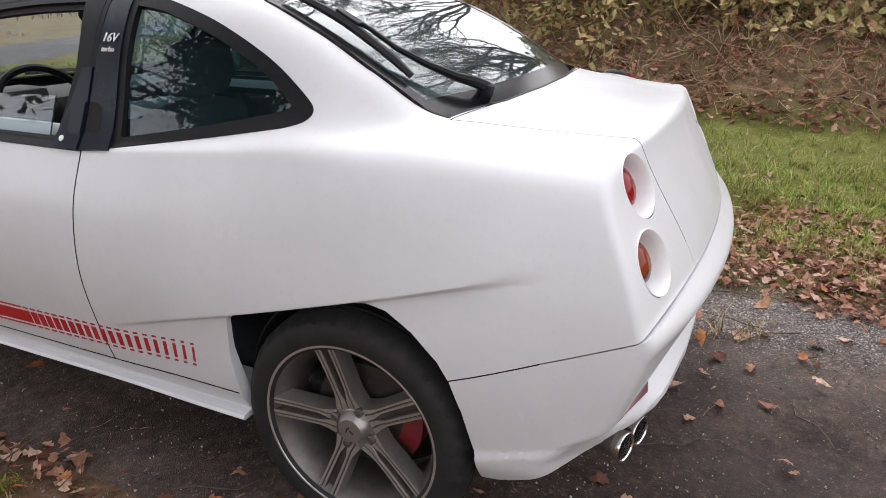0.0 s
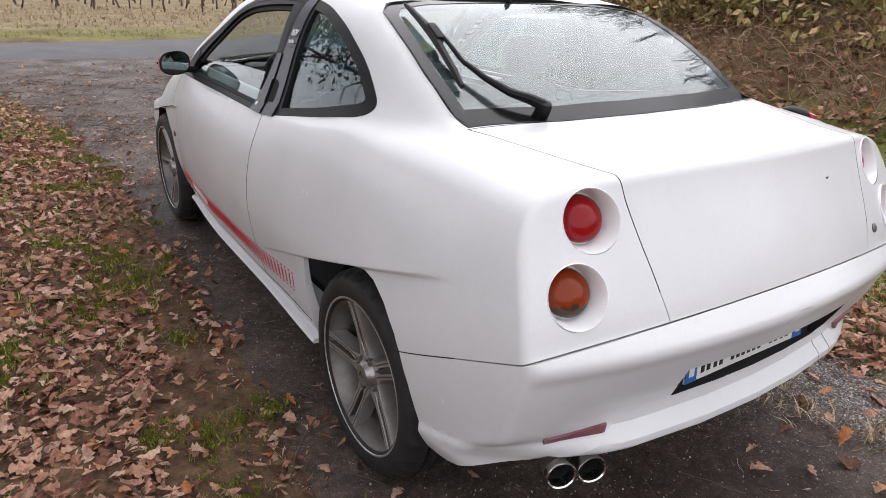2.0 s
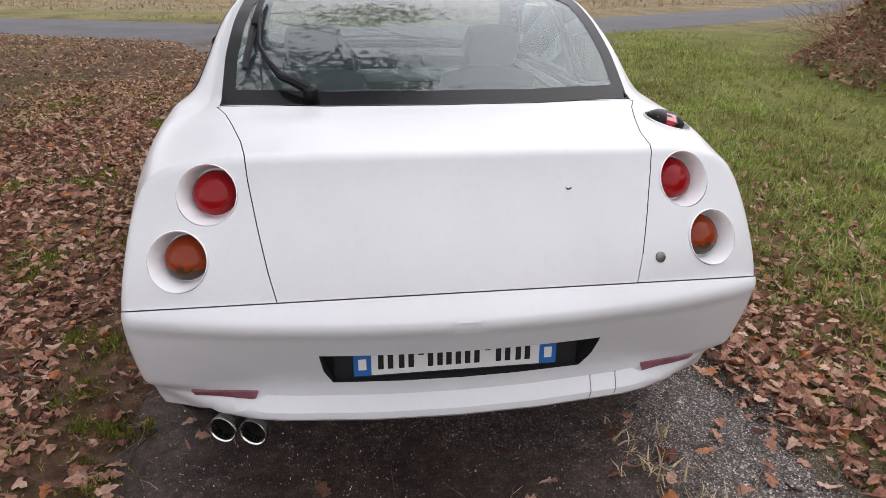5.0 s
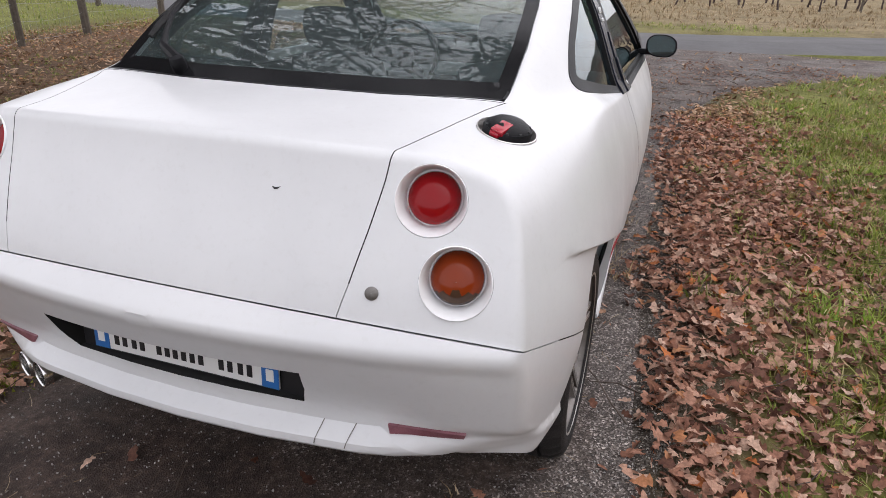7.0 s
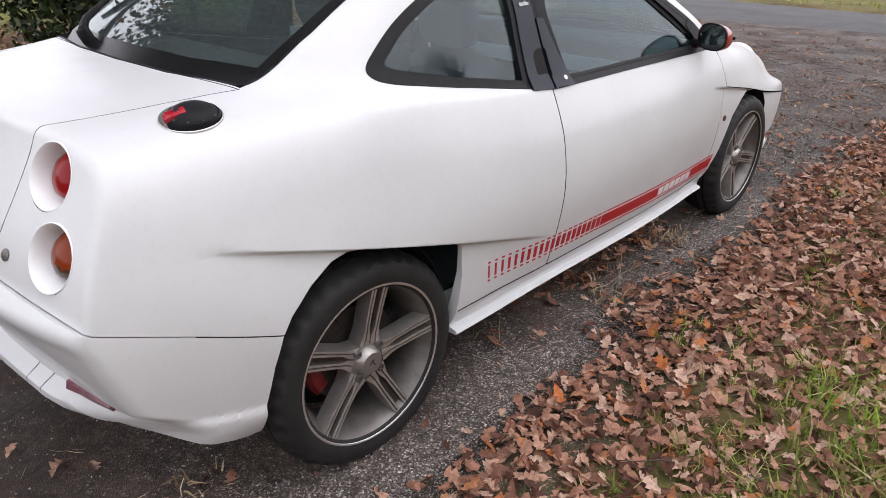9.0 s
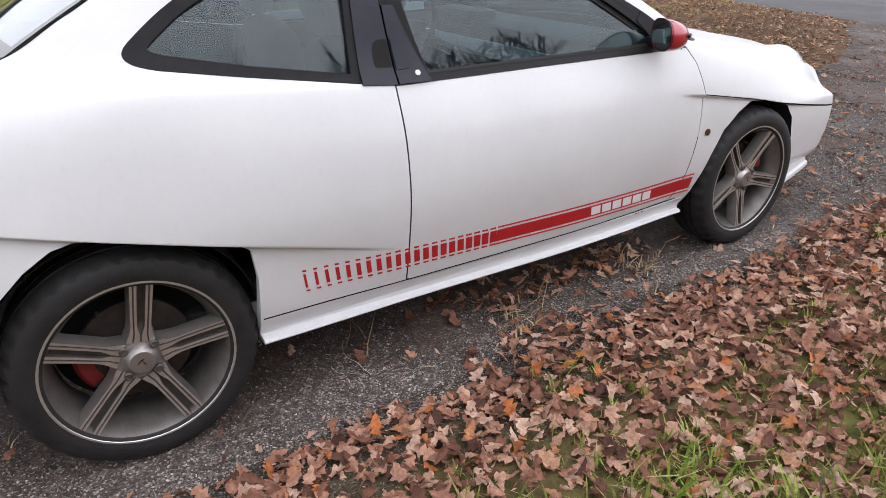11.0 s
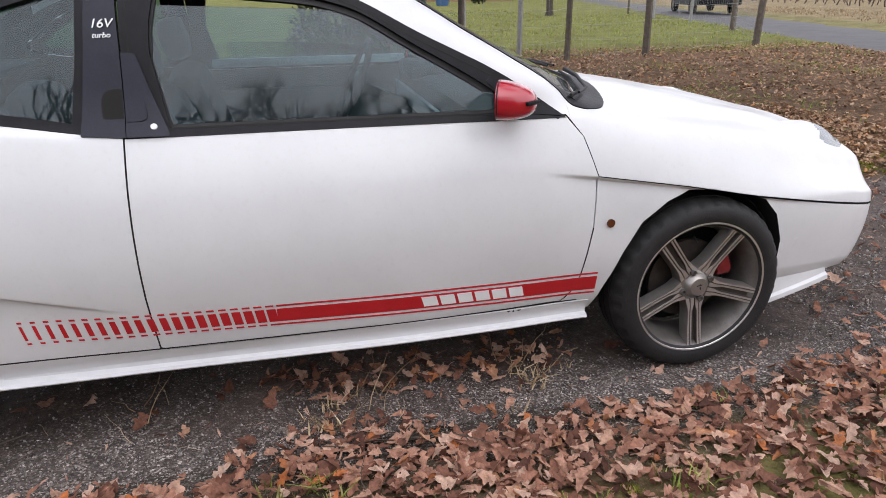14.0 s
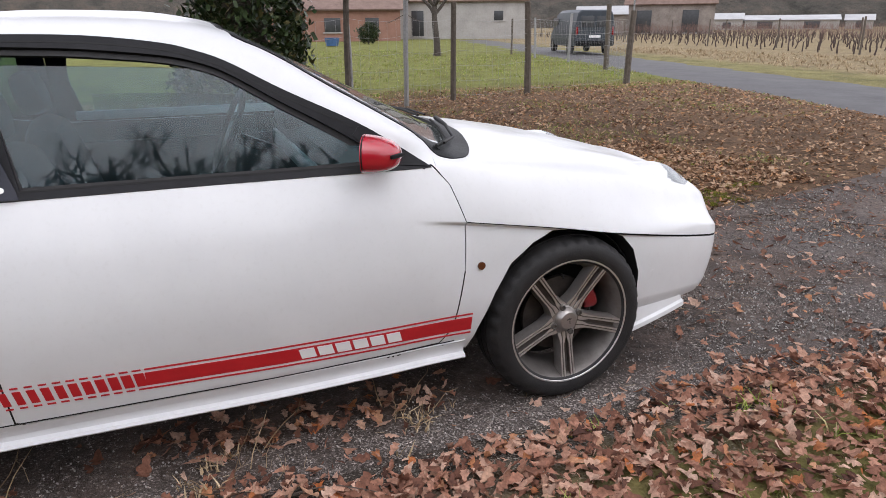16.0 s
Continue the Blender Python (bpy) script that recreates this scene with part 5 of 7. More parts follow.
part("wiper_blade", b, RUBBER, wiper)
b = bmesh.new()
add_lathe(b, [(0.012, -0.004), (0.010, 0.012), (0.003, 0.03), (0.0005, 0.031)], "Z", (0, 0, 0), 12)
bmesh.ops.transform(b, matrix=turned_to(*onto((-0.02, 0.44), "Z")), verts=b.verts)
part("washer_jet", b, BLACK, car)
for sx, pts in ((0.25, [(0.10, 2.29), (0.30, 2.25), (0.50, 2.20), (0.69, 2.085)]), (-0.5, [(-0.55, 2.20), (-0.40, 2.22), (-0.15, 2.245), (0.12, 2.23)])):
    b = bmesh.new()
    add_tube(b, [over(x, y, 0.024) for x, y in pts], [0.010, 0.007, 0.005, 0.004], 8)
    w = part("front_wiper", b, BLACK, car, "black front wiper at rest")
    b = bmesh.new()
    add_tube(b, [over(x + 0.03, y - 0.035, 0.012) for x, y in pts], 0.005, 6)
    part("wiper_blade", b, RUBBER, w)
cowl = [(x, y - 0.004) for x, y in SCREEN_BASE] + [(x * 0.90, y - 0.090 + 0.02 * abs(x)) for x, y in SCREEN_BASE[::-1]]
slab("scuttle_panel", cowl, "Z", 1, 0.0035, 0.01, BLACK, "black scuttle panel below the windscreen", cell=0.06)

# headlamps: a low white dome that grows out of the bonnet, with a clear front
for s in (-1, 1):
    rings = []
    for i in range(13):
        rho = i / 12
        row = []
        for a in np.linspace(0, 2 * math.pi, 40, endpoint=False):
            px, py = rho * math.cos(a), rho * math.sin(a)
            q, nrm = onto((s * (0.485 + 0.105 * px) - s * 0.02 * py, 3.160 + 0.150 * py), "Z")
            row.append((q + nrm * (0.039 * max(0, 1 - rho * rho) ** 1.3 - 0.002), py))
        rings.append(row)
    for name, front, material in (("headlamp", False, PAINT), ("lamp_glass", True, LENS_CLEAR)):
        b = bmesh.new()
        verts = [[b.verts.new(p) for p, _ in row] for row in rings]
        for i in range(12):
            for k in range(40):
                j = (k + 1) % 40
                mid = (rings[i][k][1] + rings[i + 1][j][1]) / 2
                if (mid > -0.2 and i < 11) == front:
                    b.faces.new((verts[i][k], verts[i][j], verts[i + 1][j], verts[i + 1][k]))
        bmesh.ops.remove_doubles(b, verts=b.verts, dist=1e-5)
        bmesh.ops.delete(b, geom=[v for v in b.verts if not v.link_faces], context="VERTS")
        bmesh.ops.recalc_face_normals(b, faces=b.faces)
        if front:
            part(name, b, material, lamp, "clear lamp glass")
        else:
            lamp = part(name, b, material, car, "bulging headlamp under a white hood")


# pillar badge
def lettering(text, size, where, material, name, parent, depth=0.0012):
    cu = bpy.data.curves.new(name, "FONT")
    cu.body, cu.size, cu.extrude, cu.align_x = text, size, depth, "CENTER"
    cu.shear = 0.25
    ob = bpy.data.objects.new(name, cu)
    scene.collection.objects.link(ob)
    me = bpy.data.meshes.new_from_object(ob.evaluated_get(bpy.context.evaluated_depsgraph_get()))
    bpy.data.objects.remove(ob)
    me.transform(where)
    me.materials.append(material)
    return part(name, me, None, parent)


for s in (1, -1):
    for text, size, z in (("16V", 0.034, 1.190), ("turbo", 0.020, 1.166)):
        c, n = onto((0.757, z), "X", s)
        right = Vector((0, s, 0))
        up = n.cross(right).normalized()
        m = Matrix((right, up, n)).transposed().to_4x4()
        lettering(text, size, Matrix.Translation(c + n * 0.0085) @ m, LETTER, "badge_lettering", car)

# ---- cabin ----
def cushion(bm, size, centre, turn=0.0, bulge=0.25):
    """A rounded cushion."""
    v0 = len(bm.verts)
    verts = bmesh.ops.create_cube(bm, size=2.0)["verts"]
    edges = list({e for v in verts for e in v.link_edges})
    bmesh.ops.subdivide_edges(bm, edges=edges, cuts=5, use_grid_fill=True)
    bm.verts.ensure_lookup_table()
    m = Matrix.Translation(centre) @ Euler((radians(turn), 0, 0)).to_matrix().to_4x4()
    for v in bm.verts[v0:]:
        p = v.co
        q = Vector((p.x * math.sqrt(max(0, 1 - bulge * p.y**2) * max(0, 1 - bulge * p.z**2)), p.y * math.sqrt(max(0, 1 - bulge * p.x**2) * max(0, 1 - bulge * p.z**2)), p.z * math.sqrt(max(0, 1 - bulge * p.x**2) * max(0, 1 - bulge * p.y**2))))
        v.co = m @ Vector((q.x * size[0] / 2, q.y * size[1] / 2, q.z * size[2] / 2))


for s in (-1, 1):
    b = bmesh.new()
    cushion(b, (0.50, 0.52, 0.18), (s * 0.37, 1.18, 0.50), 8)
    seat = part("seat", b, SEAT, car, "grey fabric bucket seat")
    b = bmesh.new()
    cushion(b, (0.47, 0.16, 0.56), (s * 0.37, 0.87, 0.735), 16)
    part("backrest", b, SEAT, seat)
    b = bmesh.new()
    cushion(b, (0.24, 0.10, 0.17), (s * 0.37, 0.775, 1.095), 12)
    part("headrest", b, SEAT, seat)
    b = bmesh.new()
    cushion(b, (0.50, 0.14, 0.46), (s * 0.32, 0.30, 0.74), 26)
    part("rear_backrest", b, SEAT, car)
    b = bmesh.new()
    cushion(b, (0.50, 0.42, 0.16), (s * 0.32, 0.50, 0.50), 6)
    part("rear_seat", b, SEAT, car)
    b = bmesh.new()
    add_box(b, (0.02, 0.92, 0.040), (s * 0.742, 1.33, 0.955 if s < 0 else 0.885), 0.008)
    part("door_sill_strip", b, PAINT, car, "white painted strip along the inner door")
    b = bmesh.new()
    add_box(b, (0.04, 1.10, 0.34), (s * 0.775, 1.36, 0.66), 0.015)
    part("door_card", b, DASH, car)

b = bmesh.new()
add_box(b, (1.40, 2.10, 0.04), (0, 1.1, 0.31), 0.01)
part("cabin_floor", b, DASH, car)
b = bmesh.new()
add_box(b, (1.44, 0.36, 0.26), (0, 1.93, 0.80), 0.05)
add_box(b, (0.34, 0.16, 0.07), (-0.37, 1.80, 0.94), 0.03)
dash = part("dashboard", b, DASH, car, "dark dashboard with a white painted band")
b = bmesh.new()
add_box(b, (1.40, 0.02, 0.07), (0, 1.742, 0.82), 0.006)
part("dash_band", b, PAINT, dash)
b = bmesh.new()
add_box(b, (1.10, 0.38, 0.03), (0, 0.02, 1.005), 0.01)
part("parcel_shelf", b, DASH, car)
b = bmesh.new()
rings = []
for k in range(32):
    a = 2 * math.pi * k / 32
    c = Vector((0.185 * math.cos(a), 0, 0.185 * math.sin(a)))
    rings.append([b.verts.new(c + 0.014 * (math.cos(t) * c.normalized() + math.sin(t) * Vector((0, 1, 0)))) for t in np.linspace(0, 2 * math.pi, 8, endpoint=False)])
for k in range(32):
    for i in range(8):
        j = (i + 1) % 8
        b.faces.new((rings[k][i], rings[k][j], rings[(k + 1) % 32][j], rings[(k + 1) % 32][i]))
add_box(b, (0.34, 0.02, 0.04), (0, 0.02, 0), 0.008)
add_box(b, (0.13, 0.05, 0.10), (0, 0.02, 0), 0.02)
add_box(b, (0.05, 0.30, 0.05), (0, 0.17, -0.01), 0.01)
wheel_ob = part("steering_wheel", b, BLACK, car, "black steering wheel")
wheel_ob.matrix_basis = pose(-0.37, 1.50, 0.895, -24, 0, 0)
b = bmesh.new()
cushion(b, (0.22, 0.03, 0.06), (0, 1.60, 1.235), 0)
part("rear_view_mirror", b, BLACK, car)

# ---- fallen leaves, grass, twigs, stones ----
rng = np.random.default_rng(7)


def tinted(name, stops, rough=0.8, per="island", thin=0.0, patchy=False, **more):
    """A leaf or grass material whose colour changes from piece to piece."""
    m = mat(name, stops[0][1], rough, Specular_IOR_Level=0.25, **more)
    if per == "island":
        src = node(m, "ShaderNodeNewGeometry").outputs["Random Per Island"]
    else:
        src = node(m, "ShaderNodeObjectInfo").outputs["Random"]
    c = ramp(m, src, *stops)
    v = ramp(m, noise_of(m, 130, 3, 0.6), (0.3, grey3(0.72)), (0.7, grey3(1.1)))
    w = ramp(m, noise_of(m, 45, 3, 0.6), (0.35, grey3(0.68)), (0.62, grey3(1.12)))
    c = blend(m, 1.0, blend(m, 1.0, c, v, "MULTIPLY"), w, "MULTIPLY")
    if patchy:
        c = blend(m, 1.0, c, ramp(m, noise_of(m, 1.3, 5, 0.7, coords(m)), (0.36, (0.70, 0.58, 0.50)), (0.50, (1.0, 0.98, 0.95)), (0.64, (1.12, 1.25, 0.95))), "MULTIPLY")
    plug(m, "Base Color", c)
    if thin:
        bump(m, noise_of(m, 160, 3, 0.6), 0.5, 0.003)
        glow, mix = node(m, "ShaderNodeBsdfTranslucent"), node(m, "ShaderNodeMixShader")
        links, nodes = m.node_tree.links, m.node_tree.nodes
        links.new(c, glow.inputs["Color"])
        mix.inputs[0].default_value = thin
        links.new(nodes["Principled BSDF"].outputs[0], mix.inputs[1])
        links.new(glow.outputs[0], mix.inputs[2])
        links.new(mix.outputs[0], nodes["Material Output"].inputs["Surface"])
    return m


LEAF_STOPS = ((0.0, (0.075, 0.034, 0.024)), (0.18, (0.197, 0.088, 0.057)), (0.42, (0.367, 0.177, 0.116)), (0.68, (0.479, 0.277, 0.193)), (0.87, (0.602, 0.414, 0.315)), (0.95, (0.442, 0.221, 0.117)), (1.0, (0.489, 0.155, 0.047)))
LITTER = tinted("dead_oak_leaf", LEAF_STOPS, thin=0.15)
DRY_LITTER = tinted("pale_dead_leaf", ((0.0, (0.10, 0.052, 0.030)), (0.25, (0.26, 0.145, 0.082)), (0.55, (0.44, 0.275, 0.165)), (0.85, (0.60, 0.43, 0.29)), (1.0, (0.52, 0.24, 0.09))), thin=0.15)
LEAF_ONE = tinted("dead_oak_leaf_single", LEAF_STOPS, per="object", thin=0.15)
BLADE = tinted("grass_blade", ((0.0, (0.13, 0.175, 0.03)), (0.35, (0.25, 0.33, 0.062)), (0.62, (0.36, 0.41, 0.10)), (0.82, (0.46, 0.43, 0.18)), (1.0, (0.58, 0.50, 0.31))), 0.6, thin=0.35, patchy=True)
BRACKEN = tinted("dead_bracken_stem", ((0.0, (0.141, 0.070, 0.041)), (0.4, (0.333, 0.186, 0.113)), (0.75, (0.499, 0.314, 0.198)), (1.0, (0.666, 0.474, 0.320))))
STRAW = tinted("dead_stem", ((0.0, (0.18, 0.12, 0.065)), (0.4, (0.37, 0.265, 0.15)), (0.75, (0.50, 0.39, 0.245)), (1.0, (0.60, 0.50, 0.34))))
BRAMBLE = tinted("bramble_leaf", ((0.0, (0.166, 0.160, 0.051)), (0.4, (0.320, 0.288, 0.102)), (0.7, (0.474, 0.365, 0.173)), (1.0, (0.589, 0.384, 0.205))))
STONE = tinted("stone_chip", ((0.0, (0.10, 0.09, 0.085)), (0.5, (0.24, 0.225, 0.21)), (1.0, (0.50, 0.48, 0.45))))
TWIG = mottled("twig_bark", (0.045, 0.032, 0.024), (0.13, 0.10, 0.08), 60, 0.9, 0.4)
MOSS = tinted("moss", ((0.0, (0.10, 0.125, 0.016)), (0.5, (0.20, 0.215, 0.032)), (1.0, (0.33, 0.30, 0.06))), thin=0.3)


def leaf_shape(seed, n=10):
    """An oak leaf: blade with rounded lobes curled about its midrib, with a short stalk; points and faces."""
    r = np.random.default_rng(seed)
    u = np.linspace(0, 1, n)
    lobes = 0.46 * np.cos(2 * np.pi * (2.9 * u + r.uniform(-0.08, 0.08)) + np.pi)
    width = r.uniform(0.26, 0.34) * np.sin(np.pi * (0.04 + 0.90 * u) ** 1.25) ** 0.8 * (1 + lobes)
    width = np.maximum(width, 0.02)
    bend, curl, twist = r.uniform(-0.6, 1.0), r.uniform(0.1, 1.5), r.uniform(-0.7, 0.7)
    pts, faces = [], []
    for k in range(n):
        zc = bend * (u[k] - 0.5) ** 2 * 0.8
        for s in (-1, 0, 1):
            w = s * width[k] * (1 + 0.10 * r.uniform(-1, 1))
            pts.append((w * (1 - 0.25 * curl * abs(s)), u[k] - 0.5 + 0.22 * width[k] * abs(s), zc + curl * 0.45 * width[k] * abs(s) + twist * w * (u[k] - 0.3) * 0.6 + 0.025 * r.uniform(-1, 1)))
    for k in range(n - 1):
        for c in (0, 1):
            faces.append((k * 3 + c, k * 3 + c + 1, k * 3 + c + 4, k * 3 + c + 3))
    b = len(pts)
    pts += [(-0.012, -0.5, 0.0), (0.012, -0.5, 0.0), (0.006, -0.66, 0.03), (-0.006, -0.66, 0.03)]
    faces.append((b, b + 1, b + 2, b + 3))
    return np.array(pts), np.array(faces)


def scattered(name, shapes, spots, scales, turns, material, label, category, smooth=True):
    """Many copies of small shapes joined into one mesh of kind stuff. turns: (tilt x, tilt y, turn z)."""
    pick = rng.integers(0, len(shapes), len(spots))
    verts, faces, at = [], [], 0
    for k, (pts, fcs) in enumerate(shapes):
        sel = np.where(pick == k)[0]
        if not len(sel):
            continue
        a, b, c = (turns[sel, i] for i in range(3))
        ca, sa, cb, sb, cc, sc = np.cos(a), np.sin(a), np.cos(b), np.sin(b), np.cos(c), np.sin(c)
        rot = np.empty((len(sel), 3, 3))
        rot[:, 0] = np.stack([cc * cb, cc * sb * sa - sc * ca, cc * sb * ca + sc * sa], 1)
        rot[:, 1] = np.stack([sc * cb, sc * sb * sa + cc * ca, sc * sb * ca - cc * sa], 1)
        rot[:, 2] = np.stack([-sb, cb * sa, cb * ca], 1)
        p = np.einsum("nij,kj->nki", rot, pts) * scales[sel][:, None, None] + spots[sel][:, None, :]
        verts.append(p.reshape(-1, 3))
        faces.append((fcs[None] + (at + np.arange(len(sel)) * len(pts))[:, None, None]).reshape(-1, fcs.shape[1]))
        at += len(sel) * len(pts)
    verts, faces = np.concatenate(verts), np.concatenate(faces)
    me = bpy.data.meshes.new(name)
    me.vertices.add(len(verts))
    me.vertices.foreach_set("co", verts.ravel())
    w = faces.shape[1]
    me.loops.add(faces.size)
    me.loops.foreach_set("vertex_index", faces.ravel().astype(np.int32))
    me.polygons.add(len(faces))
    me.polygons.foreach_set("loop_start", np.arange(0, faces.size, w, dtype=np.int32))
    me.polygons.foreach_set("use_smooth", np.full(len(faces), smooth))
    me.update(calc_edges=True)
    me.materials.append(material)
    return tagged(new(name, me), label, category, kind="stuff")


def fbm(x, y, s=1.0, o=0.0):
    return noise.noise(Vector((x * s, y * s, o))) + 0.5 * noise.noise(Vector((x * s * 2.3, y * s * 2.3, o + 5)))


def leaf_share(x, y):
    """How thickly leaves lie at a spot, 0 to 1."""
    d = off_track(x, y)
    if off_road(x, y) < 0.15 or y > road_y(x):
        return 0.0
    return rim_fade(x, y) * leaf_cover(x, y, d) * (1 - 0.5 * mossy(x, y))


def mossy(x, y):
    """Where moss shows instead of leaves, 0 to 1."""
    if x > -0.85:
        return 0.0
    d = off_track(x, y)
    return step01(0.20, 0.50, fbm(x, y, 1.9, 21) + 0.14 * step01(0.55, 0.1, abs(d - 0.1))) * step01(-0.22, -0.05, d)


def rim_fade(x, y):
    """Thins the cover out towards the far rims."""
    w = 0.5 * fbm(x, y, 0.6, 12)
    back = step01(-3.5, -2.3, y + w) if x > -1.4 else step01(-3.2, -2.2, y + w)
    return max(back if y < 0 else 1.0, 0.04)


def leaf_cover(x, y, d):
    if d < 0:
        edge = step01(-0.30, 0.04, d + 0.26 * fbm(x, y, 1.7) - (0.08 * step01(-0.6, 0.4, y) if x < 0 else 0)) ** 1.5
        sill = 0.55 * step01(0.05, 0.4, fbm(x, y, 2.6, 31) + 0.25) * step01(0.44, 0.54, x) * step01(0.80, 0.70, x) * step01(0.7, 1.1, y) * step01(2.3, 2.0, y)
        return max(0.8 * edge, 0.014 if y < 3.2 else 0.045, sill)
    n = fbm(x, y, 0.8, 3)
    if x > 0:
        core = step01(2.4, 1.4, x + 0.5 * n) if y > -0.3 else step01(3.0, 2.1, x + 0.5 * n)
        return max(core * step01(-0.22, -0.02, d + 0.15 * n), 0.22 * step01(5.5, 3.0, x))
    return max(0.55, 0.92 + 0.5 * n) * (0.12 + 0.88 * step01(-0.03, 0.20, d + 0.16 * n - 0.10 * step01(2.0, 0.6, y) * step01(-1.0, 0.2, y))) * (0.55 + 0.45 * step01(-4.5, -2.0, x))


def spots_by(share, boxes):
    """Random spots in boxes (x0, x1, y0, y1, number per square metre), thinned by share."""
    out = []
    for x0, x1, y0, y1, dens in boxes:
        n = int((x1 - x0) * (y1 - y0) * dens)
        xy = rng.uniform((x0, y0), (x1, y1), (n, 2))
        keep = rng.uniform(0, 1, n)
        out += [(x, y, ground_at(x, y)) for (x, y), k in zip(xy, keep) if k < share(x, y)]
    return np.array(out)


def ground_at(x, y):
    z = ground_z(x, y)
    if y < 11 and off_track(x, y) < 0.05:
        z = max(z, -0.011)
    return z


LEAVES = [leaf_shape(k, 8) for k in range(12)]
PLAIN_LEAVES = [leaf_shape(30 + k, 6) for k in range(8)]
sp = spots_by(leaf_share, [(-1.4, 0.8, -2.4, 5.6, 1120), (0.8, 2.6, -2.4, 5.6, 1380), (2.6, 3.4, -2.4, 5.6, 330), (-3.6, -1.4, -2.2, 6.5, 1050), (-10.5, -3.6, -1, 13, 290), (-3.6, 3.4, 5.6, 10.6, 220), (3.2, 6.0, -4.0, 6, 60), (-9, 5, -9, -2.2, 120)])
sp = sp[(np.abs(sp[:, 0] + 0.14) > 0.58) | (sp[:, 1] < -0.8) | (sp[:, 1] > 3.4)]
under = rng.uniform((-0.72, -0.7), (0.8, 3.4), (60, 2))
sp = np.concatenate([sp, np.c_[under, np.full(60, -0.011)]])
n = len(sp)
far = np.hypot(sp[:, 0], sp[:, 1] - 1) > 5.5
sp[:, 2] += rng.uniform(0.002, 0.038, n)
size = rng.uniform(0.033, 0.069, n) * np.where(far, 1.05, 1.0)
tilt = rng.normal(0, 0.42, (n, 2))
flip = rng.uniform(0, 1, n) < 0.45
tilt[flip, 0] += np.pi
turn = np.c_[tilt, rng.uniform(0, 2 * np.pi, n)]
plain = np.hypot(sp[:, 0], sp[:, 1] - 1) > 4.2
scattered("fallen_leaves", LEAVES, sp[~plain], size[~plain], turn[~plain], LITTER, "thick carpet of brown fallen oak leaves", "leaves")
scattered("fallen_leaves", PLAIN_LEAVES, sp[plain], size[plain], turn[plain], DRY_LITTER, "tan oak leaves strewn over thin grass", "leaves")

# broken bits of leaf between the whole ones
sp = spots_by(lambda x, y: min(1.0, 1.2 * leaf_share(x, y)) if not (abs(x) < 0.75 and -0.7 < y < 3.4) else 0, [(-1.5, 2.5, -2.2, 4.6, 520), (-3.0, -1.5, -2.2, 4.0, 420)])
n = len(sp)
sp[:, 2] += rng.uniform(0.001, 0.02, n)
scattered("leaf_bits", [leaf_shape(60 + k, 4) for k in range(6)], sp, rng.uniform(0.014, 0.032, n), np.c_[rng.normal(0, 0.5, (n, 2)), rng.uniform(0, 6.28, n)], LITTER, "broken bits of brown oak leaf", "leaves")

sp = spots_by(lambda x, y: 0.9 * step01(-0.35, 0.35, fbm(x, y, 1.3, 44)) if off_track(x, y) < 0.1 else 0, [(-1.6, 3.4, 3.3, 9.5, 300), (0.75, 1.4, -0.6, 3.3, 130), (-1.3, -0.8, -1.5, 3.3, 160)])
n = len(sp)
sp[:, 2] += rng.uniform(0.001, 0.01, n)
scattered("track_debris", [leaf_shape(70 + k, 4) for k in range(6)], sp, rng.uniform(0.012, 0.045, n) * np.where(sp[:, 1] > 3.3, 1.25, 1.0), np.c_[rng.normal(0, 0.45, (n, 2)), rng.uniform(0, 6.28, n)], LITTER, "crumbled leaf debris trodden into the track", "leaves")

# single leaves on the open track
LEAF_MESHES = []
for k in range(5):
    pts, fcs = LEAVES[k]
    me = bpy.data.meshes.new("oak_leaf")
    me.from_pydata(pts.tolist(), [], fcs.tolist())
    me.polygons.foreach_set("use_smooth", [True] * len(me.polygons))
    me.materials.append(LEAF_ONE)
    LEAF_MESHES.append(me)
lone = [(0.05, -0.76), (0.23, -0.69), (0.36, -0.78), (-1.0, 0.10), (0.50, -0.81), (0.76, -1.18), (-0.95, 0.88), (-0.79, 0.43), (0.77, -0.99), (0.62, -1.12), (0.86, -0.72), (0.70, -0.55), (0.95, -0.42), (0.73, 0.655), (0.69, 1.06), (0.84, 1.69), (0.83, 3.58)]
while len(lone) < 130:
    x, y = rng.uniform((-1.2, -3.2), (1.3, 6.5))
    if not (abs(x) < 0.80 and -0.72 < y < 3.4) and off_track(x, y) < 0:
        lone.append((x, y))
for k, (x, y) in enumerate(lone):
    ob = new("oak_leaf", LEAF_MESHES[k % 5])
    ob.parent = track
    s = rng.uniform(0.045, 0.09)
    ob.matrix_basis = pose(x, y, -0.001, rng.normal(0, 14), rng.normal(0, 14), rng.uniform(0, 360)) @ Matrix.Diagonal((s, s, s, 1))


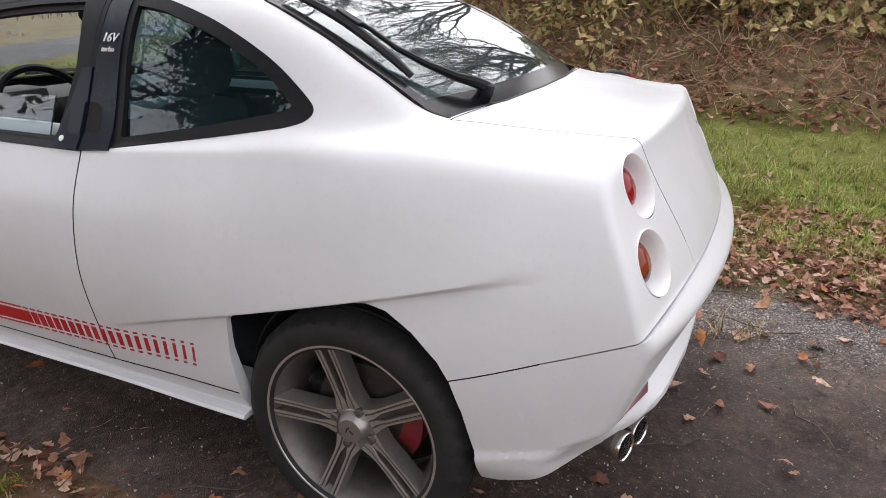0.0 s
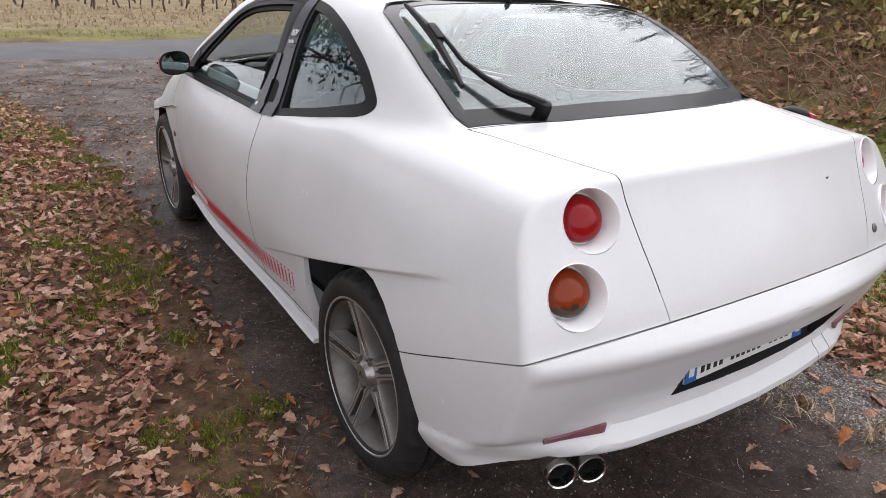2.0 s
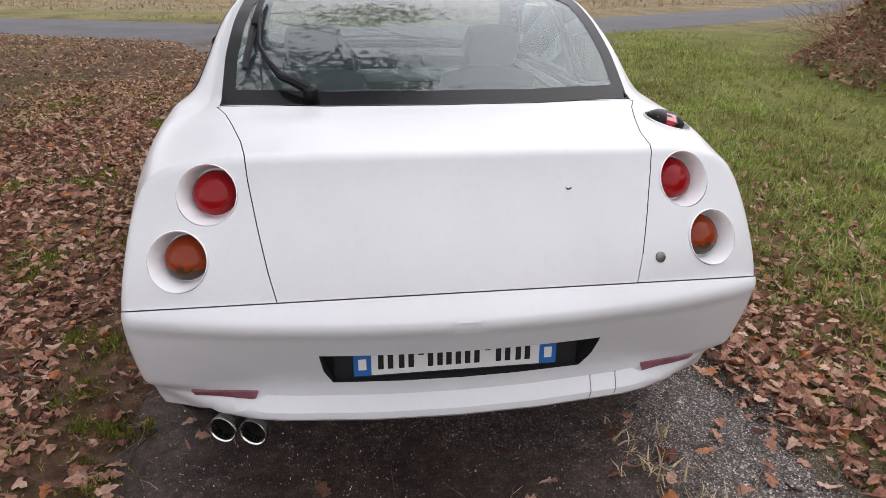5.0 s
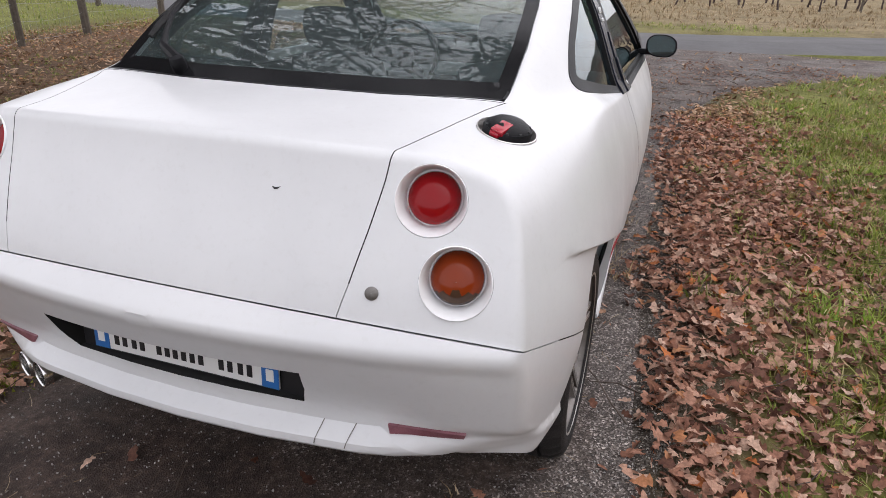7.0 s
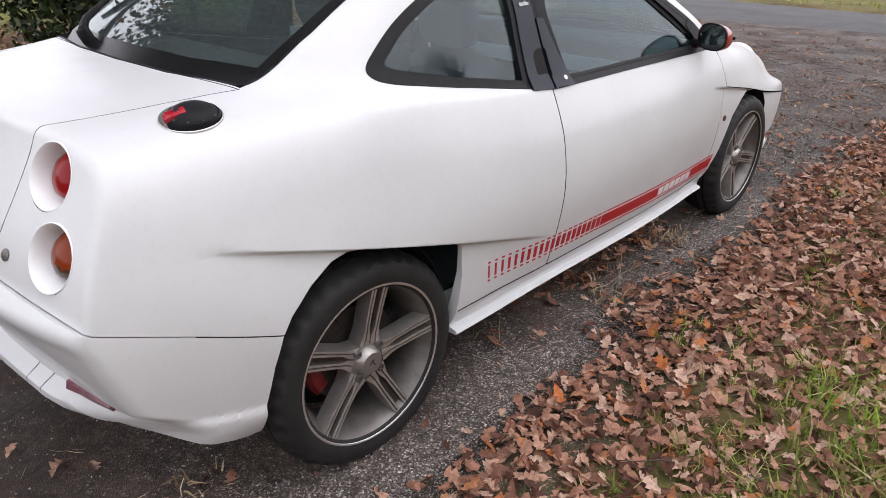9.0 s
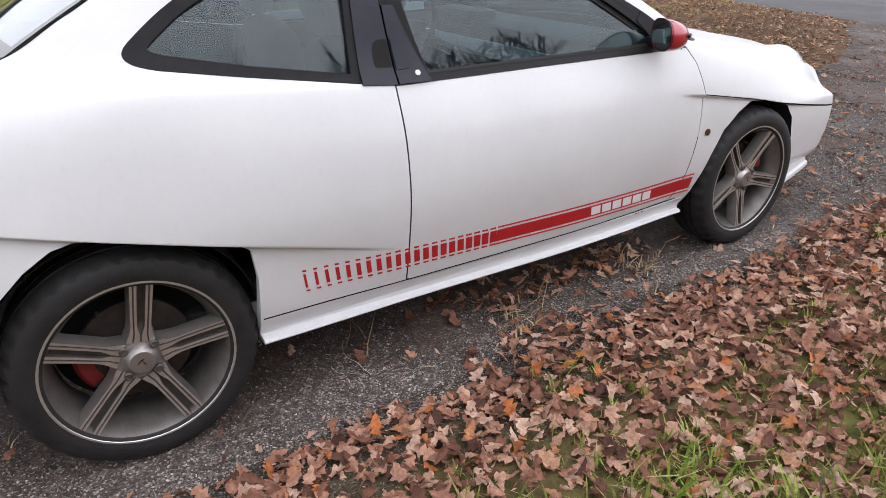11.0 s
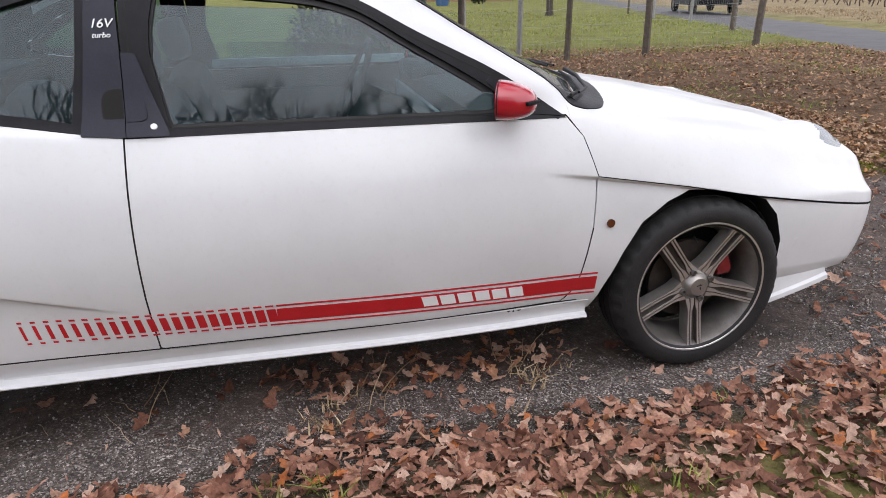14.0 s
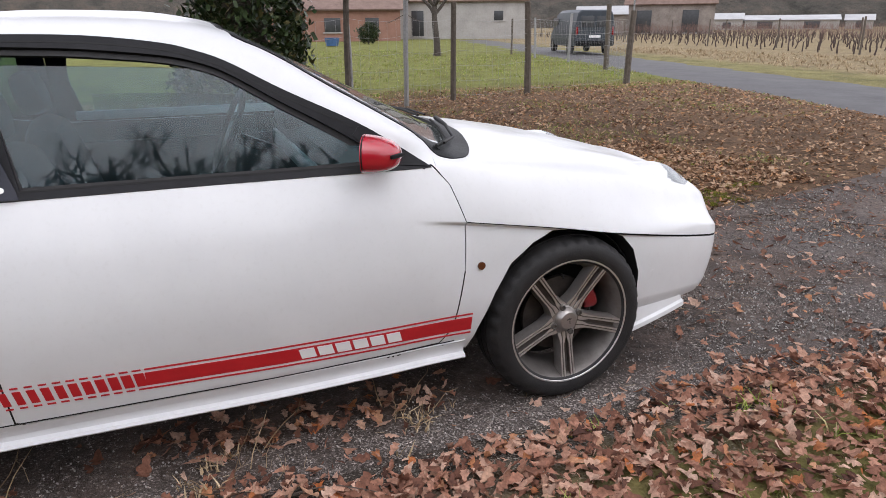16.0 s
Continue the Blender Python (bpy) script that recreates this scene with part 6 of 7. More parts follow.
def tuft(seed, blades=6, spread=0.55, lean=1.3):
    """A clump of grass blades, one high on average."""
    r = np.random.default_rng(seed)
    pts, faces = [], []
    for _ in range(blades):
        a, d = r.uniform(0, 2 * np.pi), r.uniform(0, spread)
        x, y, h, w, l, b = d * np.cos(a), d * np.sin(a), r.uniform(0.45, 1.2), r.uniform(0.035, 0.065), r.uniform(0.2, lean), r.uniform(0, 2 * np.pi)
        i = len(pts)
        for t, ww in ((0, 1.0), (0.5, 0.8), (1.0, 0.12)):
            cx, cy, cz = x + np.cos(b) * l * h * t * t, y + np.sin(b) * l * h * t * t, h * (t - 0.25 * l * t * t)
            pts += [(cx - np.sin(b) * w * ww, cy + np.cos(b) * w * ww, cz), (cx + np.sin(b) * w * ww, cy - np.cos(b) * w * ww, cz)]
        faces += [(i, i + 1, i + 3, i + 2), (i + 2, i + 3, i + 5, i + 4)]
    return np.array(pts), np.array(faces)


def grass_share(x, y):
    if off_road(x, y) < 0.05 or off_track(x, y) < 0.03:
        return 0.0
    n = fbm(x, y, 0.9, 9)
    if x > 0:
        return rim_fade(x, y) * max(step01(1.35, 2.2, x + 0.5 * n) * step01(7.5, 5.6, x), 0.22 * step01(0.12, 0.5, n))
    if x < -9.3:
        return 0.9
    return rim_fade(x, y) * (0.75 * step01(-0.10, 0.35, n) + 0.05)


TUFTS = [tuft(k) for k in range(8)]
sp = spots_by(grass_share, [(0.9, 3.0, -2.0, 5.0, 400), (0.9, 3.0, -3.5, -2.0, 140), (0.9, 3.0, 5.0, 6.0, 260), (3.0, 4.0, -2.4, 6.0, 300), (4.0, 7.5, -5, 12, 80), (0.9, 6, 6.0, 10, 90), (-4.5, -1.0, -2.5, 7, 260), (-10.5, -4.5, -1, 13, 120)])
n = len(sp)
near = (sp[:, 0] < 1.7) & (sp[:, 0] > -4)
scattered("grass", TUFTS, sp, rng.uniform(0.030, 0.065, n) * np.where(sp[:, 0] > 1.7, 1.5, np.where(sp[:, 0] < 0, 0.8, 1.0)), np.c_[rng.normal(0, 0.15, (n, 2)), rng.uniform(0, 6.28, n)], BLADE, "short green grass among fallen leaves", "grass")
sp = spots_by(lambda x, y: 0.9 if off_road(x, y) > 0.1 else 0, [(-34, -9.6, 3, 13, 14), (-26, 8, 13.2, 16, 26)])
n = len(sp)
scattered("lawn_grass", TUFTS, sp, rng.uniform(0.05, 0.11, n), np.c_[rng.normal(0, 0.2, (n, 2)), rng.uniform(0, 6.28, n)], BLADE, "mown green grass beyond fence and lane", "grass")

sp = spots_by(lambda x, y: 0.9 * step01(15.6, 16.8, y + 0.23 * x + fbm(x, y, 0.4, 17)) if off_road(x, y) > 1.2 else 0, [(-30, 14, 13.5, 27, 11)])
n = len(sp)
scattered("dry_meadow", TUFTS, sp, rng.uniform(0.06, 0.17, n), np.c_[rng.normal(0, 0.2, (n, 2)), rng.uniform(0, 6.28, n)], STRAW, "tall dry straw grass between lane and vines", "grass")

# taller clumps that stand out of the leaves
spots = []
for _ in range(46):
    x, y = rng.uniform(1.15, 2.9), rng.uniform(-1.5, 5.0)
    spots += [(x + 0.06 * rng.normal(), y + 0.06 * rng.normal(), ground_at(x, y) + 0.01) for _ in range(rng.integers(4, 12))]
for _ in range(40):
    x, y = rng.uniform(-3.2, -1.15), rng.uniform(-1.8, 5.5)
    spots += [(x + 0.10 * rng.normal(), y + 0.10 * rng.normal(), ground_at(x, y) + 0.01) for _ in range(rng.integers(6, 16))]
sp = np.array(spots)
n = len(sp)
scattered("grass_clumps", TUFTS, sp, rng.uniform(0.035, 0.075, n) * np.where(sp[:, 0] < 0, 0.6, 0.9), np.c_[rng.normal(0, 0.2, (n, 2)), rng.uniform(0, 6.28, n)], BLADE, "green grass clumps growing through the leaves", "grass")

# moss patches among the leaves
def moss_pad(seed):
    """A low cushion of short pointed shoots."""
    r = np.random.default_rng(seed)
    pts, faces = [], []
    for _ in range(60):
        a, d = r.uniform(0, 6.28), min(abs(r.normal(0, 0.45)), 1.2)
        x, y, h = d * np.cos(a), d * np.sin(a), r.uniform(0.10, 0.24) * (1.2 - 0.6 * d)
        i, t, w = len(pts), r.uniform(0, 6.28), r.uniform(0.03, 0.055)
        pts += [(x - w * np.cos(t), y - w * np.sin(t), 0.0), (x + w * np.cos(t), y + w * np.sin(t), 0.0), (x + r.normal(0, 0.07), y + r.normal(0, 0.07), h)]
        faces.append((i, i + 1, i + 2))
    return np.array(pts), np.array(faces)


sp = spots_by(lambda x, y: (0.95 * mossy(x, y) if x < 0 else 0.8 * step01(0.02, 0.4, fbm(x, y, 1.1, 21)) * (off_track(x, y) > -0.06)), [(-3.4, -0.9, -2.2, 6, 230), (0.95, 2.4, -1, 5, 14)])
n = len(sp)
sp[:, 2] += 0.012
scattered("moss", [moss_pad(k) for k in range(5)], sp, rng.uniform(0.05, 0.12, n), np.c_[np.zeros((n, 2)), rng.uniform(0, 6.28, n)], MOSS, "yellow-green moss pads along the track", "moss")

# dead stalks and twigs
def rod(seed, steps=5, thick=0.012, bend=0.25):
    """A crooked thin stem along y, one long, three-sided."""
    r = np.random.default_rng(seed)
    p = np.cumsum(np.c_[r.normal(0, bend / steps, steps), np.full(steps, 1 / (steps - 1)), r.normal(0, bend / steps, steps)], 0)
    p -= p[0]
    pts, faces = [], []
    for k in range(steps):
        rad = thick * (1 - 0.6 * k / (steps - 1))
        for j in range(3):
            a = 2 * np.pi * j / 3
            pts.append((p[k, 0] + rad * np.cos(a), p[k, 1], p[k, 2] + rad * np.sin(a)))
    for k in range(steps - 1):
        for j in range(3):
            faces.append((k * 3 + j, k * 3 + (j + 1) % 3, k * 3 + 3 + (j + 1) % 3, k * 3 + 3 + j))
    return np.array(pts), np.array(faces)


RODS = [rod(k) for k in range(8)]
sp = spots_by(lambda x, y: 0.9 if not (abs(x) < 0.8 and -0.7 < y < 3.4) else 0, [(-3, 2.6, -2.6, 3.2, 11), (-2.5, 2.8, 3.2, 9, 22), (-1.7, -0.85, -1.6, 2.8, 26)])
n = len(sp)
sp[:, 2] += 0.012
scattered("twigs", RODS, sp, rng.uniform(0.06, 0.35, n), np.c_[rng.normal(0.03, 0.06, n), rng.normal(0, 0.3, n), rng.uniform(0, 6.28, n)], TWIG, "thin bare twigs scattered on the track", "twigs")
sp = np.array([(0.83 + 0.12 * rng.uniform(-1, 1), 1.38 + 0.1 * rng.uniform(-1, 1), 0.0) for _ in range(14)] + [(0.72 + 0.1 * rng.uniform(-1, 1), y + 0.1 * rng.uniform(-1, 1), 0.0) for y in (0.7, 1.95, -0.75) for _ in range(5)])
n = len(sp)
scattered("dry_stalks", RODS, sp, rng.uniform(0.08, 0.22, n), np.c_[rng.uniform(0.5, 1.6, n), rng.normal(0, 0.2, n), rng.uniform(0, 6.28, n)], STRAW, "dry straw stalks beside the car", "stalks")

# dry tufts and fine litter on the open track
sp = np.array([(x + 0.07 * rng.normal(), y + 0.07 * rng.normal(), 0.0) for x, y in ((0.65, -0.49), (0.70, -0.82), (0.76, -0.92), (0.62, -0.62), (0.85, 1.2), (0.78, 1.9)) for _ in range(9)])
n = len(sp)
scattered("dry_grass", TUFTS, sp, rng.uniform(0.03, 0.07, n), np.c_[rng.normal(0, 0.3, (n, 2)), rng.uniform(0, 6.28, n)], STRAW, "dry grass tufts growing through the track", "grass")
sp = spots_by(lambda x, y: 0.9 if off_track(x, y) < 0.1 and not (abs(x) < 0.7 and -0.6 < y < 3.3) else 0, [(-1.4, 1.5, -2.6, 5.6, 60)])
n = len(sp)
sp[:, 2] += 0.006
scattered("straw_bits", RODS, sp, rng.uniform(0.02, 0.10, n), np.c_[rng.normal(0.0, 0.05, n), rng.normal(0, 0.3, n), rng.uniform(0, 6.28, n)], STRAW, "short straw bits strewn on the track", "straw")

# loose chips on the track
def chip(seed):
    r = np.random.default_rng(seed)
    p = np.array([(1, 0, 0), (-1, 0, 0), (0, 1, 0), (0, -1, 0), (0, 0, 0.7), (0, 0, -0.5)]) * r.uniform(0.6, 1.2, (6, 1))
    return p, np.array([(0, 2, 4), (2, 1, 4), (1, 3, 4), (3, 0, 4), (2, 0, 5), (1, 2, 5), (3, 1, 5), (0, 3, 5)])


sp = spots_by(lambda x, y: (0.25 + 0.75 * step01(-0.2, 0.4, fbm(x, y, 1.2, 4))) if off_track(x, y) < 0.05 else 0, [(-1.4, 1.5, -3.2, 5.6, 1200), (0.66, 1.3, -1.2, 4.5, 2600), (0.3, 1.35, -2.6, -0.6, 1800), (-1.5, 4, 5.6, 10, 60), (-1.2, 2.2, 3.3, 7, 1150)])
n = len(sp)
sp[:, 2] += 0.001
scattered("stone_chips", [chip(k) for k in range(6)], sp, rng.uniform(0.002, 0.0055, n) * np.where(sp[:, 1] > 3.3, 1.6, 1.0), rng.uniform(0, 6.28, (n, 3)), STONE, "pale loose stone chips on the track", "stones", smooth=False)

# ---- the bank: dead bracken below, brambles above ----
sp = spots_by(lambda x, y: 1.0 if 0.10 < bank_height(x, y) < 2.4 else 0.0, [(4.6, 8.4, -3, 8, 160), (4.6, 9.5, -7, -3, 40), (4.6, 9.5, 8, 13, 150)])
n = len(sp)
scattered("dead_bracken", [rod(40 + k, 6, 0.0055, 0.9) for k in range(8)], sp, rng.uniform(0.35, 0.95, n), np.c_[rng.uniform(0.1, 1.2, n), rng.normal(0, 0.6, n), rng.uniform(0, 6.28, n)], BRACKEN, "tangled dead bracken stems on the bank", "bracken")


def sprig(seed):
    """A few bramble leaves on a stem."""
    r = np.random.default_rng(seed)
    pts, faces = [], []
    for _ in range(9):
        c = r.normal(0, 0.45, 3)
        a, t = r.uniform(0, 6.28), r.normal(0, 0.6, 2)
        i = len(pts)
        for u, w in ((-0.28, 0), (0, 0.16), (0.30, 0), (0, -0.16)):
            pts.append((c[0] + u * np.cos(a) - w * np.sin(a), c[1] + u * np.sin(a) + w * np.cos(a), c[2] + u * t[0] + w * t[1]))
        faces.append((i, i + 1, i + 2, i + 3))
    return np.array(pts), np.array(faces)


SPRIGS = [sprig(k) for k in range(8)]


def bramble_share(x, y):
    h = bank_height(x, y)
    return step01(0.5, 1.3, h + 0.5 * fbm(x, y, 0.7, 2)) if h > 0.2 else 0.0


sp = spots_by(bramble_share, [(5.5, 8.6, -2.5, 7, 150), (5.5, 8.6, -8, -2.5, 60), (8.6, 13, -8, 7, 45), (5.5, 13, 7, 14, 150)])
n = len(sp)
sp[:, 2] += rng.uniform(0.05, 0.55, n)
scattered("brambles", SPRIGS, sp, rng.uniform(0.14, 0.26, n), np.c_[rng.normal(0, 0.5, (n, 2)), rng.uniform(0, 6.28, n)], BRAMBLE, "dense browning brambles over the bank", "brambles")
sp = spots_by(lambda x, y: 0.8 if 0.03 < bank_height(x, y) < 1.3 else 0.0, [(4.4, 9.0, -7, 13, 190)])
n = len(sp)
sp[:, 2] += rng.uniform(0.01, 0.12, n)
scattered("bank_litter", PLAIN_LEAVES, sp, rng.uniform(0.07, 0.13, n), np.c_[rng.normal(0, 0.5, (n, 2)), rng.uniform(0, 6.28, n)], LITTER, "brown leaf litter at the foot of the bank", "leaves")

# ---- trees ----
BARK = mottled("oak_bark", (0.035, 0.028, 0.023), (0.11, 0.092, 0.078), 9, 0.95, 0.9, dist=0.03)
IVY = tinted("ivy_leaf", ((0.0, (0.012, 0.022, 0.008)), (0.5, (0.028, 0.048, 0.016)), (0.85, (0.050, 0.075, 0.028)), (1.0, (0.11, 0.09, 0.035))), 0.35)
OAK_LEAF = tinted("late_oak_leaf", ((0.0, (0.030, 0.036, 0.012)), (0.45, (0.065, 0.060, 0.022)), (0.75, (0.12, 0.080, 0.030)), (1.0, (0.22, 0.105, 0.035))), 0.6)


def grow(bm, r, base, way, length, width, depth, tips, spread=0.6, wiggle=0.22, kids=(2, 4), keep=(0.42, 0.6)):
    """A limb that bends, tapers and forks; its ends are noted in tips."""
    steps = 5
    p, d, pts, rad = Vector(base), Vector(way).normalized(), [], []
    for k in range(steps + 1):
        pts.append(p.copy())
        rad.append(width * (1 - 0.45 * k / steps))
        d = (d + Vector(r.normal(0, wiggle, 3)) * 0.6 + Vector((0, 0, 0.05))).normalized()
        p = p + d * length / steps
    add_tube(bm, pts, rad, 6 if width > 0.02 else 4 if width > 0.012 else 3, cap=False)
    if depth == 0:
        tips.append((pts[-1], d))
        tips.append((pts[3], d))
        return
    for k in range(r.integers(*kids)):
        q = pts[r.integers(2, steps + 1)]
        turn = Vector(r.normal(0, spread, 3))
        grow(bm, r, q, d + turn, length * r.uniform(0.55, 0.8), width * r.uniform(*keep), depth - 1, tips, spread, wiggle, kids, keep)
    grow(bm, r, pts[-1], d + Vector(r.normal(0, 0.25, 3)), length * 0.7, width * (keep[1] - 0.05), depth - 1, tips, spread, wiggle, kids, keep)


def leaf_cloud(tips, number, spread, size, r):
    """Small leaves round the ends of limbs, as points and faces."""
    pick = r.integers(0, len(tips), number)
    c = np.array([tips[k][0] for k in pick]) + r.normal(0, spread, (number, 3))
    a, t, s = r.uniform(0, 6.28, number), r.normal(0, 0.8, (number, 2)), size * r.uniform(0.6, 1.3, number)
    out = []
    for u, w in ((-0.5, 0), (0, 0.3), (0.5, 0), (0, -0.3)):
        out.append(np.stack([c[:, 0] + s * (u * np.cos(a) - w * np.sin(a)), c[:, 1] + s * (u * np.sin(a) + w * np.cos(a)), c[:, 2] + s * (u * t[:, 0] + w * t[:, 1])], 1))
    pts = np.stack(out, 1).reshape(-1, 3)
    me = bpy.data.meshes.new("leaves")
    me.from_pydata(pts.tolist(), [], [(4 * i, 4 * i + 1, 4 * i + 2, 4 * i + 3) for i in range(number)])
    return me


def tree(name, spot, seed, height, width, depth, label, leaves=0, leaf_size=0.09, leaf_mat=OAK_LEAF, lean=(0, 0), spread=0.6, fork=0.3, toward=(0, 0, 0), reach=(), kids=(2, 4), keep=(0.42, 0.6), flare=0.8):
    r = np.random.default_rng(seed)
    top = thing(name, None, None, label, "tree")
    top.location = spot
    bm, tips = bmesh.new(), []
    z = height * fork
    pts = [Vector((lean[0] * u * z, lean[1] * u * z, u * z - 0.1)) + Vector((0.06 * math.sin(5 * u), 0.05 * math.cos(4 * u), 0)) for u in np.linspace(0, 1, 7)]
    add_tube(bm, pts, [width * (1.35 if i == 0 else 1.0 - 0.05 * i) for i in range(7)], 12, cap=False)
    for k in range(5):
        a = 6.28 * k / 5 + r.uniform(-0.4, 0.4)
        grow(bm, r, pts[-1 - (k % 2)], (math.cos(a) * flare + lean[0] + toward[0], math.sin(a) * flare + lean[1] + toward[1], 0.75 + toward[2]), height * 0.30, width * 0.50, depth, tips, spread, kids=kids, keep=keep)
    grow(bm, r, pts[-1], (lean[0] + toward[0], lean[1] + toward[1], 1), height * 0.32, width * 0.6, depth, tips, spread, kids=kids, keep=keep)
    hanging = []
    for goal in reach:
        way, ends = Vector(goal) - Vector(spot) - pts[-1], []
        grow(bm, r, pts[-1], way, way.length / 1.9, width * 0.26, 2, ends, spread * 0.8, 0.12)
        hanging += [end for end in ends if (end[0] + Vector(spot) - Vector(goal)).length < 1.7]
    part("trunk", bm, BARK, top)
    if leaves:
        high = [tip for tip in tips if tip[0].z > 0.33 * height]
        me = leaf_cloud(high, leaves, height * 0.035, leaf_size, r)
        me.materials.append(leaf_mat)
        part("crown", me, None, top, "thin brown-green crown")
        if reach:
            me = leaf_cloud(hanging, leaves * 5, height * 0.045, leaf_size, r)
            me.materials.append(leaf_mat)
            part("crown", me, None, top, "leafy limbs hanging over the track")
    return top, tips


oak, _ = tree("ivy_clad_oak", (-7.0, 2.3, 0), 3, 12.5, 0.34, 3, "old oak trunk clothed in dark ivy", 6500, 0.13, lean=(0.16, -0.05), spread=0.60, fork=0.282, toward=(0.30, 0.30, 0.1), reach=((0.3, 6.6, 9.6), (0.2, 3.6, 9.2), (0.6, 5.2, 9.4), (0.1, 5.6, 8.6), (-0.5, 7.6, 9.4), (-6.0, -1.2, 5.2), (-5.8, 0.6, 4.8), (-7.2, -0.2, 5.6), (-4.4, 8.2, 3.8), (-5.2, 9.4, 4.8), (-7.0, 8.5, 7.0), (-6.5, 6.0, 5.5)))
r = np.random.default_rng(5)
n = 18000
a, h = r.uniform(0, 6.28, n), r.uniform(0, 1, n)
rad = (0.52 + 0.26 * np.sin(3 * a + 6 * h) * 0.5 + 0.25 * np.sin(h * 5 + 1)) * r.uniform(0.75, 1.1, n)
cx = np.stack([rad * np.cos(a) + 0.16 * h * 3.5, rad * np.sin(a), 0.1 + 4.6 * h], 1)
tipsish = [(Vector(p), None) for p in cx[:1800]]
me = leaf_cloud(tipsish, n, 0.10, 0.085, r)
me.materials.append(IVY)
part("ivy", me, None, oak, "dark glossy ivy round the trunk")

for k, (x, y, hgt, depth) in enumerate(((25.0, -2.6, 14.6, 5), (25.5, 2.3, 15.8, 5), (25.0, 8.2, 13.2, 4), (23.5, 14.0, 13.4, 4), (22.0, 18.5, 12.4, 4), (23.5, -7.6, 14.6, 4))):
    tree("bare_tree", (x, y, 1.2), 20 + k, hgt, 0.29, depth, "bare winter tree above the bank", spread=0.30, fork=0.36, kids=(2, 3), keep=(0.52, 0.72), flare=0.34)
tree("garden_sapling", (-26.2, 12.5, 0.0), 41, 6.4, 0.16, 2, "young garden tree with a few orange leaves", 500, 0.16, tinted("orange_leaf", ((0.0, (0.22, 0.09, 0.02)), (1.0, (0.36, 0.17, 0.04)))), fork=0.35)

# ---- wire fence ----
WOOD = mottled("weathered_post", (0.055, 0.045, 0.036), (0.15, 0.125, 0.10), 14, 0.9, 0.6)
GALV = mottled("galvanised_steel", (0.22, 0.22, 0.22), (0.38, 0.38, 0.38), 20, 0.5, 0.1, metal=0.6)
fence = thing("wire_fence", None, None, "rusty woven wire fence on leaning wooden posts", "fence")
POSTS = [(-7.55, 2.9, 1.7, 0.04, WOOD), (-7.72, 3.85, 1.85, 0.05, WOOD), (-7.80, 3.93, 1.95, 0.028, GALV), (-8.05, 4.92, 1.9, 0.045, GALV), (-8.58, 5.99, 1.72, 0.055, WOOD), (-9.22, 7.86, 1.75, 0.07, WOOD), (-10.38, 11.10, 1.62, 0.075, WOOD), (-10.44, 11.22, 2.05, 0.022, GALV), (-14.7, 13.55, 1.9, 0.08, WOOD), (-18.5, 14.6, 1.7, 0.05, GALV), (-22.0, 15.2, 1.6, 0.05, GALV), (-26.0, 16.2, 1.6, 0.05, WOOD)]
for k, (x, y, h, w, m) in enumerate(POSTS):
    b = bmesh.new()
    lean = 0.05 * math.sin(2.3 * k)
    add_tube(b, [(x, y, -0.1), (x + lean * 0.5, y, h * 0.5), (x + lean, y + lean * 0.6, h)], [w, w * 0.95, w * 0.9], 8)
    part("post", b, m, fence)
for (x0, y0, h0, *_), (x1, y1, h1, *_) in zip(POSTS, POSTS[1:]):
    for z in (0.12, 0.38, 0.64, 0.90, 1.16, 1.42):
        b = bmesh.new()
        add_tube(b, [(x0 + (x1 - x0) * u, y0 + (y1 - y0) * u, z + 0.02 - 0.05 * math.sin(3.14 * u)) for u in (0, 0.25, 0.5, 0.75, 1)], 0.0025, 3, cap=False)
        part("wire", b, GALV, fence)
    b = bmesh.new()
    count = int(math.hypot(x1 - x0, y1 - y0) / 0.16)
    for k in range(1, count):
        u = k / count
        add_tube(b, [(x0 + (x1 - x0) * u, y0 + (y1 - y0) * u, 0.10), (x0 + (x1 - x0) * u, y0 + (y1 - y0) * u, 1.40)], 0.0018, 3, cap=False)
    tagged(part("wire_mesh", b, GALV, fence), kind="stuff")

# ---- vineyard beyond the lane ----
def vine(seed):
    r = np.random.default_rng(seed)
    bm = bmesh.new()
    x, y = r.normal(0, 0.09, 2)
    add_tube(bm, [(0, 0, -0.05), (x, y, 0.3), (x * 0.3, y * 0.4, 0.62)], [0.055, 0.042, 0.036], 5, cap=False)
    for s in (-1, 1):
        add_tube(bm, [(x * 0.3, y * 0.4, 0.6), (s * 0.25, 0.05 * s, 0.75 + r.uniform(0, 0.1)), (s * 0.5, 0, 0.80 + r.uniform(-0.05, 0.2))], [0.022, 0.010, 0.006], 4, cap=False)
    bm.verts.index_update()
    out = np.array([v.co[:] for v in bm.verts]), np.array([[v.index for v in f.verts] for f in bm.faces])
    bm.free()
    return out


VINE = mottled("vine_wood", (0.035, 0.025, 0.022), (0.10, 0.07, 0.06), 12, 0.95, 0.5)
rows = []
for j in range(16):
    for i in range(95):
        x = -70 + 1.1 * i + 0.05 * j
        rows.append((x + rng.normal(0, 0.08), vine_line(x) + 12.5 + 2.1 * j + rng.normal(0, 0.05), 0.03))
sp = np.array(rows)
n = len(sp)
scattered("vineyard", [vine(k) for k in range(6)], sp, rng.uniform(0.64, 0.84, n), np.c_[np.zeros((n, 2)), np.full(n, -0.226) + rng.normal(0, 0.1, n) + np.pi * rng.integers(0, 2, n)], VINE, "rows of bare pruned vines beyond the lane", "vines")
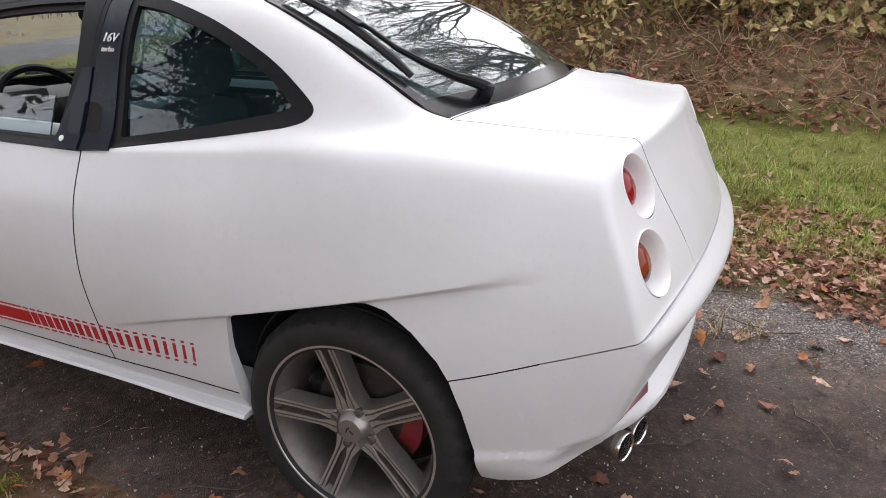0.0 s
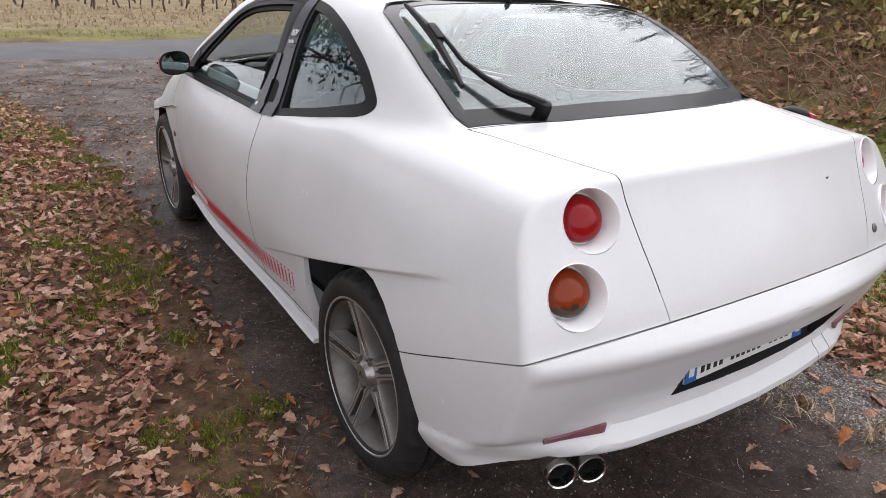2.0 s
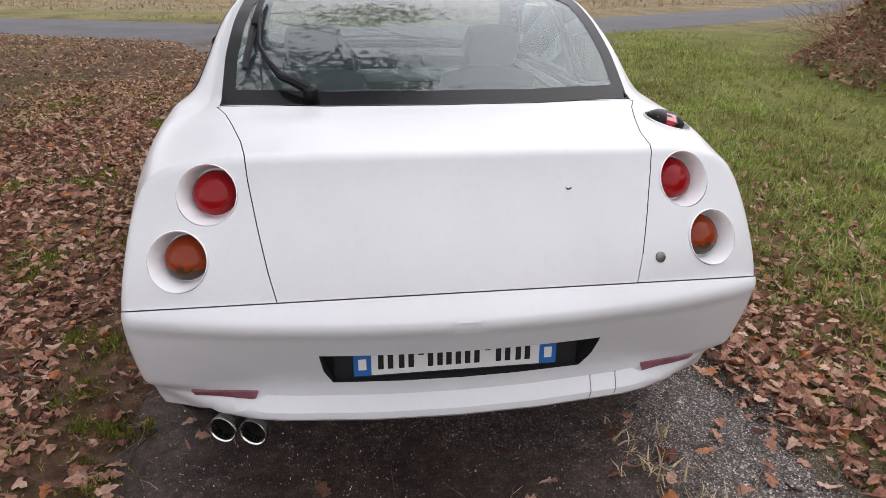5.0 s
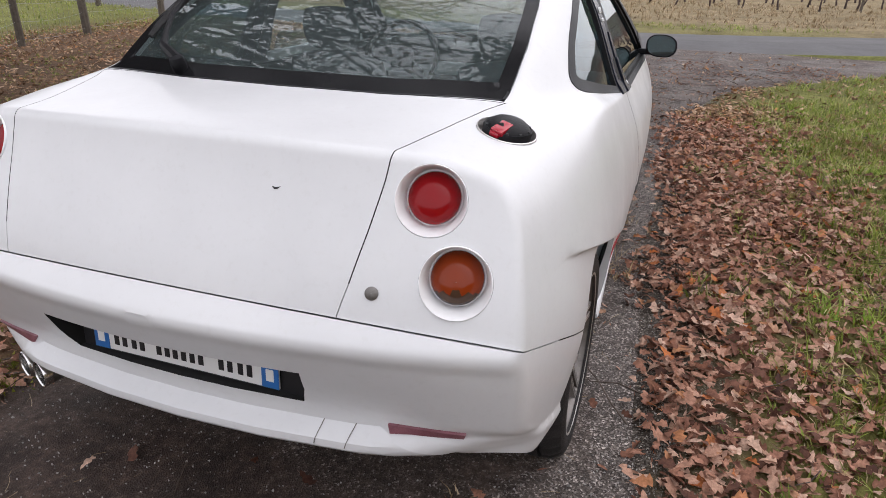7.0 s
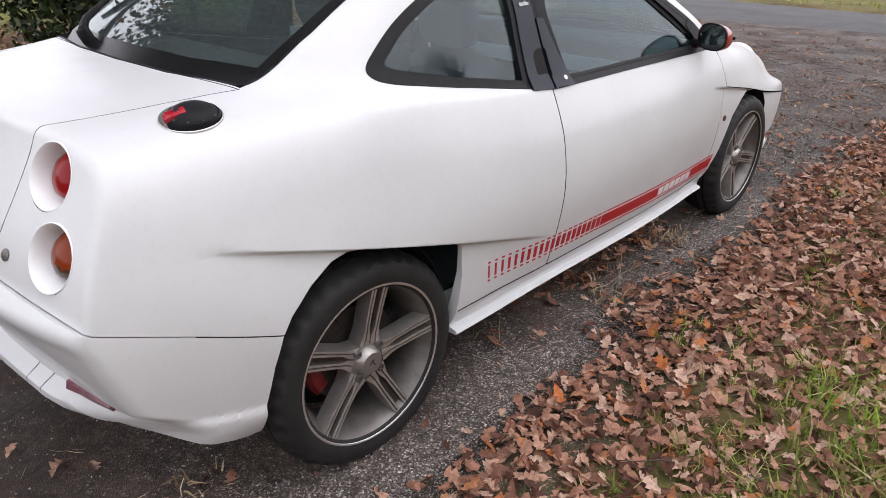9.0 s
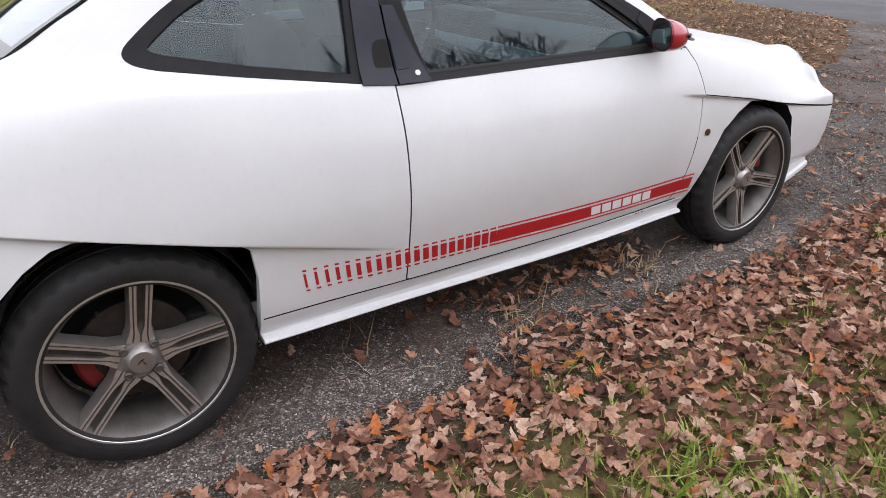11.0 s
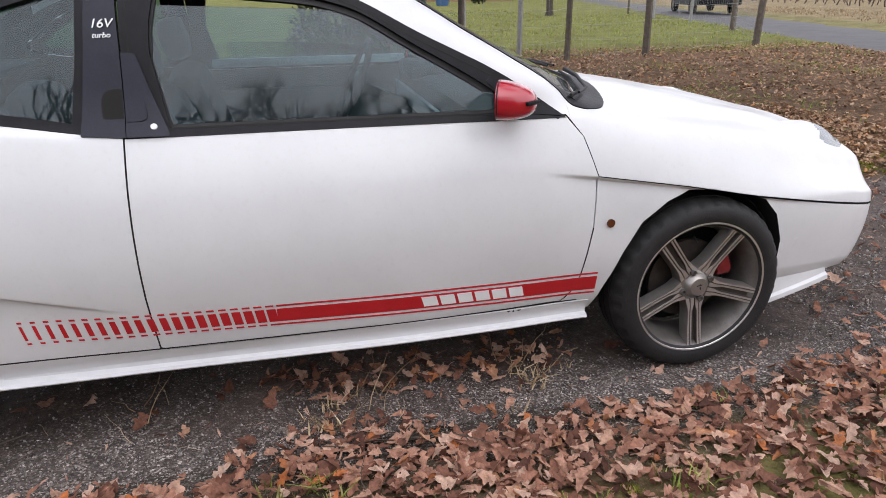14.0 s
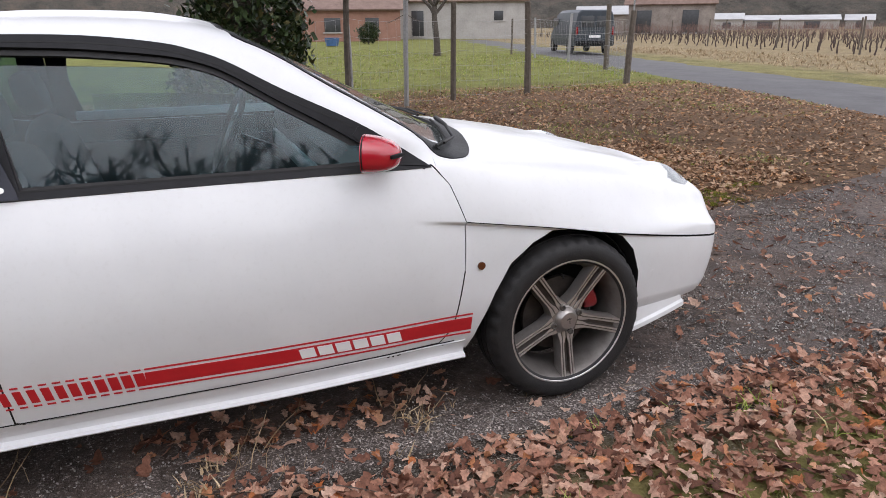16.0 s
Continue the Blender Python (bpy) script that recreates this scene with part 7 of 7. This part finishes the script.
def canes(seed):
    """Thin upright shoots over half a metre of a vine row."""
    r = np.random.default_rng(seed)
    pts, faces = [], []
    for _ in range(9):
        x, y, dx, dy, h, w = r.uniform(-0.55, 0.55), r.normal(0, 0.05), r.normal(0, 0.12), r.normal(0, 0.08), r.uniform(1.0, 1.4), 0.006
        i = len(pts)
        pts += [(x - w, y, 0.66), (x + w, y, 0.66), (x + dx + 0.4 * w, y + dy, h), (x + dx - 0.4 * w, y + dy, h)]
        faces.append((i, i + 1, i + 2, i + 3))
    return np.array(pts), np.array(faces)


CANE = mottled("vine_cane_bark", (0.13, 0.075, 0.062), (0.24, 0.15, 0.125), 6, 0.9, 0.1)
scattered("vine_canes", [canes(k) for k in range(6)], sp, rng.uniform(0.9, 1.1, n), np.c_[np.zeros((n, 2)), np.full(n, -0.226)], CANE, "reddish bare canes above the vine stems", "vines")
for k in range(26):
    j = k % 3
    x = -66 + 4.0 * k
    b = bmesh.new()
    add_tube(b, [(0, 0, -0.1), (0.02, 0, 0.8), (0.03 * math.sin(k), 0, 1.55)], [0.045, 0.042, 0.04], 6)
    ob = thing("vine_post", b, WOOD, "grey wooden post in the vine rows", "post", "vine posts")
    ob.location = (x, vine_line(x) + 12.4 + 2.1 * j, 0.02)

# ---- buildings far off ----
PLASTER = mottled("pale_render", (0.27, 0.26, 0.24), (0.40, 0.385, 0.36), 0.8, 0.9, 0.2)
BRICK = mottled("orange_brick", (0.20, 0.105, 0.075), (0.29, 0.16, 0.12), 1.5, 0.9, 0.2)
TILE = mottled("old_roof_tiles", (0.10, 0.065, 0.052), (0.20, 0.135, 0.11), 2.0, 0.9, 0.4)
SHUTTER = mottled("window_dark", (0.02, 0.022, 0.025), (0.05, 0.052, 0.055), 3, 0.3, 0.05)
TIN = mottled("pale_sheet_roof", (0.26, 0.26, 0.265), (0.40, 0.40, 0.405), 0.6, 0.6, 0.1)


def building(spot, turn, size, roof_h, wall, roof, label, windows=(), along="x"):
    w, d, h = size
    top = thing("house", None, None, label, "house")
    top.matrix_basis = pose(*spot, 0, 0, turn)
    b = bmesh.new()
    prof = [(-d / 2, -0.3), (-d / 2, h), (0, h + roof_h), (d / 2, h), (d / 2, -0.3)]
    rings = [[b.verts.new((x, y, z)) for y, z in prof] for x in (-w / 2, w / 2)]
    for i in range(5):
        b.faces.new((rings[0][i], rings[0][(i + 1) % 5], rings[1][(i + 1) % 5], rings[1][i]))
    b.faces.new(rings[0][::-1])
    b.faces.new(rings[1])
    bmesh.ops.recalc_face_normals(b, faces=b.faces)
    part("wall", b, wall, top, smooth=20)
    for s in (-1, 1):
        b = bmesh.new()
        tilt = math.atan2(roof_h, d / 2)
        length = math.hypot(roof_h, d / 2) + 0.5
        c = Vector((0, s * (d / 4 + 0.15 * math.cos(tilt)), h + roof_h / 2 - 0.15 * math.sin(tilt) + 0.10))
        add_box(b, (w + 0.6, length, 0.14), c, 0.02, Euler((-s * tilt, 0, 0)).to_matrix())
        part("roof", b, roof, top, smooth=20)
    for x, z, ww, hh in windows:
        b = bmesh.new()
        add_box(b, (ww, 0.12, hh), (x, -d / 2 - 0.02, z), 0.02)
        win = part("window", b, SHUTTER, top)
        b = bmesh.new()
        add_box(b, (ww + 0.3, 0.16, 0.1), (x, -d / 2 - 0.04, z - hh / 2 - 0.05), 0.02)
        part("sill", b, PLASTER, win)
    return top


BARN_WOOD = mottled("old_barn_boards", (0.13, 0.105, 0.09), (0.30, 0.265, 0.235), 0.9, 0.9, 0.3)
building((-63.2, 14.0, 0), 73, (17, 9, 2.7), 1.7, BRICK, TILE, "low orange brick house with tiled roof", [(-5, 1.4, 1.4, 1.2), (-1.5, 1.1, 1.0, 2.1), (2.5, 1.4, 1.4, 1.2), (6, 1.4, 1.2, 1.2)])
building((-65.5, 31.0, 0), 64, (12.5, 11, 3.6), 2.4, PLASTER, TILE, "pale rendered farm barn with dark tiles", [(-4.4, 1.5, 1.2, 2.4), (3.6, 2.2, 0.9, 0.9)])
building((-74.2, 65.2, 0), 50, (11, 9, 3.8), 2.8, BARN_WOOD, TILE, "weathered boarded barn with open bays", [(-3.4, 1.6, 2.4, 2.8), (2.6, 1.6, 2.0, 2.8)])
building((-74.5, 54.5, 0), 55, (6, 5, 2.5), 0.9, BARN_WOOD, TIN, "open shed with sheet metal roof", [(0, 1.2, 3.0, 2.0)])
building((-113.2, 111.6, 0), 46, (8, 6, 2.1), 1.1, PLASTER, TIN, "small pale shed beyond the vines", [(1, 0.9, 1.6, 1.2)])
building((-110.4, 128.2, 0), 42, (18, 9, 1.9), 0.9, PLASTER, TIN, "long pale shed beyond the vines", [(-5, 0.9, 3, 1.4), (4, 0.9, 3, 1.4)])
building((-101.0, 137.0, 0), 38, (5, 5, 1.8), 1.0, PLASTER, TIN, "pale hut beyond the vines", [(0, 0.9, 1.2, 1.2)])

# blue tub and clipped bush on the lawn
b = bmesh.new()
add_lathe(b, [(0.001, 0.02), (0.40, 0.02), (0.47, 0.30), (0.50, 0.52), (0.52, 0.54), (0.50, 0.55), (0.46, 0.50), (0.42, 0.10), (0.001, 0.08)], "Z", (0, 0, 0), 28)
bmesh.ops.recalc_face_normals(b, faces=b.faces)
tub = thing("garden_tub", b, mottled("blue_plastic", (0.035, 0.085, 0.20), (0.06, 0.13, 0.28), 6, 0.5, 0.05), "round blue plastic tub on the lawn", "tub")
tub.location = (-44.1, 11.8, 0.02)
bush = thing("clipped_bush", None, None, "dark green rounded garden bush", "bush")
bush.location = (-47.4, 15.3, 0.0)
b = bmesh.new()
add_tube(b, [(0, 0, -0.05), (0.03, 0.02, 0.3), (-0.02, 0.05, 0.8)], [0.07, 0.05, 0.02], 7)
part("trunk", b, BARK, bush)
r = np.random.default_rng(77)
balls = []
for _ in range(260):
    d = Vector(r.normal(0, 1, 3)).normalized() * r.uniform(0.55, 0.85)
    balls.append((Vector((d.x, d.y, 0.85 + 0.95 * d.z)), None))
me = leaf_cloud(balls, 3000, 0.07, 0.12, r)
me.materials.append(IVY)
part("crown", me, None, bush)

# ---- parked van ----
VAN = mottled("van_blue_grey", (0.030, 0.037, 0.046), (0.046, 0.056, 0.067), 3, 0.55, 0.02, Specular_IOR_Level=0.3, Coat_Weight=0.12)
van = thing("van", None, None, "blue-grey delivery van standing on the lane", "van")
van.matrix_basis = pose(-26.2, 20.0, 0.03, 0, 0, 73)
b, rows = bmesh.new(), []
for x, z0, z1, w in ((-2.45, 0.42, 1.86, 0.90), (-2.40, 0.36, 1.92, 0.93), (-1.0, 0.34, 1.95, 0.95), (0.9, 0.34, 1.94, 0.95), (1.35, 0.34, 1.86, 0.94), (1.85, 0.34, 1.42, 0.92), (2.05, 0.34, 1.18, 0.90), (2.5, 0.38, 1.00, 0.82), (2.58, 0.42, 0.85, 0.76)):
    rows.append([b.verts.new((y, x, z)) for y, z in ((-w + 0.04, z0), (-w, z0 + 0.15), (-w, z0 + (z1 - z0) * 0.52), (-w + 0.14, z1 - 0.12), (-w + 0.28, z1), (w - 0.28, z1), (w - 0.14, z1 - 0.12), (w, z0 + (z1 - z0) * 0.52), (w, z0 + 0.15), (w - 0.04, z0))])
for p, q in zip(rows, rows[1:]):
    for i in range(10):
        b.faces.new((p[i], p[(i + 1) % 10], q[(i + 1) % 10], q[i]))
b.faces.new(rows[0])
b.faces.new(rows[-1][::-1])
bmesh.ops.recalc_face_normals(b, faces=b.faces)
part("body", b, VAN, van, smooth=30)
for x in (-0.36, 0.36):
    b = bmesh.new()
    add_box(b, (0.60, 0.03, 0.48), (x, -2.445, 1.42), 0.03)
    part("rear_window", b, SHUTTER, van)
for x in (-0.83, 0.83):
    b = bmesh.new()
    add_box(b, (0.10, 0.05, 0.36), (x, -2.44, 1.02), 0.02)
    part("tail_lamp", b, LENS_RED, van)
b = bmesh.new()
add_box(b, (1.80, 0.14, 0.20), (0, -2.47, 0.50), 0.04)
part("bumper", b, BLACK, van)
b = bmesh.new()
add_box(b, (0.52, 0.02, 0.11), (0, -2.475, 0.78), 0.004)
part("plate", b, WHITE, van)
for s in (-1, 1):
    b = bmesh.new()
    add_box(b, (0.02, 1.0, 0.45), (s * 0.925, 1.05, 1.38), 0.02)
    part("side_window", b, SHUTTER, van)
    for y in (-1.5, 1.6):
        b = bmesh.new()
        add_lathe(b, [(0.20, 0.10), (0.30, 0.11), (0.33, 0.08), (0.33, -0.08), (0.30, -0.11), (0.20, -0.10)], "X", (s * 0.84, y, 0.33), 24, closed=True)
        tyre = part("wheel", b, RUBBER, van)
        b = bmesh.new()
        add_lathe(b, [(0.21, 0.08), (0.10, 0.10), (0.001, 0.10)], "X", (0, 0, 0), 20)
        bmesh.ops.transform(b, matrix=Matrix.Translation((s * 0.84, y, 0.33)) @ Matrix.Diagonal((s, 1, 1, 1)), verts=b.verts)
        part("rim", b, STEEL, tyre)

# ---- wooded skyline ----
WOODS = mat("far_woods", (0.09, 0.085, 0.075), 1.0, Specular_IOR_Level=0.0)
plug(WOODS, "Base Color", ramp(WOODS, noise_of(WOODS, 0.12, 8, 0.75), (0.3, (0.045, 0.045, 0.040)), (0.5, (0.085, 0.078, 0.068)), (0.7, (0.13, 0.105, 0.085))))
bump(WOODS, noise_of(WOODS, 0.35, 6, 0.7), 1.0, 2.0)


def ridge(name, radius, height, seed, label):
    verts, faces = [], []
    n = 420
    for i in range(n):
        a = 2 * math.pi * i / n
        h = height * (0.75 + 0.35 * noise.noise(Vector((2.2 * math.cos(a), 2.2 * math.sin(a), seed))) + 0.10 * noise.noise(Vector((30 * math.cos(a), 30 * math.sin(a), seed))) + 0.05 * noise.noise(Vector((90 * math.cos(a), 90 * math.sin(a), seed))))
        for k, (rr, hh) in enumerate(((0, -1.0), (6, 0.35 * h), (14, 0.7 * h), (26, h), (60, 0.9 * h))):
            j = 2.0 * noise.noise(Vector((60 * math.cos(a), 60 * math.sin(a), seed + k)))
            verts.append(((radius + rr + j) * math.cos(a), (radius + rr + j) * math.sin(a), hh))
    for i in range(n):
        for k in range(4):
            j = (i + 1) % n
            faces.append((i * 5 + k, j * 5 + k, j * 5 + k + 1, i * 5 + k + 1))
    me = bpy.data.meshes.new(name)
    me.from_pydata(verts, [], faces)
    me.materials.append(WOODS)
    return tagged(new(name, me), label, "woods", kind="stuff")


ridge("far_woods", 260, 17, 4, "grey-brown winter woods along the skyline")
